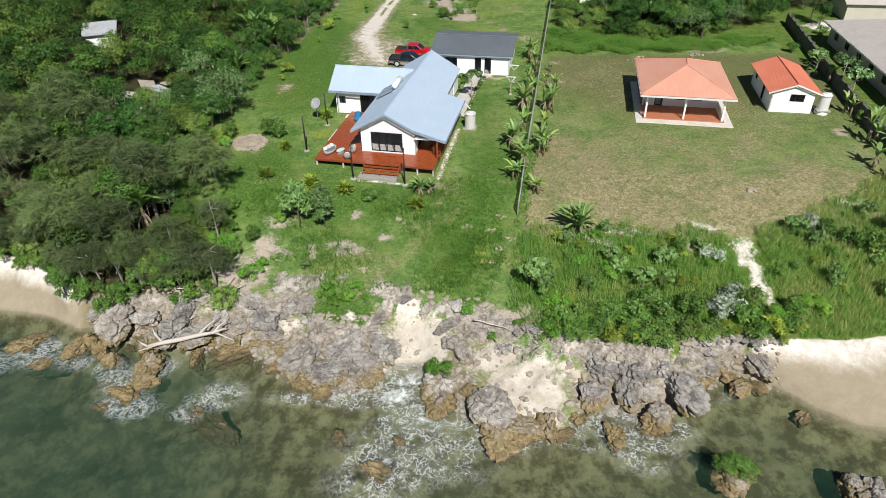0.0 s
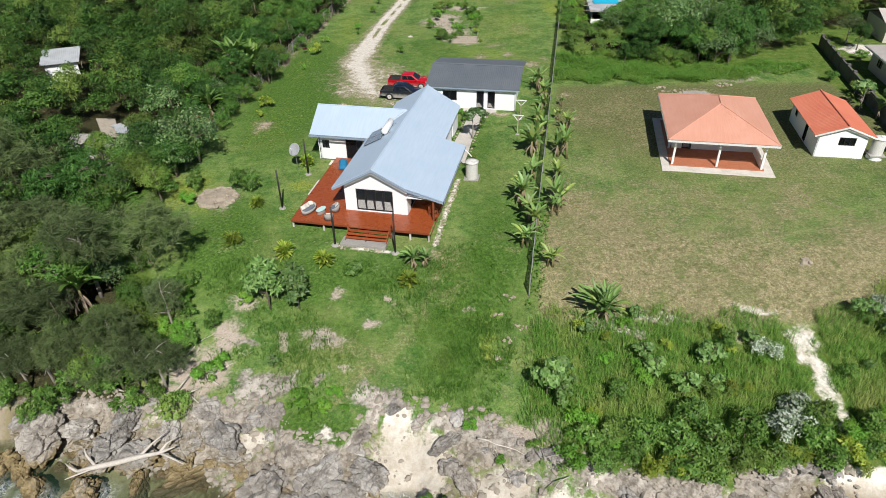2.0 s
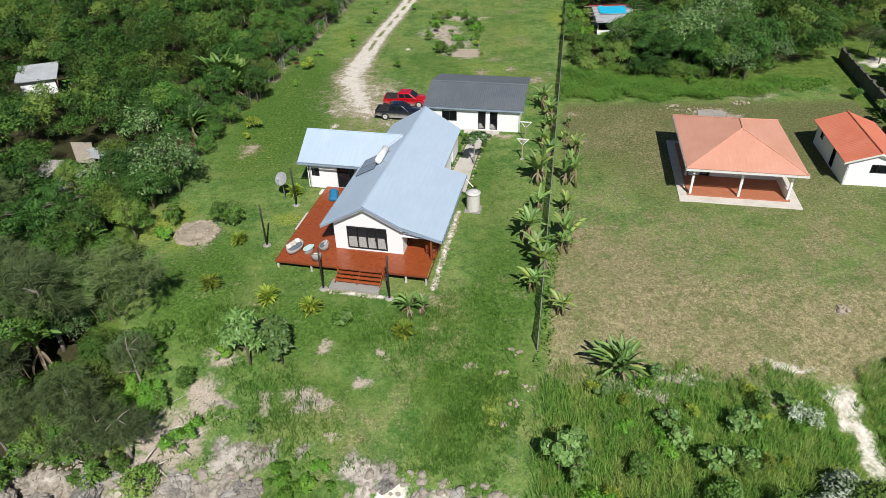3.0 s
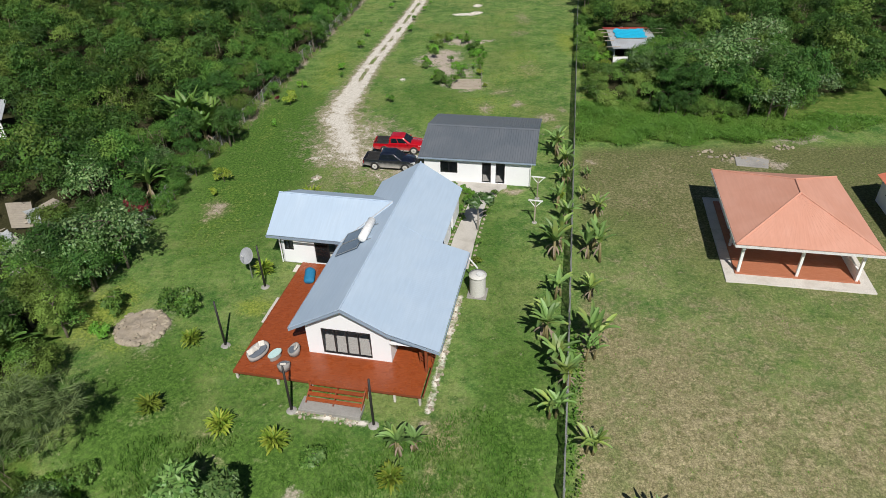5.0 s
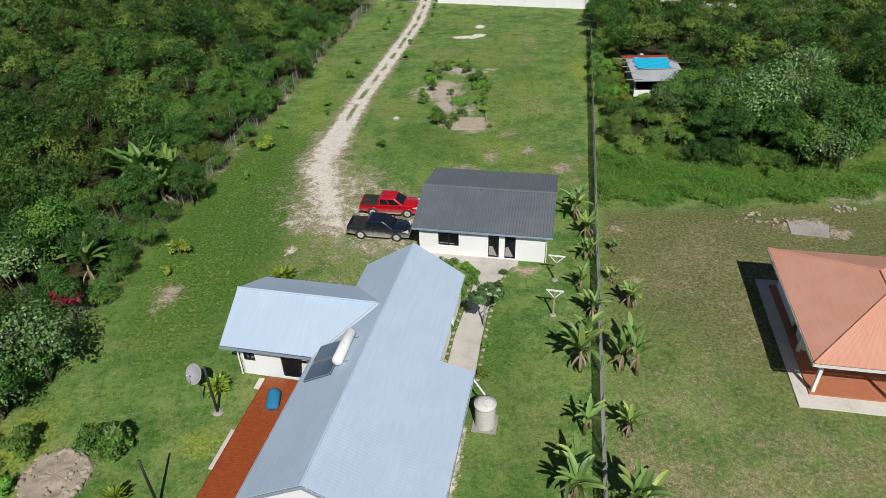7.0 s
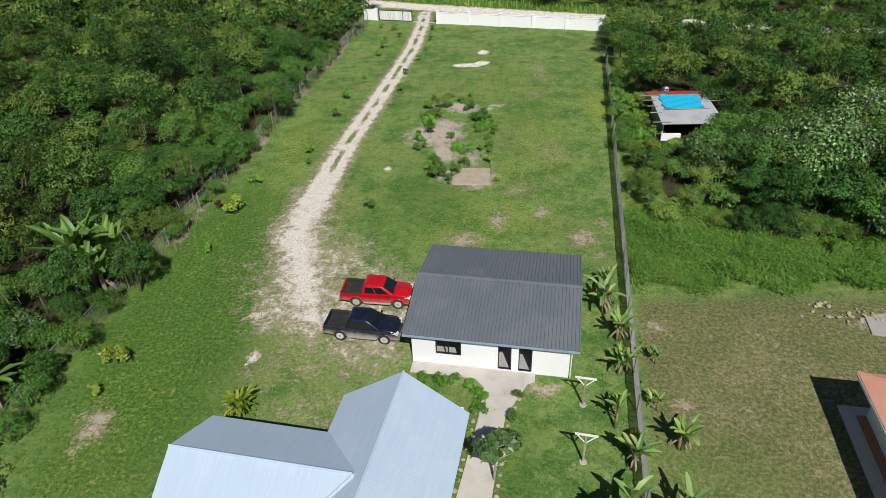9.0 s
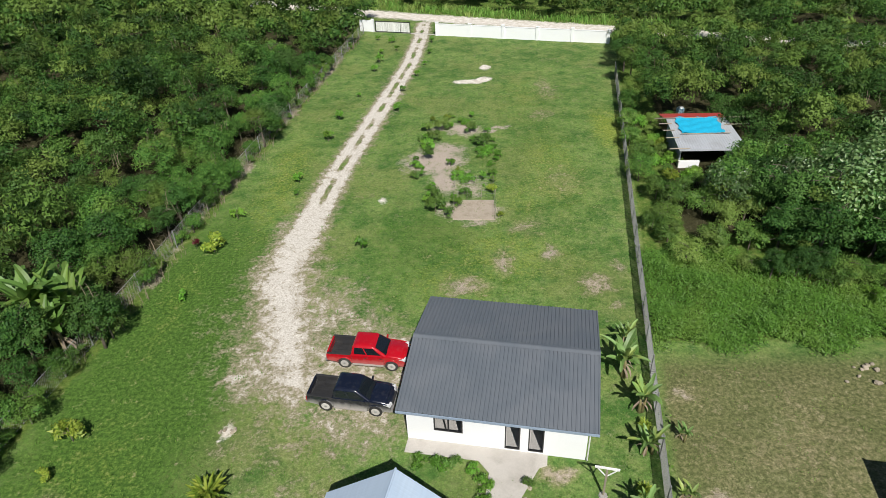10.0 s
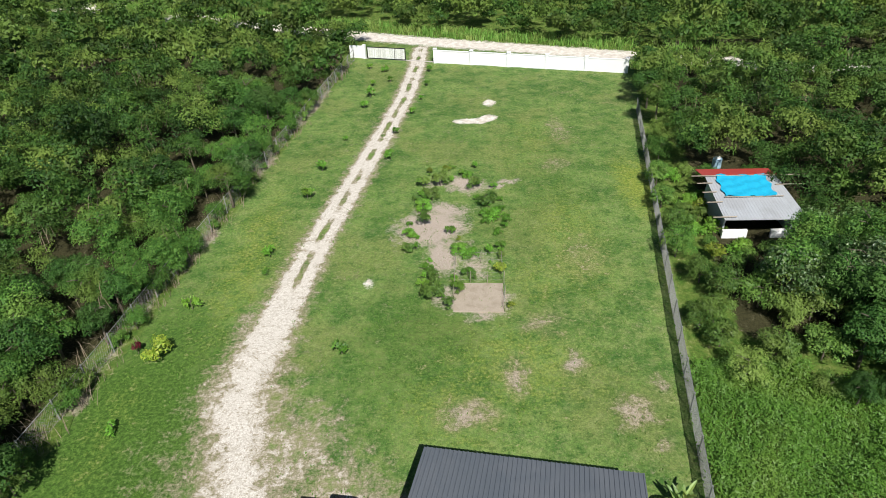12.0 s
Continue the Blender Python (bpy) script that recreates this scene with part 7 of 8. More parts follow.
for i, (x, y) in enumerate([(-18.6, 45.3), (-17.6, 44.3), (-19.8, 46.0), (-20.8, 44.6), (-16.8, 43.4), (-22.4, 43.3), (-18.2, 43.2), (-19.2, 44.2), (-17.4, 46.4), (-18.9, 42.9)]):
    drift(x, y, hz(x, y) + 0.2, 35 * i + 10, 3.0, 0.06, 40 + i, "bare dry branch on the slope above the rocks", 2)
st = heap("stump_heap", 27.4, 54.1, 0.5, 7, "small heap of brown stump wood in the grass", lo=0.12, hi=0.25)

drum = thing("water_drum", pose(24.6, 130.9, 0), "pale blue plastic drum beside the shed", "drum")
part("shell", G().lathe([(0.0, 0.0), (0.42, 0.0), (0.45, 0.3), (0.43, 0.6), (0.45, 0.9), (0.40, 1.1), (0.0, 1.15)], 18), "pale_drum", drum, smooth=True)
part("lid", G().lathe([(0.30, 1.12), (0.30, 1.2), (0.0, 1.22)], 14), "pvc", drum)

# ---- plants ----
def limbs(rng, height_, spread, r, n=5, lean=0.0):
    """A tapered, slightly crooked trunk with a few limbs."""
    g = G()
    pts = [Vector((0, 0, -0.3))]
    for i in range(1, 6):
        pts.append(Vector((lean * height_ * (i / 5) ** 1.5 + rng.uniform(-0.06, 0.06) * i * r * 3, rng.uniform(-0.06, 0.06) * i * r * 3, height_ * 0.74 * i / 5)))
    g.tube(pts, [r * (1 - 0.14 * i) for i in range(6)], 8)
    for _ in range(n):
        k = rng.randint(2, 5)
        a = rng.uniform(0, 6.28)
        end = pts[k] + Vector((math.cos(a) * spread * rng.uniform(0.35, 0.65), math.sin(a) * spread * rng.uniform(0.35, 0.65), height_ * rng.uniform(0.02, 0.14)))
        mid = pts[k].lerp(end, 0.5) + Vector((0, 0, 0.05 * spread))
        g.tube([pts[k], mid, end], [r * 0.45, r * 0.3, r * 0.12], 6)
    return g


TREES = {}


def tree_kind(key, n, seed, h, rad, blobs, leaves, leaf, mat, bark="bark", low=0.35, needles=0, trunk_r=0.13, lean=0.0, sprig=True):
    out = []
    for i in range(n):
        npr, pr = np.random.default_rng(seed + i), random.Random(seed + i)
        hh, rr_ = h * npr.uniform(0.85, 1.15), rad * npr.uniform(0.88, 1.12)
        if needles:
            v, q = needle_arrays(npr, hh * low, hh, rr_, blobs, leaves, needles)
        else:
            v, q = crown_arrays(npr, hh * low, hh, rr_, blobs, leaves, leaf, sprig=sprig)
        out.append((array_mesh("crown", v, q, mat), limbs(pr, hh, rr_, trunk_r, 6, lean * pr.uniform(-1, 1)).mesh("trunk", True), bark))
        out[-1][1].materials.append(M[bark])
    TREES[key] = out


tree_kind("broad", 6, 100, 4.8, 2.1, 30, 2100, 0.21, "canopy", low=0.18)
tree_kind("dark", 4, 120, 5.0, 2.2, 30, 2100, 0.20, "canopy_dark", low=0.07)
tree_kind("low", 4, 140, 3.1, 1.9, 26, 1500, 0.19, "canopy", low=0.15, trunk_r=0.08)
tree_kind("light", 3, 150, 3.2, 1.8, 24, 1250, 0.22, "shrub", low=0.06, trunk_r=0.08)
tree_kind("feather", 4, 160, 6.8, 2.5, 34, 560, 0, "feather", "pale_bark", low=0.2, needles=11, trunk_r=0.15, lean=0.12)
tree_kind("silver", 3, 180, 4.8, 2.6, 34, 2500, 0.22, "silver", low=0.14, sprig=False)
tree_kind("tall_shrub", 2, 215, 3.1, 0.85, 30, 900, 0.30, "pale_leaf", low=0.0, trunk_r=0.06)
tree_kind("shrub", 4, 200, 1.5, 0.95, 12, 520, 0.20, "shrub", low=0.05, trunk_r=0.04)
tree_kind("pale_shrub", 3, 220, 2.0, 0.95, 13, 380, 0.30, "pale_leaf", low=0.15, trunk_r=0.06, sprig=False)
tree_kind("bright_shrub", 3, 240, 1.2, 0.9, 10, 460, 0.19, "bright", low=0.03, trunk_r=0.03)
tree_kind("white_shrub", 2, 260, 1.5, 1.2, 12, 620, 0.20, "white_flower", low=0.08, trunk_r=0.04)
tree_kind("red_shrub", 1, 270, 2.4, 0.9, 9, 420, 0.24, "red_leaf", low=0.3, trunk_r=0.05)
tree_kind("papaya", 2, 280, 3.1, 1.35, 9, 260, 0.50, "silver", "pale_bark", low=0.62, trunk_r=0.09, sprig=False)
tree_kind("sapling", 3, 290, 0.8, 0.42, 6, 80, 0.20, "bright", low=0.1, trunk_r=0.025)
tree_kind("yellow_shrub", 2, 300, 1.3, 0.75, 9, 300, 0.20, "yellow", low=0.08, trunk_r=0.03)
LABEL = {
    "broad": ("tree", "dense green broadleaf tree in the coastal wood", "tree", "wood trees"),
    "dark": ("tree", "dark green broadleaf tree in the coastal wood", "tree", "wood trees"),
    "low": ("tree", "low bushy green tree in the coastal wood", "tree", "wood trees"),
    "light": ("tree", "bushy light green tree in the thicket", "tree", "wood trees"),
    "feather": ("casuarina_tree", "feathery grey-green casuarina tree with pale trunk", "tree", "casuarinas"),
    "silver": ("broadleaf_tree", "large-leaved tree with pale shining foliage", "tree", "pale trees"),
    "shrub": ("shrub", "rounded dark green shrub", "shrub", "shrubs"),
    "pale_shrub": ("shrub", "upright shrub with large pale green leaves", "shrub", "shrubs"),
    "tall_shrub": ("shrub", "tall upright shrub with pale green leaves on the lawn", "shrub", "shrubs"),
    "bright_shrub": ("shrub", "low bright green leafy shrub", "shrub", "shrubs"),
    "white_shrub": ("shrub", "shrub with whitish silvery leaves in rough grass", "shrub", "shrubs"),
    "red_shrub": ("shrub", "dark red-leaved shrub at the wood's edge", "shrub", "shrubs"),
    "papaya": ("papaya_tree", "small papaya tree with pale broad leaves", "tree", "papaya trees"),
    "sapling": ("sapling", "young planted sapling in the grass", "sapling", "saplings"),
    "yellow_shrub": ("shrub", "yellow-green leafy shrub on the lawn", "shrub", "shrubs"),
}
tr = random.Random(21)


def grow(key, x, y, s=1.0, sink=0.0, label="", squash=1.0):
    crown, trunk, bark = tr.choice(TREES[key])
    name, text, cat, grp = LABEL[key]
    t = thing(name, pose(x, y, hz(x, y) - sink, 0, 0, tr.uniform(0, 360)) @ Matrix.Diagonal((s, s, s * squash * tr.uniform(0.9, 1.12), 1)), label or text, cat, grp)
    part("trunk", trunk, bark, t)
    part("crown", crown, "canopy", t)
    return t


def in_wood(x, y):
    """Where the wood stands: west of the plot, east behind the lawn, and beyond the road."""
    rd = np.interp(x, [p[0] for p in ROAD], [p[1] for p in ROAD])
    if math.hypot(x + 52.5, y - 95.0) < 4.2 or math.hypot((x + 38.0) / 3.6, (y - 74.4) / 5.2) < 1 or math.hypot(x - 24.6, y - 129.8) < 1.3 or math.hypot(x + 27.8, y - 94.2) < 2.9:
        return False
    if y > rd - 3.0:
        return y > rd + 5.0 + 1.5 * math.sin(x * 0.3)
    if x < np.interp(y, LEFT_Y, LEFT_X) - 1.3 * np.clip((y - 94) / 6, 0, 1) + 0.1:
        return y > np.interp(x, EDGE_X, EDGE_Y) + 0.9
    if y > 97:
        if x > 50.5 and y < 112 or (x > 47 and y < 102):
            return False
        if 18.8 < x < 28.2 and 114.0 < y < 127.5:
            return False
        lo = np.interp(y, [97, 104, 110, 128, 160], [32, 25, 22.0, 20.5, 23.5])
        return x > lo and not (y < 101 and 37 < x)
    return False


wr = random.Random(77)
near_wood, far_wood = [], []
y = 40.0
while y < 216:
    step = 2.65 if y < 150 else 3.1
    x = -112.0
    while x < 118:
        px, py = x + wr.uniform(-1, 1), y + wr.uniform(-1, 1)
        x += step
        if abs(px) > 0.56 * py + (19 if px < 0 else 13) or not in_wood(px, py):
            continue
        west = np.interp(py, LEFT_Y, LEFT_X) - px
        close = (py < 150 and 0 < west < 8.5) or (px > 0 and 96 < py < 116 and px < 42)
        (near_wood if close else far_wood).append((px, py))
    y += step
for i, (px, py) in enumerate(near_wood):
    coast = py < 59 and px < -20
    if coast:
        key = wr.choice(["feather", "feather", "light", "low", "broad"])
    elif px > 0:
        key = wr.choice(["silver", "dark", "broad", "broad", "dark"])
    else:
        key = wr.choice(["broad", "broad", "dark", "low", "low", "silver"] if wr.random() < 0.25 else ["broad", "dark", "low", "low"])
    edge = np.interp(py, LEFT_Y, LEFT_X) - px
    s = wr.uniform(0.72, 0.98) if (px < 0 and edge < 3) else wr.uniform(0.8, 1.15)
    if coast and py < 50:
        s *= 0.8
    if px > 0:
        s *= 1.12
    grow(key, px, py, s * (1 + 0.20 * float(wobble(px, py, 0.31, 2.0))))

# the wood's fringe above the western beach
for i in range(17):
    px = -47 + 1.65 * i
    py = float(np.interp(px, EDGE_X, EDGE_Y)) + wr.uniform(0.5, 1.6)
    grow(wr.choice(["low", "feather", "feather", "feather"]), px, py, wr.uniform(0.6, 0.85))
for px, py, s in [(-39.8, 55.1, 2.0), (-38.2, 53.0, 1.8), (-36.8, 51.2, 1.9), (-37.8, 49.4, 1.7), (-35.4, 49.2, 1.6), (-33.7, 47.6, 1.7), (-36.4, 46.9, 1.5), (-34.2, 45.4, 1.3), (-35.8, 55.6, 1.7), (-34.0, 51.4, 1.5), (-39.6, 51.0, 1.6), (-31.8, 46.4, 1.4)]:
    grow("light", px, py, s * 0.46, label="leafy light green shrub at the head of the beach")
for i in range(34):
    px = -46 + 0.8 * i + wr.uniform(-0.4, 0.4)
    grow("shrub", px, float(np.interp(px, EDGE_X, EDGE_Y)) + wr.uniform(-0.5, 1.5), wr.uniform(0.6, 1.5))
for px, py, s in [(17.2, 102.6, 0.85), (19.6, 104.2, 0.9), (15.8, 107.4, 0.7), (20.6, 109.6, 0.95), (17.4, 112.6, 0.8), (23.6, 108.2, 1.0), (26.0, 106.2, 1.05), (16.6, 116.0, 0.8), (17.6, 119.4, 0.75), (17.4, 123.6, 0.8), (18.0, 127.6, 0.8), (25.6, 112.6, 1.0)]:
    grow(wr.choice(["light", "light", "low", "light"]), px, py, s)
for i in range(30):
    py = 76 + 3.0 * i + wr.uniform(-1, 1)
    grow(wr.choice(["shrub", "low", "shrub"]), float(np.interp(py, LEFT_Y, LEFT_X)) - wr.uniform(0.9, 1.8), py, wr.uniform(0.5, 0.85))
for i in range(16):
    px = 21.6 + i * 0.98
    grow(wr.choice(["light", "low", "dark"]), px, 100.6 - 1.2 * min(i / 5, 1) + 0.15 * max(0, px - 32) + wr.uniform(-0.4, 0.6), wr.uniform(0.55, 0.85))
for px, py, s in [(-30.4, 56.8, 0.8), (-28.2, 54.4, 0.8), (-26.6, 57.4, 0.7), (-27.4, 51.6, 0.75), (-25.6, 53.6, 0.7), (-24.8, 50.6, 0.7), (-31.6, 53.0, 0.8), (-33.4, 57.6, 0.9), (-29.6, 47.4, 0.75), (-26.4, 48.0, 0.7), (-23.4, 47.6, 0.6), (-31.0, 60.6, 0.8), (-34.8, 61.8, 0.9), (-22.6, 50.2, 0.55)]:
    grow(wr.choice(["light", "light", "low", "silver"]), px, py, s)
# the deeper wood, past counting
wood = np.random.default_rng(5)
models = []
for i in range(14):
    hh, rad = wood.uniform(3.0, 6.6), wood.uniform(1.5, 2.6)
    v, q = crown_arrays(wood, hh * 0.3, hh, rad, 18, 500, 0.29, sprig=True)
    models.append((v, q))
far_models = []
for i in range(8):
    hh, rad = wood.uniform(3.0, 6.6), wood.uniform(1.7, 2.7)
    v, q = crown_arrays(wood, hh * 0.35, hh, rad, 12, 150, 0.54, sprig=True)
    far_models.append((v, q))
needle = []
for i in range(4):
    needle.append(needle_arrays(wood, 1.6, 6.8, 2.4, 30, 420, 10))


def joined(points, shapes, rng, lo, hi):
    items, tints = [], []
    for px, py in points:
        v, q = shapes[rng.integers(len(shapes))]
        a, s = rng.uniform(0, 2 * np.pi), rng.uniform(lo, hi) * (1 + 0.24 * float(wobble(px, py, 0.31, 2.0)))
        ca, sa = math.cos(a), math.sin(a)
        w = np.stack([(v[:, 0] * ca - v[:, 1] * sa) * s + px, (v[:, 0] * sa + v[:, 1] * ca) * s + py, v[:, 2] * s * rng.uniform(0.85, 1.15) + hz(px, py)], 1)
        items.append((w, q))
        tints.append(np.full(len(w), rng.uniform(-0.38, 0.38), np.float32))
    return (*stack_arrays(items), np.concatenate(tints))


coast_far = [p for p in far_wood if p[1] < 66 and p[0] < -20]
rest = [p for p in far_wood if not (p[1] < 66 and p[0] < -20) and p[1] < 152]
distant = [p for p in far_wood if p[1] >= 152]
for name, pts, shapes, mat, text in (("wood", [p for i, p in enumerate(rest) if i % 3], models, "canopy", "dense green tropical wood canopy"), ("wood", [p for i, p in enumerate(rest) if i % 3 == 0], models, "canopy_dark", "dense dark green tropical wood canopy"), ("far_wood", distant, far_models, "canopy", "green wood beyond the road and plot"),
        ("coastal_wood", [p for i, p in enumerate(coast_far) if i % 2], models, "shrub", "dense green coastal wood"), ("casuarina_wood", [p for i, p in enumerate(coast_far) if i % 2 == 0], needle, "feather", "feathery grey-green casuarina wood on the coast")):
    v, q, tints = joined(pts, shapes, wood, 0.7, 1.3)
    me = array_mesh(name, v, q, mat)
    me.attributes.new("tint", "FLOAT", "POINT").data.foreach_set("value", tints)
    tagged(new(name, me), text, "wood", kind="stuff")

# -- big strap-leaved plants: bananas along the fences --
def banana_plant(seed, stems=2, tall=1.4, leaf_len=1.7, leaf_w=0.34, leaves=8, mat_="banana"):
    rng = random.Random(seed)
    out = []
    for s in range(stems):
        bx, by = (rng.uniform(-0.45, 0.45), rng.uniform(-0.45, 0.45)) if stems > 1 else (0, 0)
        h = tall * rng.uniform(0.65, 1.1)
        lx, ly = rng.uniform(-0.15, 0.15), rng.uniform(-0.15, 0.15)
        out.append(("stem", G().tube([(bx, by, -0.15), (bx + lx * 0.5, by + ly * 0.5, h * 0.5), (bx + lx, by + ly, h)], [0.13, 0.11, 0.07], 9).mesh("stem", True), "banana_stem"))
        for i in range(leaves):
            g = G()
            az = 2 * math.pi * i / leaves + rng.uniform(-0.4, 0.4)
            strap(g, (bx + lx, by + ly, h - 0.05), az, leaf_len * rng.uniform(0.7, 1.15), leaf_w * rng.uniform(0.75, 1.15), rng.uniform(42, 88), rng.uniform(15, 85), 9, rng.uniform(0.15, 0.55), True, rng)
            out.append(("leaf", g.mesh("leaf"), mat_))
        for i in range(2):
            g = G()
            strap(g, (bx + lx * 0.7, by + ly * 0.7, h * 0.75), rng.uniform(0, 6.28), leaf_len * 0.5, leaf_w * 0.4, -20, 65, 5, 0.5)
            out.append(("dead_leaf", g.mesh("dead_leaf"), "twigs"))
    for kind, me, mat in out:
        me.materials.append(M[mat])
    return out


def place_plant(model, x, y, s, name, label, cat, grp):
    t = thing(name, pose(x, y, hz(x, y), 0, 0, tr.uniform(0, 360)) @ Matrix.Diagonal((s, s, s, 1)), label, cat, grp)
    for kind, me, mat in model:
        part(kind, me, mat, t)
    return t


BANANAS = [banana_plant(s, 2 + s % 2, 1.5, 1.75, 0.40, 5) for s in range(6)]
for x, y, s in [(5.9, 60.5, 1.0), (6.2, 58.2, 0.9), (6.0, 62.8, 1.05), (7.1, 67.2, 0.85), (7.4, 72.5, 1.15), (7.9, 73.9, 1.1), (10.1, 90.6, 1.0), (9.9, 87.7, 0.9), (10.0, 84.5, 0.7), (8.8, 80.4, 0.75), (9.0, 77.6, 0.8), (10.6, 93.5, 0.6), (6.3, 64.6, 0.85),
        (8.7, 62.1, 1.1), (9.4, 67.2, 0.75), (10.6, 72.2, 1.1), (10.9, 73.9, 0.85), (11.6, 78.8, 0.85), (7.3, 53.8, 0.7), (12.2, 85.4, 0.45), (11.3, 81.5, 0.5), (8.4, 60.8, 0.7), (5.4, 56.3, 0.8),
        (-3.7, 54.0, 0.75), (-2.7, 54.4, 0.6), (44.1, 71.2, 0.95), (42.9, 63.8, 1.2), (40.2, 57.9, 1.0), (46.2, 80.5, 0.9), (44.9, 67.3, 1.0), (43.9, 61.0, 1.1), (47.4, 86, 0.8), (41.2, 54.8, 1.0)]:
    place_plant(tr.choice(BANANAS), x, y, s, "banana_plant", "banana plant with long arching green leaves beside the fence" if 4 < x < 13 else "banana plant with long arching green leaves", "banana plant", "banana plants")
TALL = [banana_plant(50 + s, 3, 2.6, 2.7, 0.50, 8, "banana_shaded") for s in range(2)]
for x, y, s in [(-28.6, 81.8, 0.85), (-28.9, 94.4, 1.3), (-26.7, 95.2, 1.15), (-27.0, 92.9, 1.0), (-31.2, 62.4, 0.95), (-29.4, 60.6, 0.8), (-28.4, 49.6, 1.15)]:
    place_plant(TALL[tr.randint(0, 1)], x, y, s, "banana_plant", "tall banana clump at the edge of the wood", "banana plant", "banana plants")


def strap_plant(seed, n, length, width, mat, lift=(35, 80), arch=(50, 100), stem=0.0, spread=0.06, rise=0.0):
    rng = random.Random(seed)
    g = G()
    for i in range(n):
        az = rng.uniform(0, 6.28)
        r, z = rng.uniform(0.02, spread), stem + rise * rng.random() ** 0.8
        strap(g, (r * math.cos(az), r * math.sin(az), z), az, length * rng.uniform(0.6, 1.15), width * rng.uniform(0.7, 1.2), rng.uniform(*lift), rng.uniform(*arch), 4, 0.3)
    return [("leaves", tagged_mesh(g.mesh("leaves"), mat), mat)] + ([("stem", tagged_mesh(G().tube([(0, 0, -0.1), (0, 0, stem + 0.05)], [0.05, 0.04], 7).mesh("stem"), "banana_stem"), "banana_stem")] if stem else [])


def tagged_mesh(me, mat):
    me.materials.append(M[mat])
    return me


YELLOW = [strap_plant(70 + s, 150, 0.62, 0.14, "yellow", (15, 85), (10, 90), 0.0, 0.42, 0.85) for s in range(3)]
for x, y, s in [(-19.0, 56.8, 0.95), (-14.4, 55.6, 1.0), (-10.9, 54.4, 1.05), (-18.4, 62.7, 0.9), (-15.3, 70.6, 1.0), (-13.6, 81.6, 1.25), (-3.95, 52.2, 1.0), (9.2, 82.0, 0.5), (10.2, 86.3, 0.5), (9.6, 79.4, 0.45), (10.6, 89.4, 0.45)]:
    place_plant(tr.choice(YELLOW), x, y, s, "leafy_plant", "bushy yellow-green leafy plant on the lawn", "plant", "leafy plants")
BIGSTRAP = banana_plant(91, 4, 0.9, 2.0, 0.30, 12)
place_plant(BIGSTRAP, 10.4, 48.2, 1.1, "giant_lily", "large clump of broad radiating leaves at the lawn's edge", "plant", "giant lilies")

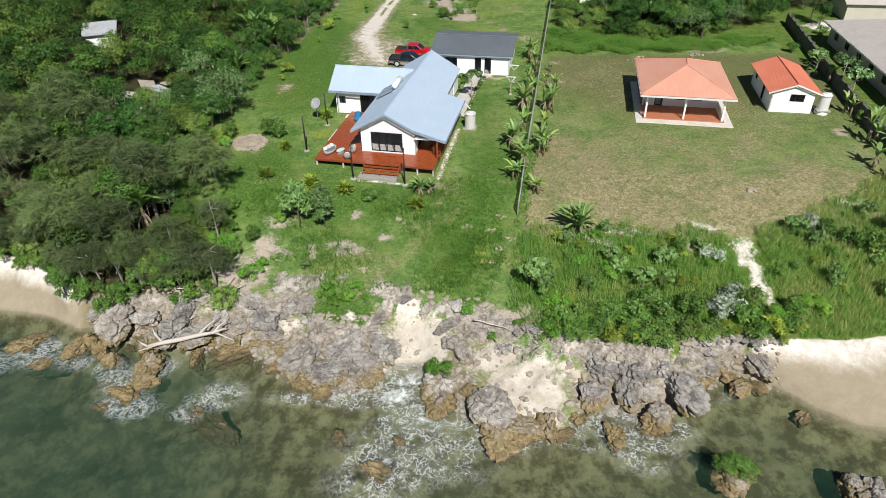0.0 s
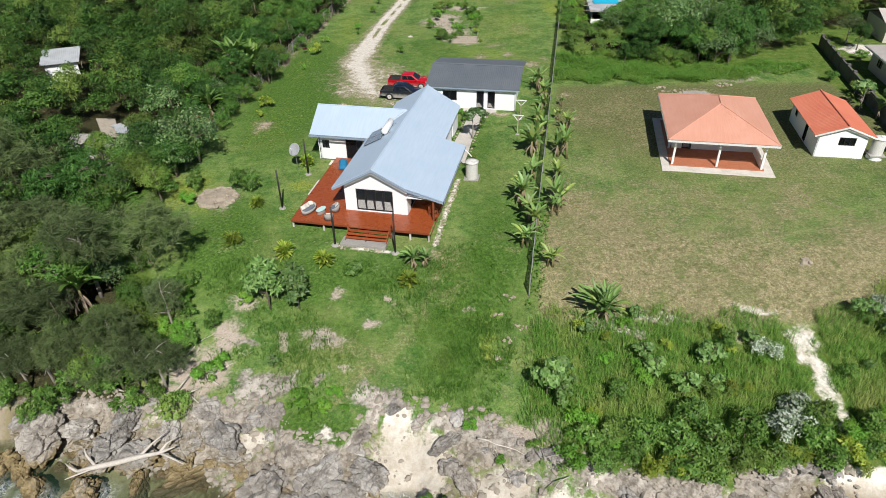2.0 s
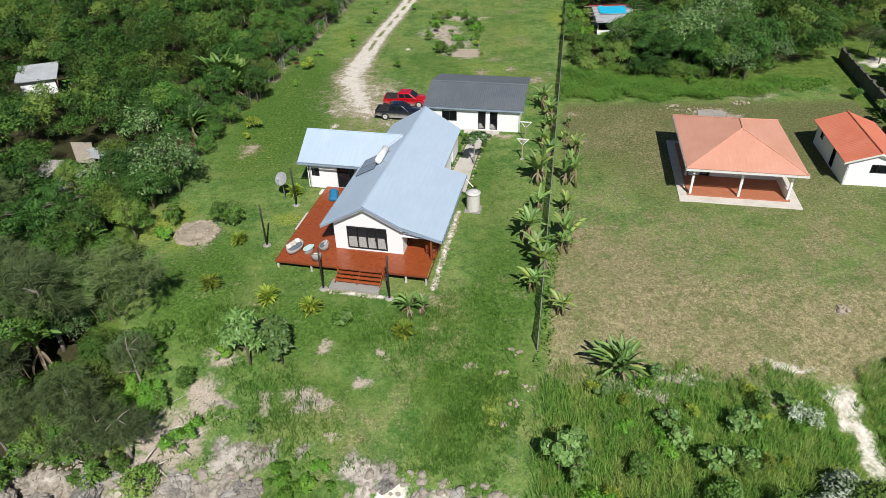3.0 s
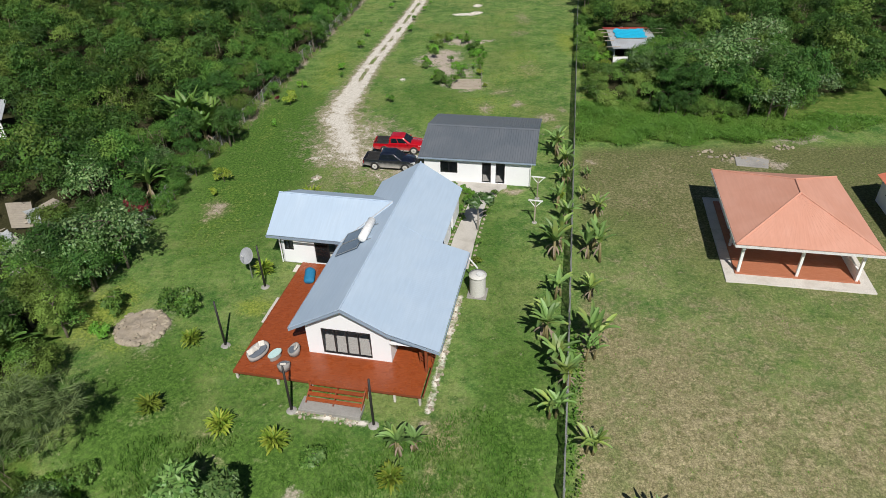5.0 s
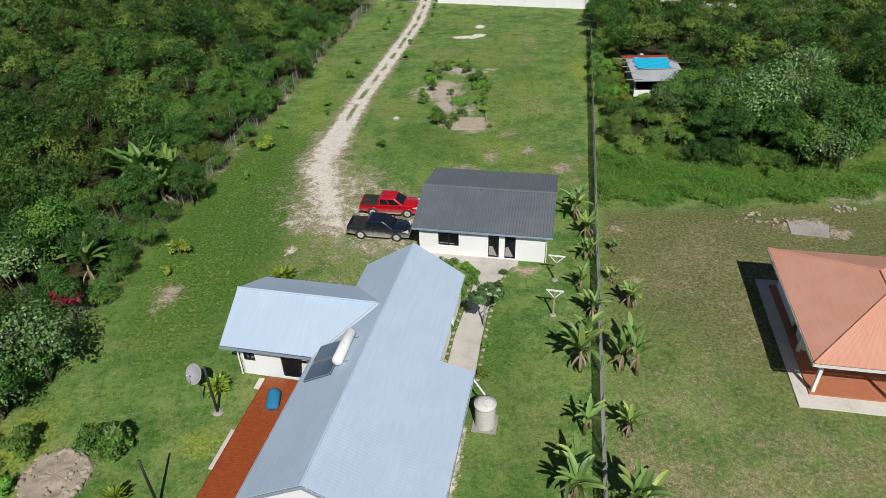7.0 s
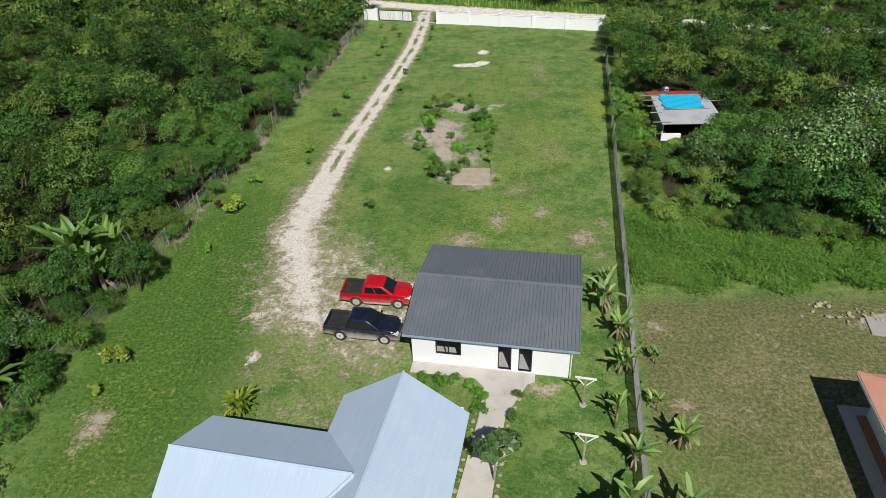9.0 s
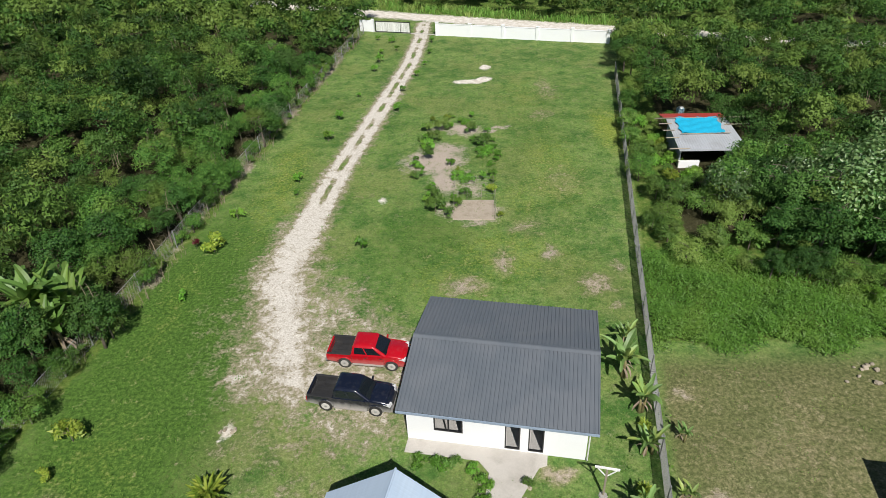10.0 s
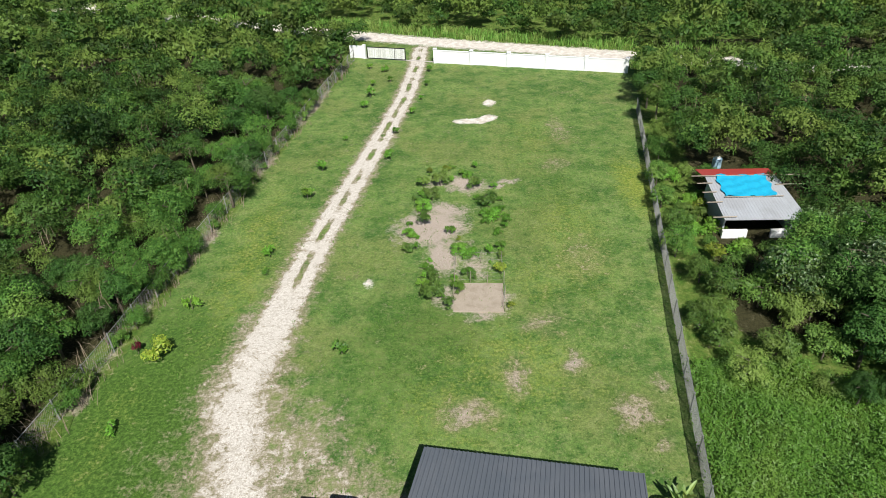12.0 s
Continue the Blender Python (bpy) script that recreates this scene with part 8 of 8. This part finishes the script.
# -- single shrubs and trees --
for key, x, y, s in [("tall_shrub", -14.5, 50.0, 1.45), ("tall_shrub", -12.2, 49.9, 1.3), ("pale_shrub", -16.0, 50.9, 0.6), ("shrub", -8.4, 53.3, 0.85), ("pale_shrub", -8.2, 53.2, 0.7), ("shrub", -20.4, 66.0, 1.5), ("shrub", -19.8, 66.2, 1.15), ("shrub", -25.0, 66.2, 1.3), ("bright_shrub", -25.0, 63.4, 1.0),
        ("papaya", 1.5, 76.6, 1.0), ("yellow_shrub", -23.0, 85.7, 1.25), ("yellow_shrub", -23.2, 83.0, 0.6), ("yellow_shrub", -20.6, 105.1, 1.3), ("red_shrub", -22.3, 105.8, 0.42), ("light", 20.2, 126.4, 0.42), ("bright_shrub", 19.4, 123.6, 1.2), ("light", 20.0, 121.4, 0.4), ("bright_shrub", 20.6, 119.2, 1.3), ("light", 19.6, 117.2, 0.42), ("low", 21.6, 114.6, 0.45), ("light", 20.3, 114.0, 0.5), ("bright_shrub", 19.0, 119.6, 1.0), ("bright_shrub", 20.9, 124.4, 1.0), ("light", 21.0, 129.4, 0.45), ("bright_shrub", 19.2, 128.6, 1.2), ("yellow_shrub", 20.2, 122.8, 1.1), ("yellow_shrub", 19.4, 115.2, 1.2), ("red_shrub", -28.2, 77.8, 1.4), ("red_shrub", -31.0, 62.9, 0.7),
        ("pale_shrub", 5.8, 42.0, 1.35), ("pale_shrub", 6.6, 42.8, 1.2), ("pale_shrub", 13.0, 43.0, 1.0), ("pale_shrub", 14.6, 41.6, 1.1), ("pale_shrub", 12.5, 44.4, 0.85), ("pale_shrub", 17.0, 44.2, 1.0), ("white_shrub", 21.1, 45.0, 1.0), ("white_shrub", 20.4, 38.9, 1.35), ("white_shrub", 21.6, 40.2, 1.3), ("shrub", 22.4, 39.6, 1.3),
        ("shrub", 13.2, 37.8, 1.5), ("shrub", 11.2, 38.2, 1.3), ("shrub", 15.4, 37.8, 1.5), ("shrub", 17.6, 38.6, 1.4), ("shrub", 9.4, 38.6, 1.1), ("bright_shrub", 7.6, 39.4, 1.2), ("shrub", 14.4, 39.6, 1.2), ("bright_shrub", 24.3, 38.9, 1.2), ("shrub", 26.0, 39.4, 1.2), ("bright_shrub", 28.2, 40.4, 1.3), ("shrub", 31.7, 48.0, 1.2), ("shrub", 33.4, 46.8, 1.3), ("shrub", 35.6, 46.2, 1.6), ("dark", 37.6, 47.4, 0.7), ("white_shrub", 30.4, 49.0, 0.9), ("shrub", 10.2, 41.6, 1.0), ("bright_shrub", 12.0, 43.4, 1.0),
        ("bright_shrub", -1.2, 34.4, 0.95), ("bright_shrub", -1.9, 34.9, 0.8), ("bright_shrub", 0.6, 40.0, 0.7), ("bright_shrub", -17.8, 43.9, 1.2), ("bright_shrub", -17.0, 44.8, 1.1), ("pale_shrub", -13.2, 44.8, 0.6), ("bright_shrub", -9.8, 40.4, 0.9), ("bright_shrub", -10.8, 41.4, 1.0), ("bright_shrub", -8.9, 41.0, 0.8), ("bright_shrub", -8.4, 42.2, 0.7), ("bright_shrub", -7.6, 40.9, 0.5), ("bright_shrub", 4.6, 38.2, 0.5), ("bright_shrub", 2.6, 38.0, 0.5), ("shrub", -19.6, 46.8, 1.0), ("shrub", -18.4, 48.4, 0.9), ("bright_shrub", -16.6, 50.6, 0.8),
        ("silver", -29.6, 71.0, 1.3), ("silver", -26.6, 71.6, 1.1), ("silver", -28.0, 69.0, 1.0), ("dark", -29.6, 76.6, 0.75), ("silver", -33.0, 70.2, 0.8), ("broad", -28.0, 86.6, 0.6), ("dark", -27.6, 89.4, 0.6), ("silver", 29.6, 105.0, 1.5), ("silver", 32.6, 107.8, 1.45), ("silver", 27.4, 109.6, 1.1), ("light", 23.6, 115.6, 0.55), ("light", 21.9, 116.4, 0.4), ("silver", 27.8, 117.0, 0.75), ("light", 28.6, 120.4, 0.9), ("light", 18.6, 121.6, 0.6), ("low", 26.6, 127.6, 0.7), ("low", 22.4, 127.4, 0.6), ("silver", 38.4, 103.0, 1.2), ("silver", 35.4, 105.6, 1.25), ("dark", 26.5, 101.5, 1.25), ("dark", 30.2, 101.0, 1.2), ("broad", 33.0, 102.2, 1.1), ("dark", 24.4, 103.4, 1.05), ("low", 27.5, 99.6, 0.8), ("low", 30.2, 98.8, 0.75), ("low", 33.0, 99.6, 0.8), ("low", 36.0, 101.4, 0.8), ("light", 22.6, 104.2, 0.85), ("light", 21.6, 107.6, 0.8), ("bright_shrub", 29.0, 97.6, 1.2), ("bright_shrub", 34.4, 98.6, 1.2), ("low", 39.4, 101.6, 0.75), ("light", 16.6, 105.6, 0.8), ("light", 18.2, 110.6, 0.9), ("light", 17.0, 108.0, 0.75), ("light", 22.4, 112.2, 0.7), ("bright_shrub", 21.8, 116.2, 1.2), ("low", 19.4, 132.5, 0.8), ("low", 20.6, 136, 0.9), ("broad", 21.2, 141.0, 1.0), ("dark", 21.6, 146.5, 1.05), ("broad", 22.6, 151.0, 1.0), ("dark", 23.4, 155.0, 0.9),
        ("low", 46.8, 92.5, 0.6), ("papaya", 47.0, 76.0, 1.1), ("papaya", 46.0, 83.5, 1.0), ("shrub", 47.6, 88.0, 1.0), ("shrub", 45.0, 69.0, 0.9), ("papaya", 47.6, 80.0, 1.2), ("dark", 56.0, 104.6, 0.8), ("shrub", 54.5, 100.5, 1.0), ("dark", 51.0, 111.5, 1.0), ("feather", 55.6, 107.0, 0.7)]:
    grow(key, x, y, s)
for i in range(26):
    x, y = -22.4 + 2.2 * math.sin(i * 2.3), 53.5 + 2.4 * math.cos(i * 1.7)
    if i < 14:
        grow("bright_shrub" if i % 3 else "shrub", -20.2 - 3.2 * tr.random(), 46.5 + 6.0 * tr.random(), tr.uniform(0.7, 1.1))
sh = random.Random(15)
for i in range(30):
    x = 6.5 + i * 0.66
    grow(sh.choice(["shrub", "bright_shrub", "shrub", "yellow_shrub"]), x, float(np.interp(x, EDGE_X, EDGE_Y)) + sh.uniform(-0.1, 1.6), sh.uniform(0.8, 1.35))
for i in range(58):
    x = sh.uniform(6.5, 42)
    y = sh.uniform(float(np.interp(x, EDGE_X, EDGE_Y)) + 2.0, 47.8 + 0.5 * max(0.0, x - 27))
    if abs(x - 24.4) < 1.6:
        continue
    grow(sh.choice(["bright_shrub", "bright_shrub", "shrub", "pale_shrub", "yellow_shrub"]), x, y, sh.uniform(0.45, 0.95))
# growth over an offshore rock
rock(17.6, 26.6, SEA + 0.3, 1.6, 1.4, 0.9)
for dx, dy, s in ((0, 0, 1.1), (0.7, -0.4, 0.9), (-0.7, 0.2, 0.9), (0.1, 0.7, 0.8), (0.9, 0.5, 0.7)):
    t = grow("light", 17.6 + dx, 26.6 + dy, s, label="green salt shrub growing on an offshore rock")
    t.matrix_world = pose(17.6 + dx, 26.6 + dy, SEA + 0.85 - 0.3 * (dx * dx + dy * dy), 0, 0, 60 * dx) @ Matrix.Diagonal((s * 0.5, s * 0.5, s * 0.4, 1))
for t, z in ((-1.2, 34.4), (-1.9, 34.9)):
    for ob in [o for o in scene.objects if o.type == "EMPTY" and abs(o.matrix_basis.translation.x - t) < 0.01 and abs(o.matrix_basis.translation.y - z) < 0.01]:
        ob.location.z = SEA + 1.45
# saplings along the drive and plants of the kitchen garden
for x, y in [(-14.2, 132.4), (-14.6, 126.6), (-15.9, 117.1), (-20.1, 110.4), (-8.35, 105.5), (-12.7, 163.5), (-11.6, 156.6), (-11.5, 152.5), (-11.8, 148.8), (-4.5, 156), (-5.0, 151), (-5.8, 146.6), (-7.4, 141), (-10.6, 162), (-7.5, 134.6), (-15.6, 114.6), (-14.4, 126.9), (-12.9, 139.5), (-9.4, 157.8), (-4.4, 161.5), (-21.0, 99.0), (12.2, 79.0)]:
    grow("sapling", x, y, tr.uniform(0.8, 1.5))
for key, x, y, s in [("shrub", -3.8, 128.4, 0.75), ("shrub", -2.9, 125.8, 0.85), ("shrub", 1.0, 127.8, 0.85), ("shrub", -3.4, 121.6, 0.85), ("sapling", -1.2, 120.1, 1.2), ("shrub", -4.6, 117.4, 0.6), ("shrub", -2.5, 113.5, 0.65), ("bright_shrub", 1.8, 123.0, 0.7), ("bright_shrub", 1.3, 125.4, 0.6), ("bright_shrub", 0.6, 116.4, 0.8), ("yellow_shrub", 2.8, 114.2, 0.8), ("bright_shrub", 2.0, 124.5, 0.6), ("yellow_shrub", -1.6, 131.3, 0.6), ("yellow_shrub", -3.3, 131.2, 0.5), ("bright_shrub", -0.4, 117.2, 0.9), ("bright_shrub", 0.2, 113.9, 0.7), ("yellow_shrub", -0.5, 119.0, 0.35), ("bright_shrub", 1.9, 121.6, 0.5), ("yellow_shrub", 3.3, 110.0, 0.4)]:
    grow(key, x, y, s, label="leafy vegetable plant in the kitchen garden")
kg = random.Random(66)
for i in range(58):
    a = 2 * math.pi * i / 58 + kg.uniform(-0.2, 0.2)
    r = kg.uniform(0.75, 1.12)
    x, y = -0.6 + 3.9 * r * math.cos(a), 121.5 + 10.5 * r * math.sin(a)
    if y < 112.4 and -0.4 < x < 4.2:
        continue
    grow(kg.choice(["sapling", "bright_shrub", "sapling", "shrub", "bright_shrub"]), x, y, kg.uniform(0.3, 0.6) * (1.7 if i % 2 else 1.0), label="leafy vegetable plant in the kitchen garden")
# edging of the path
for key, x, y, s in [("bright_shrub", -2.6, 83.9, 0.6), ("bright_shrub", -1.5, 83.6, 0.7), ("shrub", -0.7, 83.7, 0.5), ("bright_shrub", 0.3, 83.3, 0.55), ("bright_shrub", 0.8, 82.4, 0.65), ("bright_shrub", 0.75, 81.4, 0.6), ("shrub", 3.2, 82.4, 0.4), ("shrub", 2.7, 80.8, 0.45), ("bright_shrub", 2.3, 79.4, 0.4), ("bright_shrub", 0.1, 79.9, 0.45), ("bright_shrub", -0.9, 76.4, 0.5), ("bright_shrub", -1.5, 74.3, 0.5), ("shrub", 1.5, 74.4, 0.4), ("bright_shrub", 0.3, 78.4, 0.35), ("yellow_shrub", 1.3, 71.6, 0.6)]:
    grow(key, x, y, s, label="low leafy plant edging the concrete path")
for i in range(34):
    side = -1 if i % 2 else 1
    yy = 71.5 + 11.5 * (i / 34)
    cx = np.interp(yy, [71, 75.5, 81, 83.5], [-0.35, 0.4, 1.55, 2.3])
    hw = np.interp(yy, [71, 75.5, 81, 83.5], [1.0, 0.95, 0.85, 1.4])
    s = part("edging_stone", tr.choice(stone_me), "stone", None)
    s.matrix_world = pose(cx + side * (hw + 0.18), yy, 0.04, 10, 20 * side, 30 * i) @ Matrix.Diagonal((0.16, 0.13, 0.12, 1))
    tagged(s, "pale stone edging the path", "stone", "edging stones")

# -- grasses, past counting --
def blades(rng, pts, n, length, width, spread):
    """Tufts: n narrow blades at each point, leaning outwards."""
    p = np.repeat(pts, n, 0) + np.concatenate([rng.normal(scale=spread, size=(len(pts) * n, 2)), np.zeros((len(pts) * n, 1))], 1)
    k = len(p)
    a = rng.uniform(0, 2 * np.pi, k)
    lean = rng.uniform(0.15, 0.8, k)[:, None]
    L = (np.repeat(length, n) * rng.uniform(0.6, 1.25, k))[:, None]
    out = np.stack([np.cos(a), np.sin(a), np.zeros(k)], 1)
    side = np.stack([-np.sin(a), np.cos(a), np.zeros(k)], 1) * width * rng.uniform(0.7, 1.3, (k, 1))
    mid = p + out * L * lean * 0.4 + np.array([0, 0, 1]) * L * 0.6
    tip = p + out * L * lean + np.array([0, 0, 1]) * L * (1 - 0.35 * lean)
    v = np.stack([p - side, p + side, mid + side * 0.8, tip, mid - side * 0.8], 1).reshape(-1, 3)
    i = np.arange(k)[:, None] * 5
    q = np.concatenate([i + np.array([[0, 1, 2, 4]]), i + np.array([[4, 2, 3, 3]])], 0)
    return v, q


def blade_mesh(name, v, q, mat):
    k = len(v) // 5
    i = np.arange(k)[:, None] * 5
    tri = np.concatenate([i + np.array([[0, 1, 2]]), i + np.array([[0, 2, 4]]), i + np.array([[4, 2, 3]])], 0)
    return array_mesh(name, v, tri, mat)


def scatter(rng, n, x0, x1, y0, y1, keep):
    x, y = rng.uniform(x0, x1, n), rng.uniform(y0, y1, n)
    m = keep(x, y)
    x, y = x[m], y[m]
    return np.stack([x, y, height(x, y) - 0.02], 1)


gr = np.random.default_rng(9)
edge_of = lambda x: np.interp(x, EDGE_X, EDGE_Y)


def rough_ok(x, y):
    path_d = np.abs(x - np.interp(y, [38, 44, 48.5], [24.9, 24.2, 24.5]))
    return (x > fence_right(y) + 0.2) & (y > edge_of(x) + 0.5) & (y < 48.6 + 0.5 * np.sin(x) + np.clip(x - 27, 0, 14) * 0.55) & (path_d > 1.0 + 0.4 * np.sin(y * 2))


pts = scatter(gr, 10500, 4, 46, 35, 58, rough_ok)
v, q = blades(gr, pts, 8, gr.uniform(0.40, 1.0, len(pts)), 0.016, 0.16)
tagged(new("long_grass", blade_mesh("long_grass", v, q, "grass")), "long rough grass on the slope above the shore", "grass", kind="stuff")


pts = scatter(gr, 4200, 26, 46, 38, 56, lambda x, y: rough_ok(x, y) & (wobble(x, y, 0.5, 1.4) > gr.uniform(-0.8, 0.7, x.shape)))
v, q = blades(gr, pts, 7, gr.uniform(0.6, 1.2, len(pts)), 0.014, 0.18)
tagged(new("seed_grass", blade_mesh("seed_grass", v, q, "seed_grass")), "tall pale seeding grass on the slope", "grass", kind="stuff")


def verge_ok(x, y):
    rd = np.interp(x, [p[0] for p in ROAD], [p[1] for p in ROAD])
    return (((y > rd + 2.3) & (y < rd + 7.5)) | ((y < rd - 2.4) & (y > rd - 5.5) & (x > 23))) & (np.abs(x) < 90)


wood_pts = np.array([p for i, p in enumerate(near_wood + far_wood) if i % 6 == 0 and p[1] < 165])
tips = np.stack([wood_pts[:, 0], wood_pts[:, 1], gr.uniform(2.4, 4.4, len(wood_pts))], 1)
v, q = blades(gr, tips, 7, gr.uniform(0.9, 1.8, len(tips)), 0.018, 0.6)
tagged(new("bare_twigs", blade_mesh("bare_twigs", v, q, "twigs")), "bare grey twigs poking through the wood canopy", "twigs", kind="stuff")
pts = scatter(gr, 2400, -30, -12, 92, 166, lambda x, y: (x < np.interp(y, LEFT_Y, LEFT_X) - 0.5) & (x > np.interp(y, LEFT_Y, LEFT_X) - 3.2))
v, q = blades(gr, pts, 5, gr.uniform(0.5, 1.6, len(pts)), 0.016, 0.25)
tagged(new("dry_brush", blade_mesh("dry_brush", v, q, "twigs")), "dry brown brush under the fence and the trees", "brush", kind="stuff")
pts = scatter(gr, 30000, -80, 90, 140, 215, verge_ok)
v, q = blades(gr, pts, 6, gr.uniform(0.6, 1.3, len(pts)), 0.05, 0.3)
tagged(new("verge_grass", blade_mesh("verge_grass", v, q, "grass")), "tall grass along the road verge", "grass", kind="stuff")


def vine_ok(x, y):
    return (x > fence_right(y) + 0.4) & (y > 93.0 + 0.35 * np.clip(x - 34, 0, 9) + 0.8 * np.sin(x)) & (x < 46) & (y < np.where(x < 21, 104, np.where(x < 25, 102, 99)))


pts = scatter(gr, 16000, 12, 46, 92, 106, vine_ok)
z = 0.30 + 0.75 * np.clip(wobble(pts[:, 0], pts[:, 1], 0.8, 2.0) + 0.35 * wobble(pts[:, 0], pts[:, 1], 2.1, 4.0) + 0.35, 0, 1.4)
pts = np.repeat(pts, 4, 0) + gr.normal(scale=0.3, size=(len(pts) * 4, 3)) * np.array([1, 1, 0.2])
pts[:, 2] = np.abs(gr.uniform(0, 1, len(pts)) ** 0.5 * np.clip(np.repeat(z, 4), 0.1, 1.5))
v, q = sprig_arrays(gr, pts, gr.normal(size=pts.shape) * 0.40 + np.array([0, -0.35, 1]), gr.uniform(0.16, 0.34, len(pts)), gr.uniform(0.06, 0.13, len(pts)))
tagged(new("vine_thicket", array_mesh("vine_thicket", v, q, "thicket")), "bright green creeper thicket behind the dry lawn", "creeper", kind="stuff")


def fence_weed_ok(x, y):
    d = x - fence_right(y)
    return (d > -0.4) & (d < 0.9 + 0.3 * np.sin(y * 1.3))


pts = scatter(gr, 2600, 4, 22, 50, 146, fence_weed_ok)
pts = np.concatenate([pts, scatter(gr, 2600, 4, 10, 49, 64, lambda x, y: (x - fence_right(y) > -0.2) & (x - fence_right(y) < 1.1))])
pts[:, 2] += gr.uniform(0.02, 0.55, len(pts))
v, q = leaf_arrays(gr, pts, gr.normal(size=pts.shape) * 0.6 + np.array([0, 0, 1]), gr.uniform(0.12, 0.26, len(pts)), gr.uniform(0.08, 0.18, len(pts)))
tagged(new("fence_weed", array_mesh("fence_weed", v, q, "bright")), "green weeds along the fence line", "weeds", kind="stuff")


def lawn_ok(x, y):
    house_d = (np.abs(x + 7) < 8.5) & (y > 57) & (y < 83)
    shade = (x > -4) & (x < 8) & (y > 83) & (y < 96)
    return (x > np.interp(y, LEFT_Y, LEFT_X) + 0.2) & (x < fence_right(y) - 0.1) & (y > edge_of(x) + 0.8) & ~house_d & ~shade & (wobble(x, y, 0.8, 7.0) + 0.5 * wobble(x, y, 2.1, 3.0) > gr.uniform(-1.0, 1.1, x.shape))


pts = scatter(gr, 42000, -27, 20, 40, 140, lawn_ok)
near_drive = near_line(pts[:, 0], pts[:, 1], DRIVE, DRIVE_W)
pts = pts[near_drive < 0.55]
v, q = blades(gr, pts, 3, gr.uniform(0.06, 0.17, len(pts)), 0.028, 0.10)
tagged(new("lawn_grass", blade_mesh("lawn_grass", v, q, "lawn_blades")), "mown lawn grass with small weeds", "grass", kind="stuff")
pts = scatter(gr, 5000, -8, 5, 40, 60, lambda x, y: (y > edge_of(x) + 0.6) & (np.hypot((x - 0.3) / 3.6, (y - 48.5) / 8.5) < 1) & (x < fence_right(y)))
v, q = blades(gr, pts, 6, gr.uniform(0.14, 0.30, len(pts)), 0.022, 0.10)
tagged(new("lush_grass", blade_mesh("lush_grass", v, q, "lawn_blades")), "longer lush grass running down to the shore", "grass", kind="stuff")
pts = scatter(gr, 9000, -20, 4, 42, 55, lambda x, y: (y > edge_of(x) + 0.8) & (x > np.interp(y, LEFT_Y, LEFT_X) + 1.0) & (wobble(x, y, 0.55, 2.6) + 0.5 * wobble(x, y, 1.7, 1.1) > gr.uniform(-0.1, 0.9, x.shape)))
v, q = blades(gr, pts, 6, gr.uniform(0.16, 0.42, len(pts)), 0.020, 0.14)
tagged(new("slope_grass", blade_mesh("slope_grass", v, q, "lawn_blades")), "uneven tufts of longer grass on the slope", "grass", kind="stuff")
pts = scatter(gr, 9000, 6, 46, 47, 93, lambda x, y: (x > fence_right(y) + 0.5) & (x < 43) & ~((x > 19) & (x < 33) & (y > 67) & (y < 83)) & (wobble(x, y, 0.9, 5.0) > gr.uniform(-0.6, 1.2, x.shape)))
v, q = blades(gr, pts, 3, gr.uniform(0.05, 0.14, len(pts)), 0.028, 0.10)
tagged(new("dry_grass", blade_mesh("dry_grass", v, q, "grass")), "sparse tufts on the sun-dried lawn", "grass", kind="stuff")
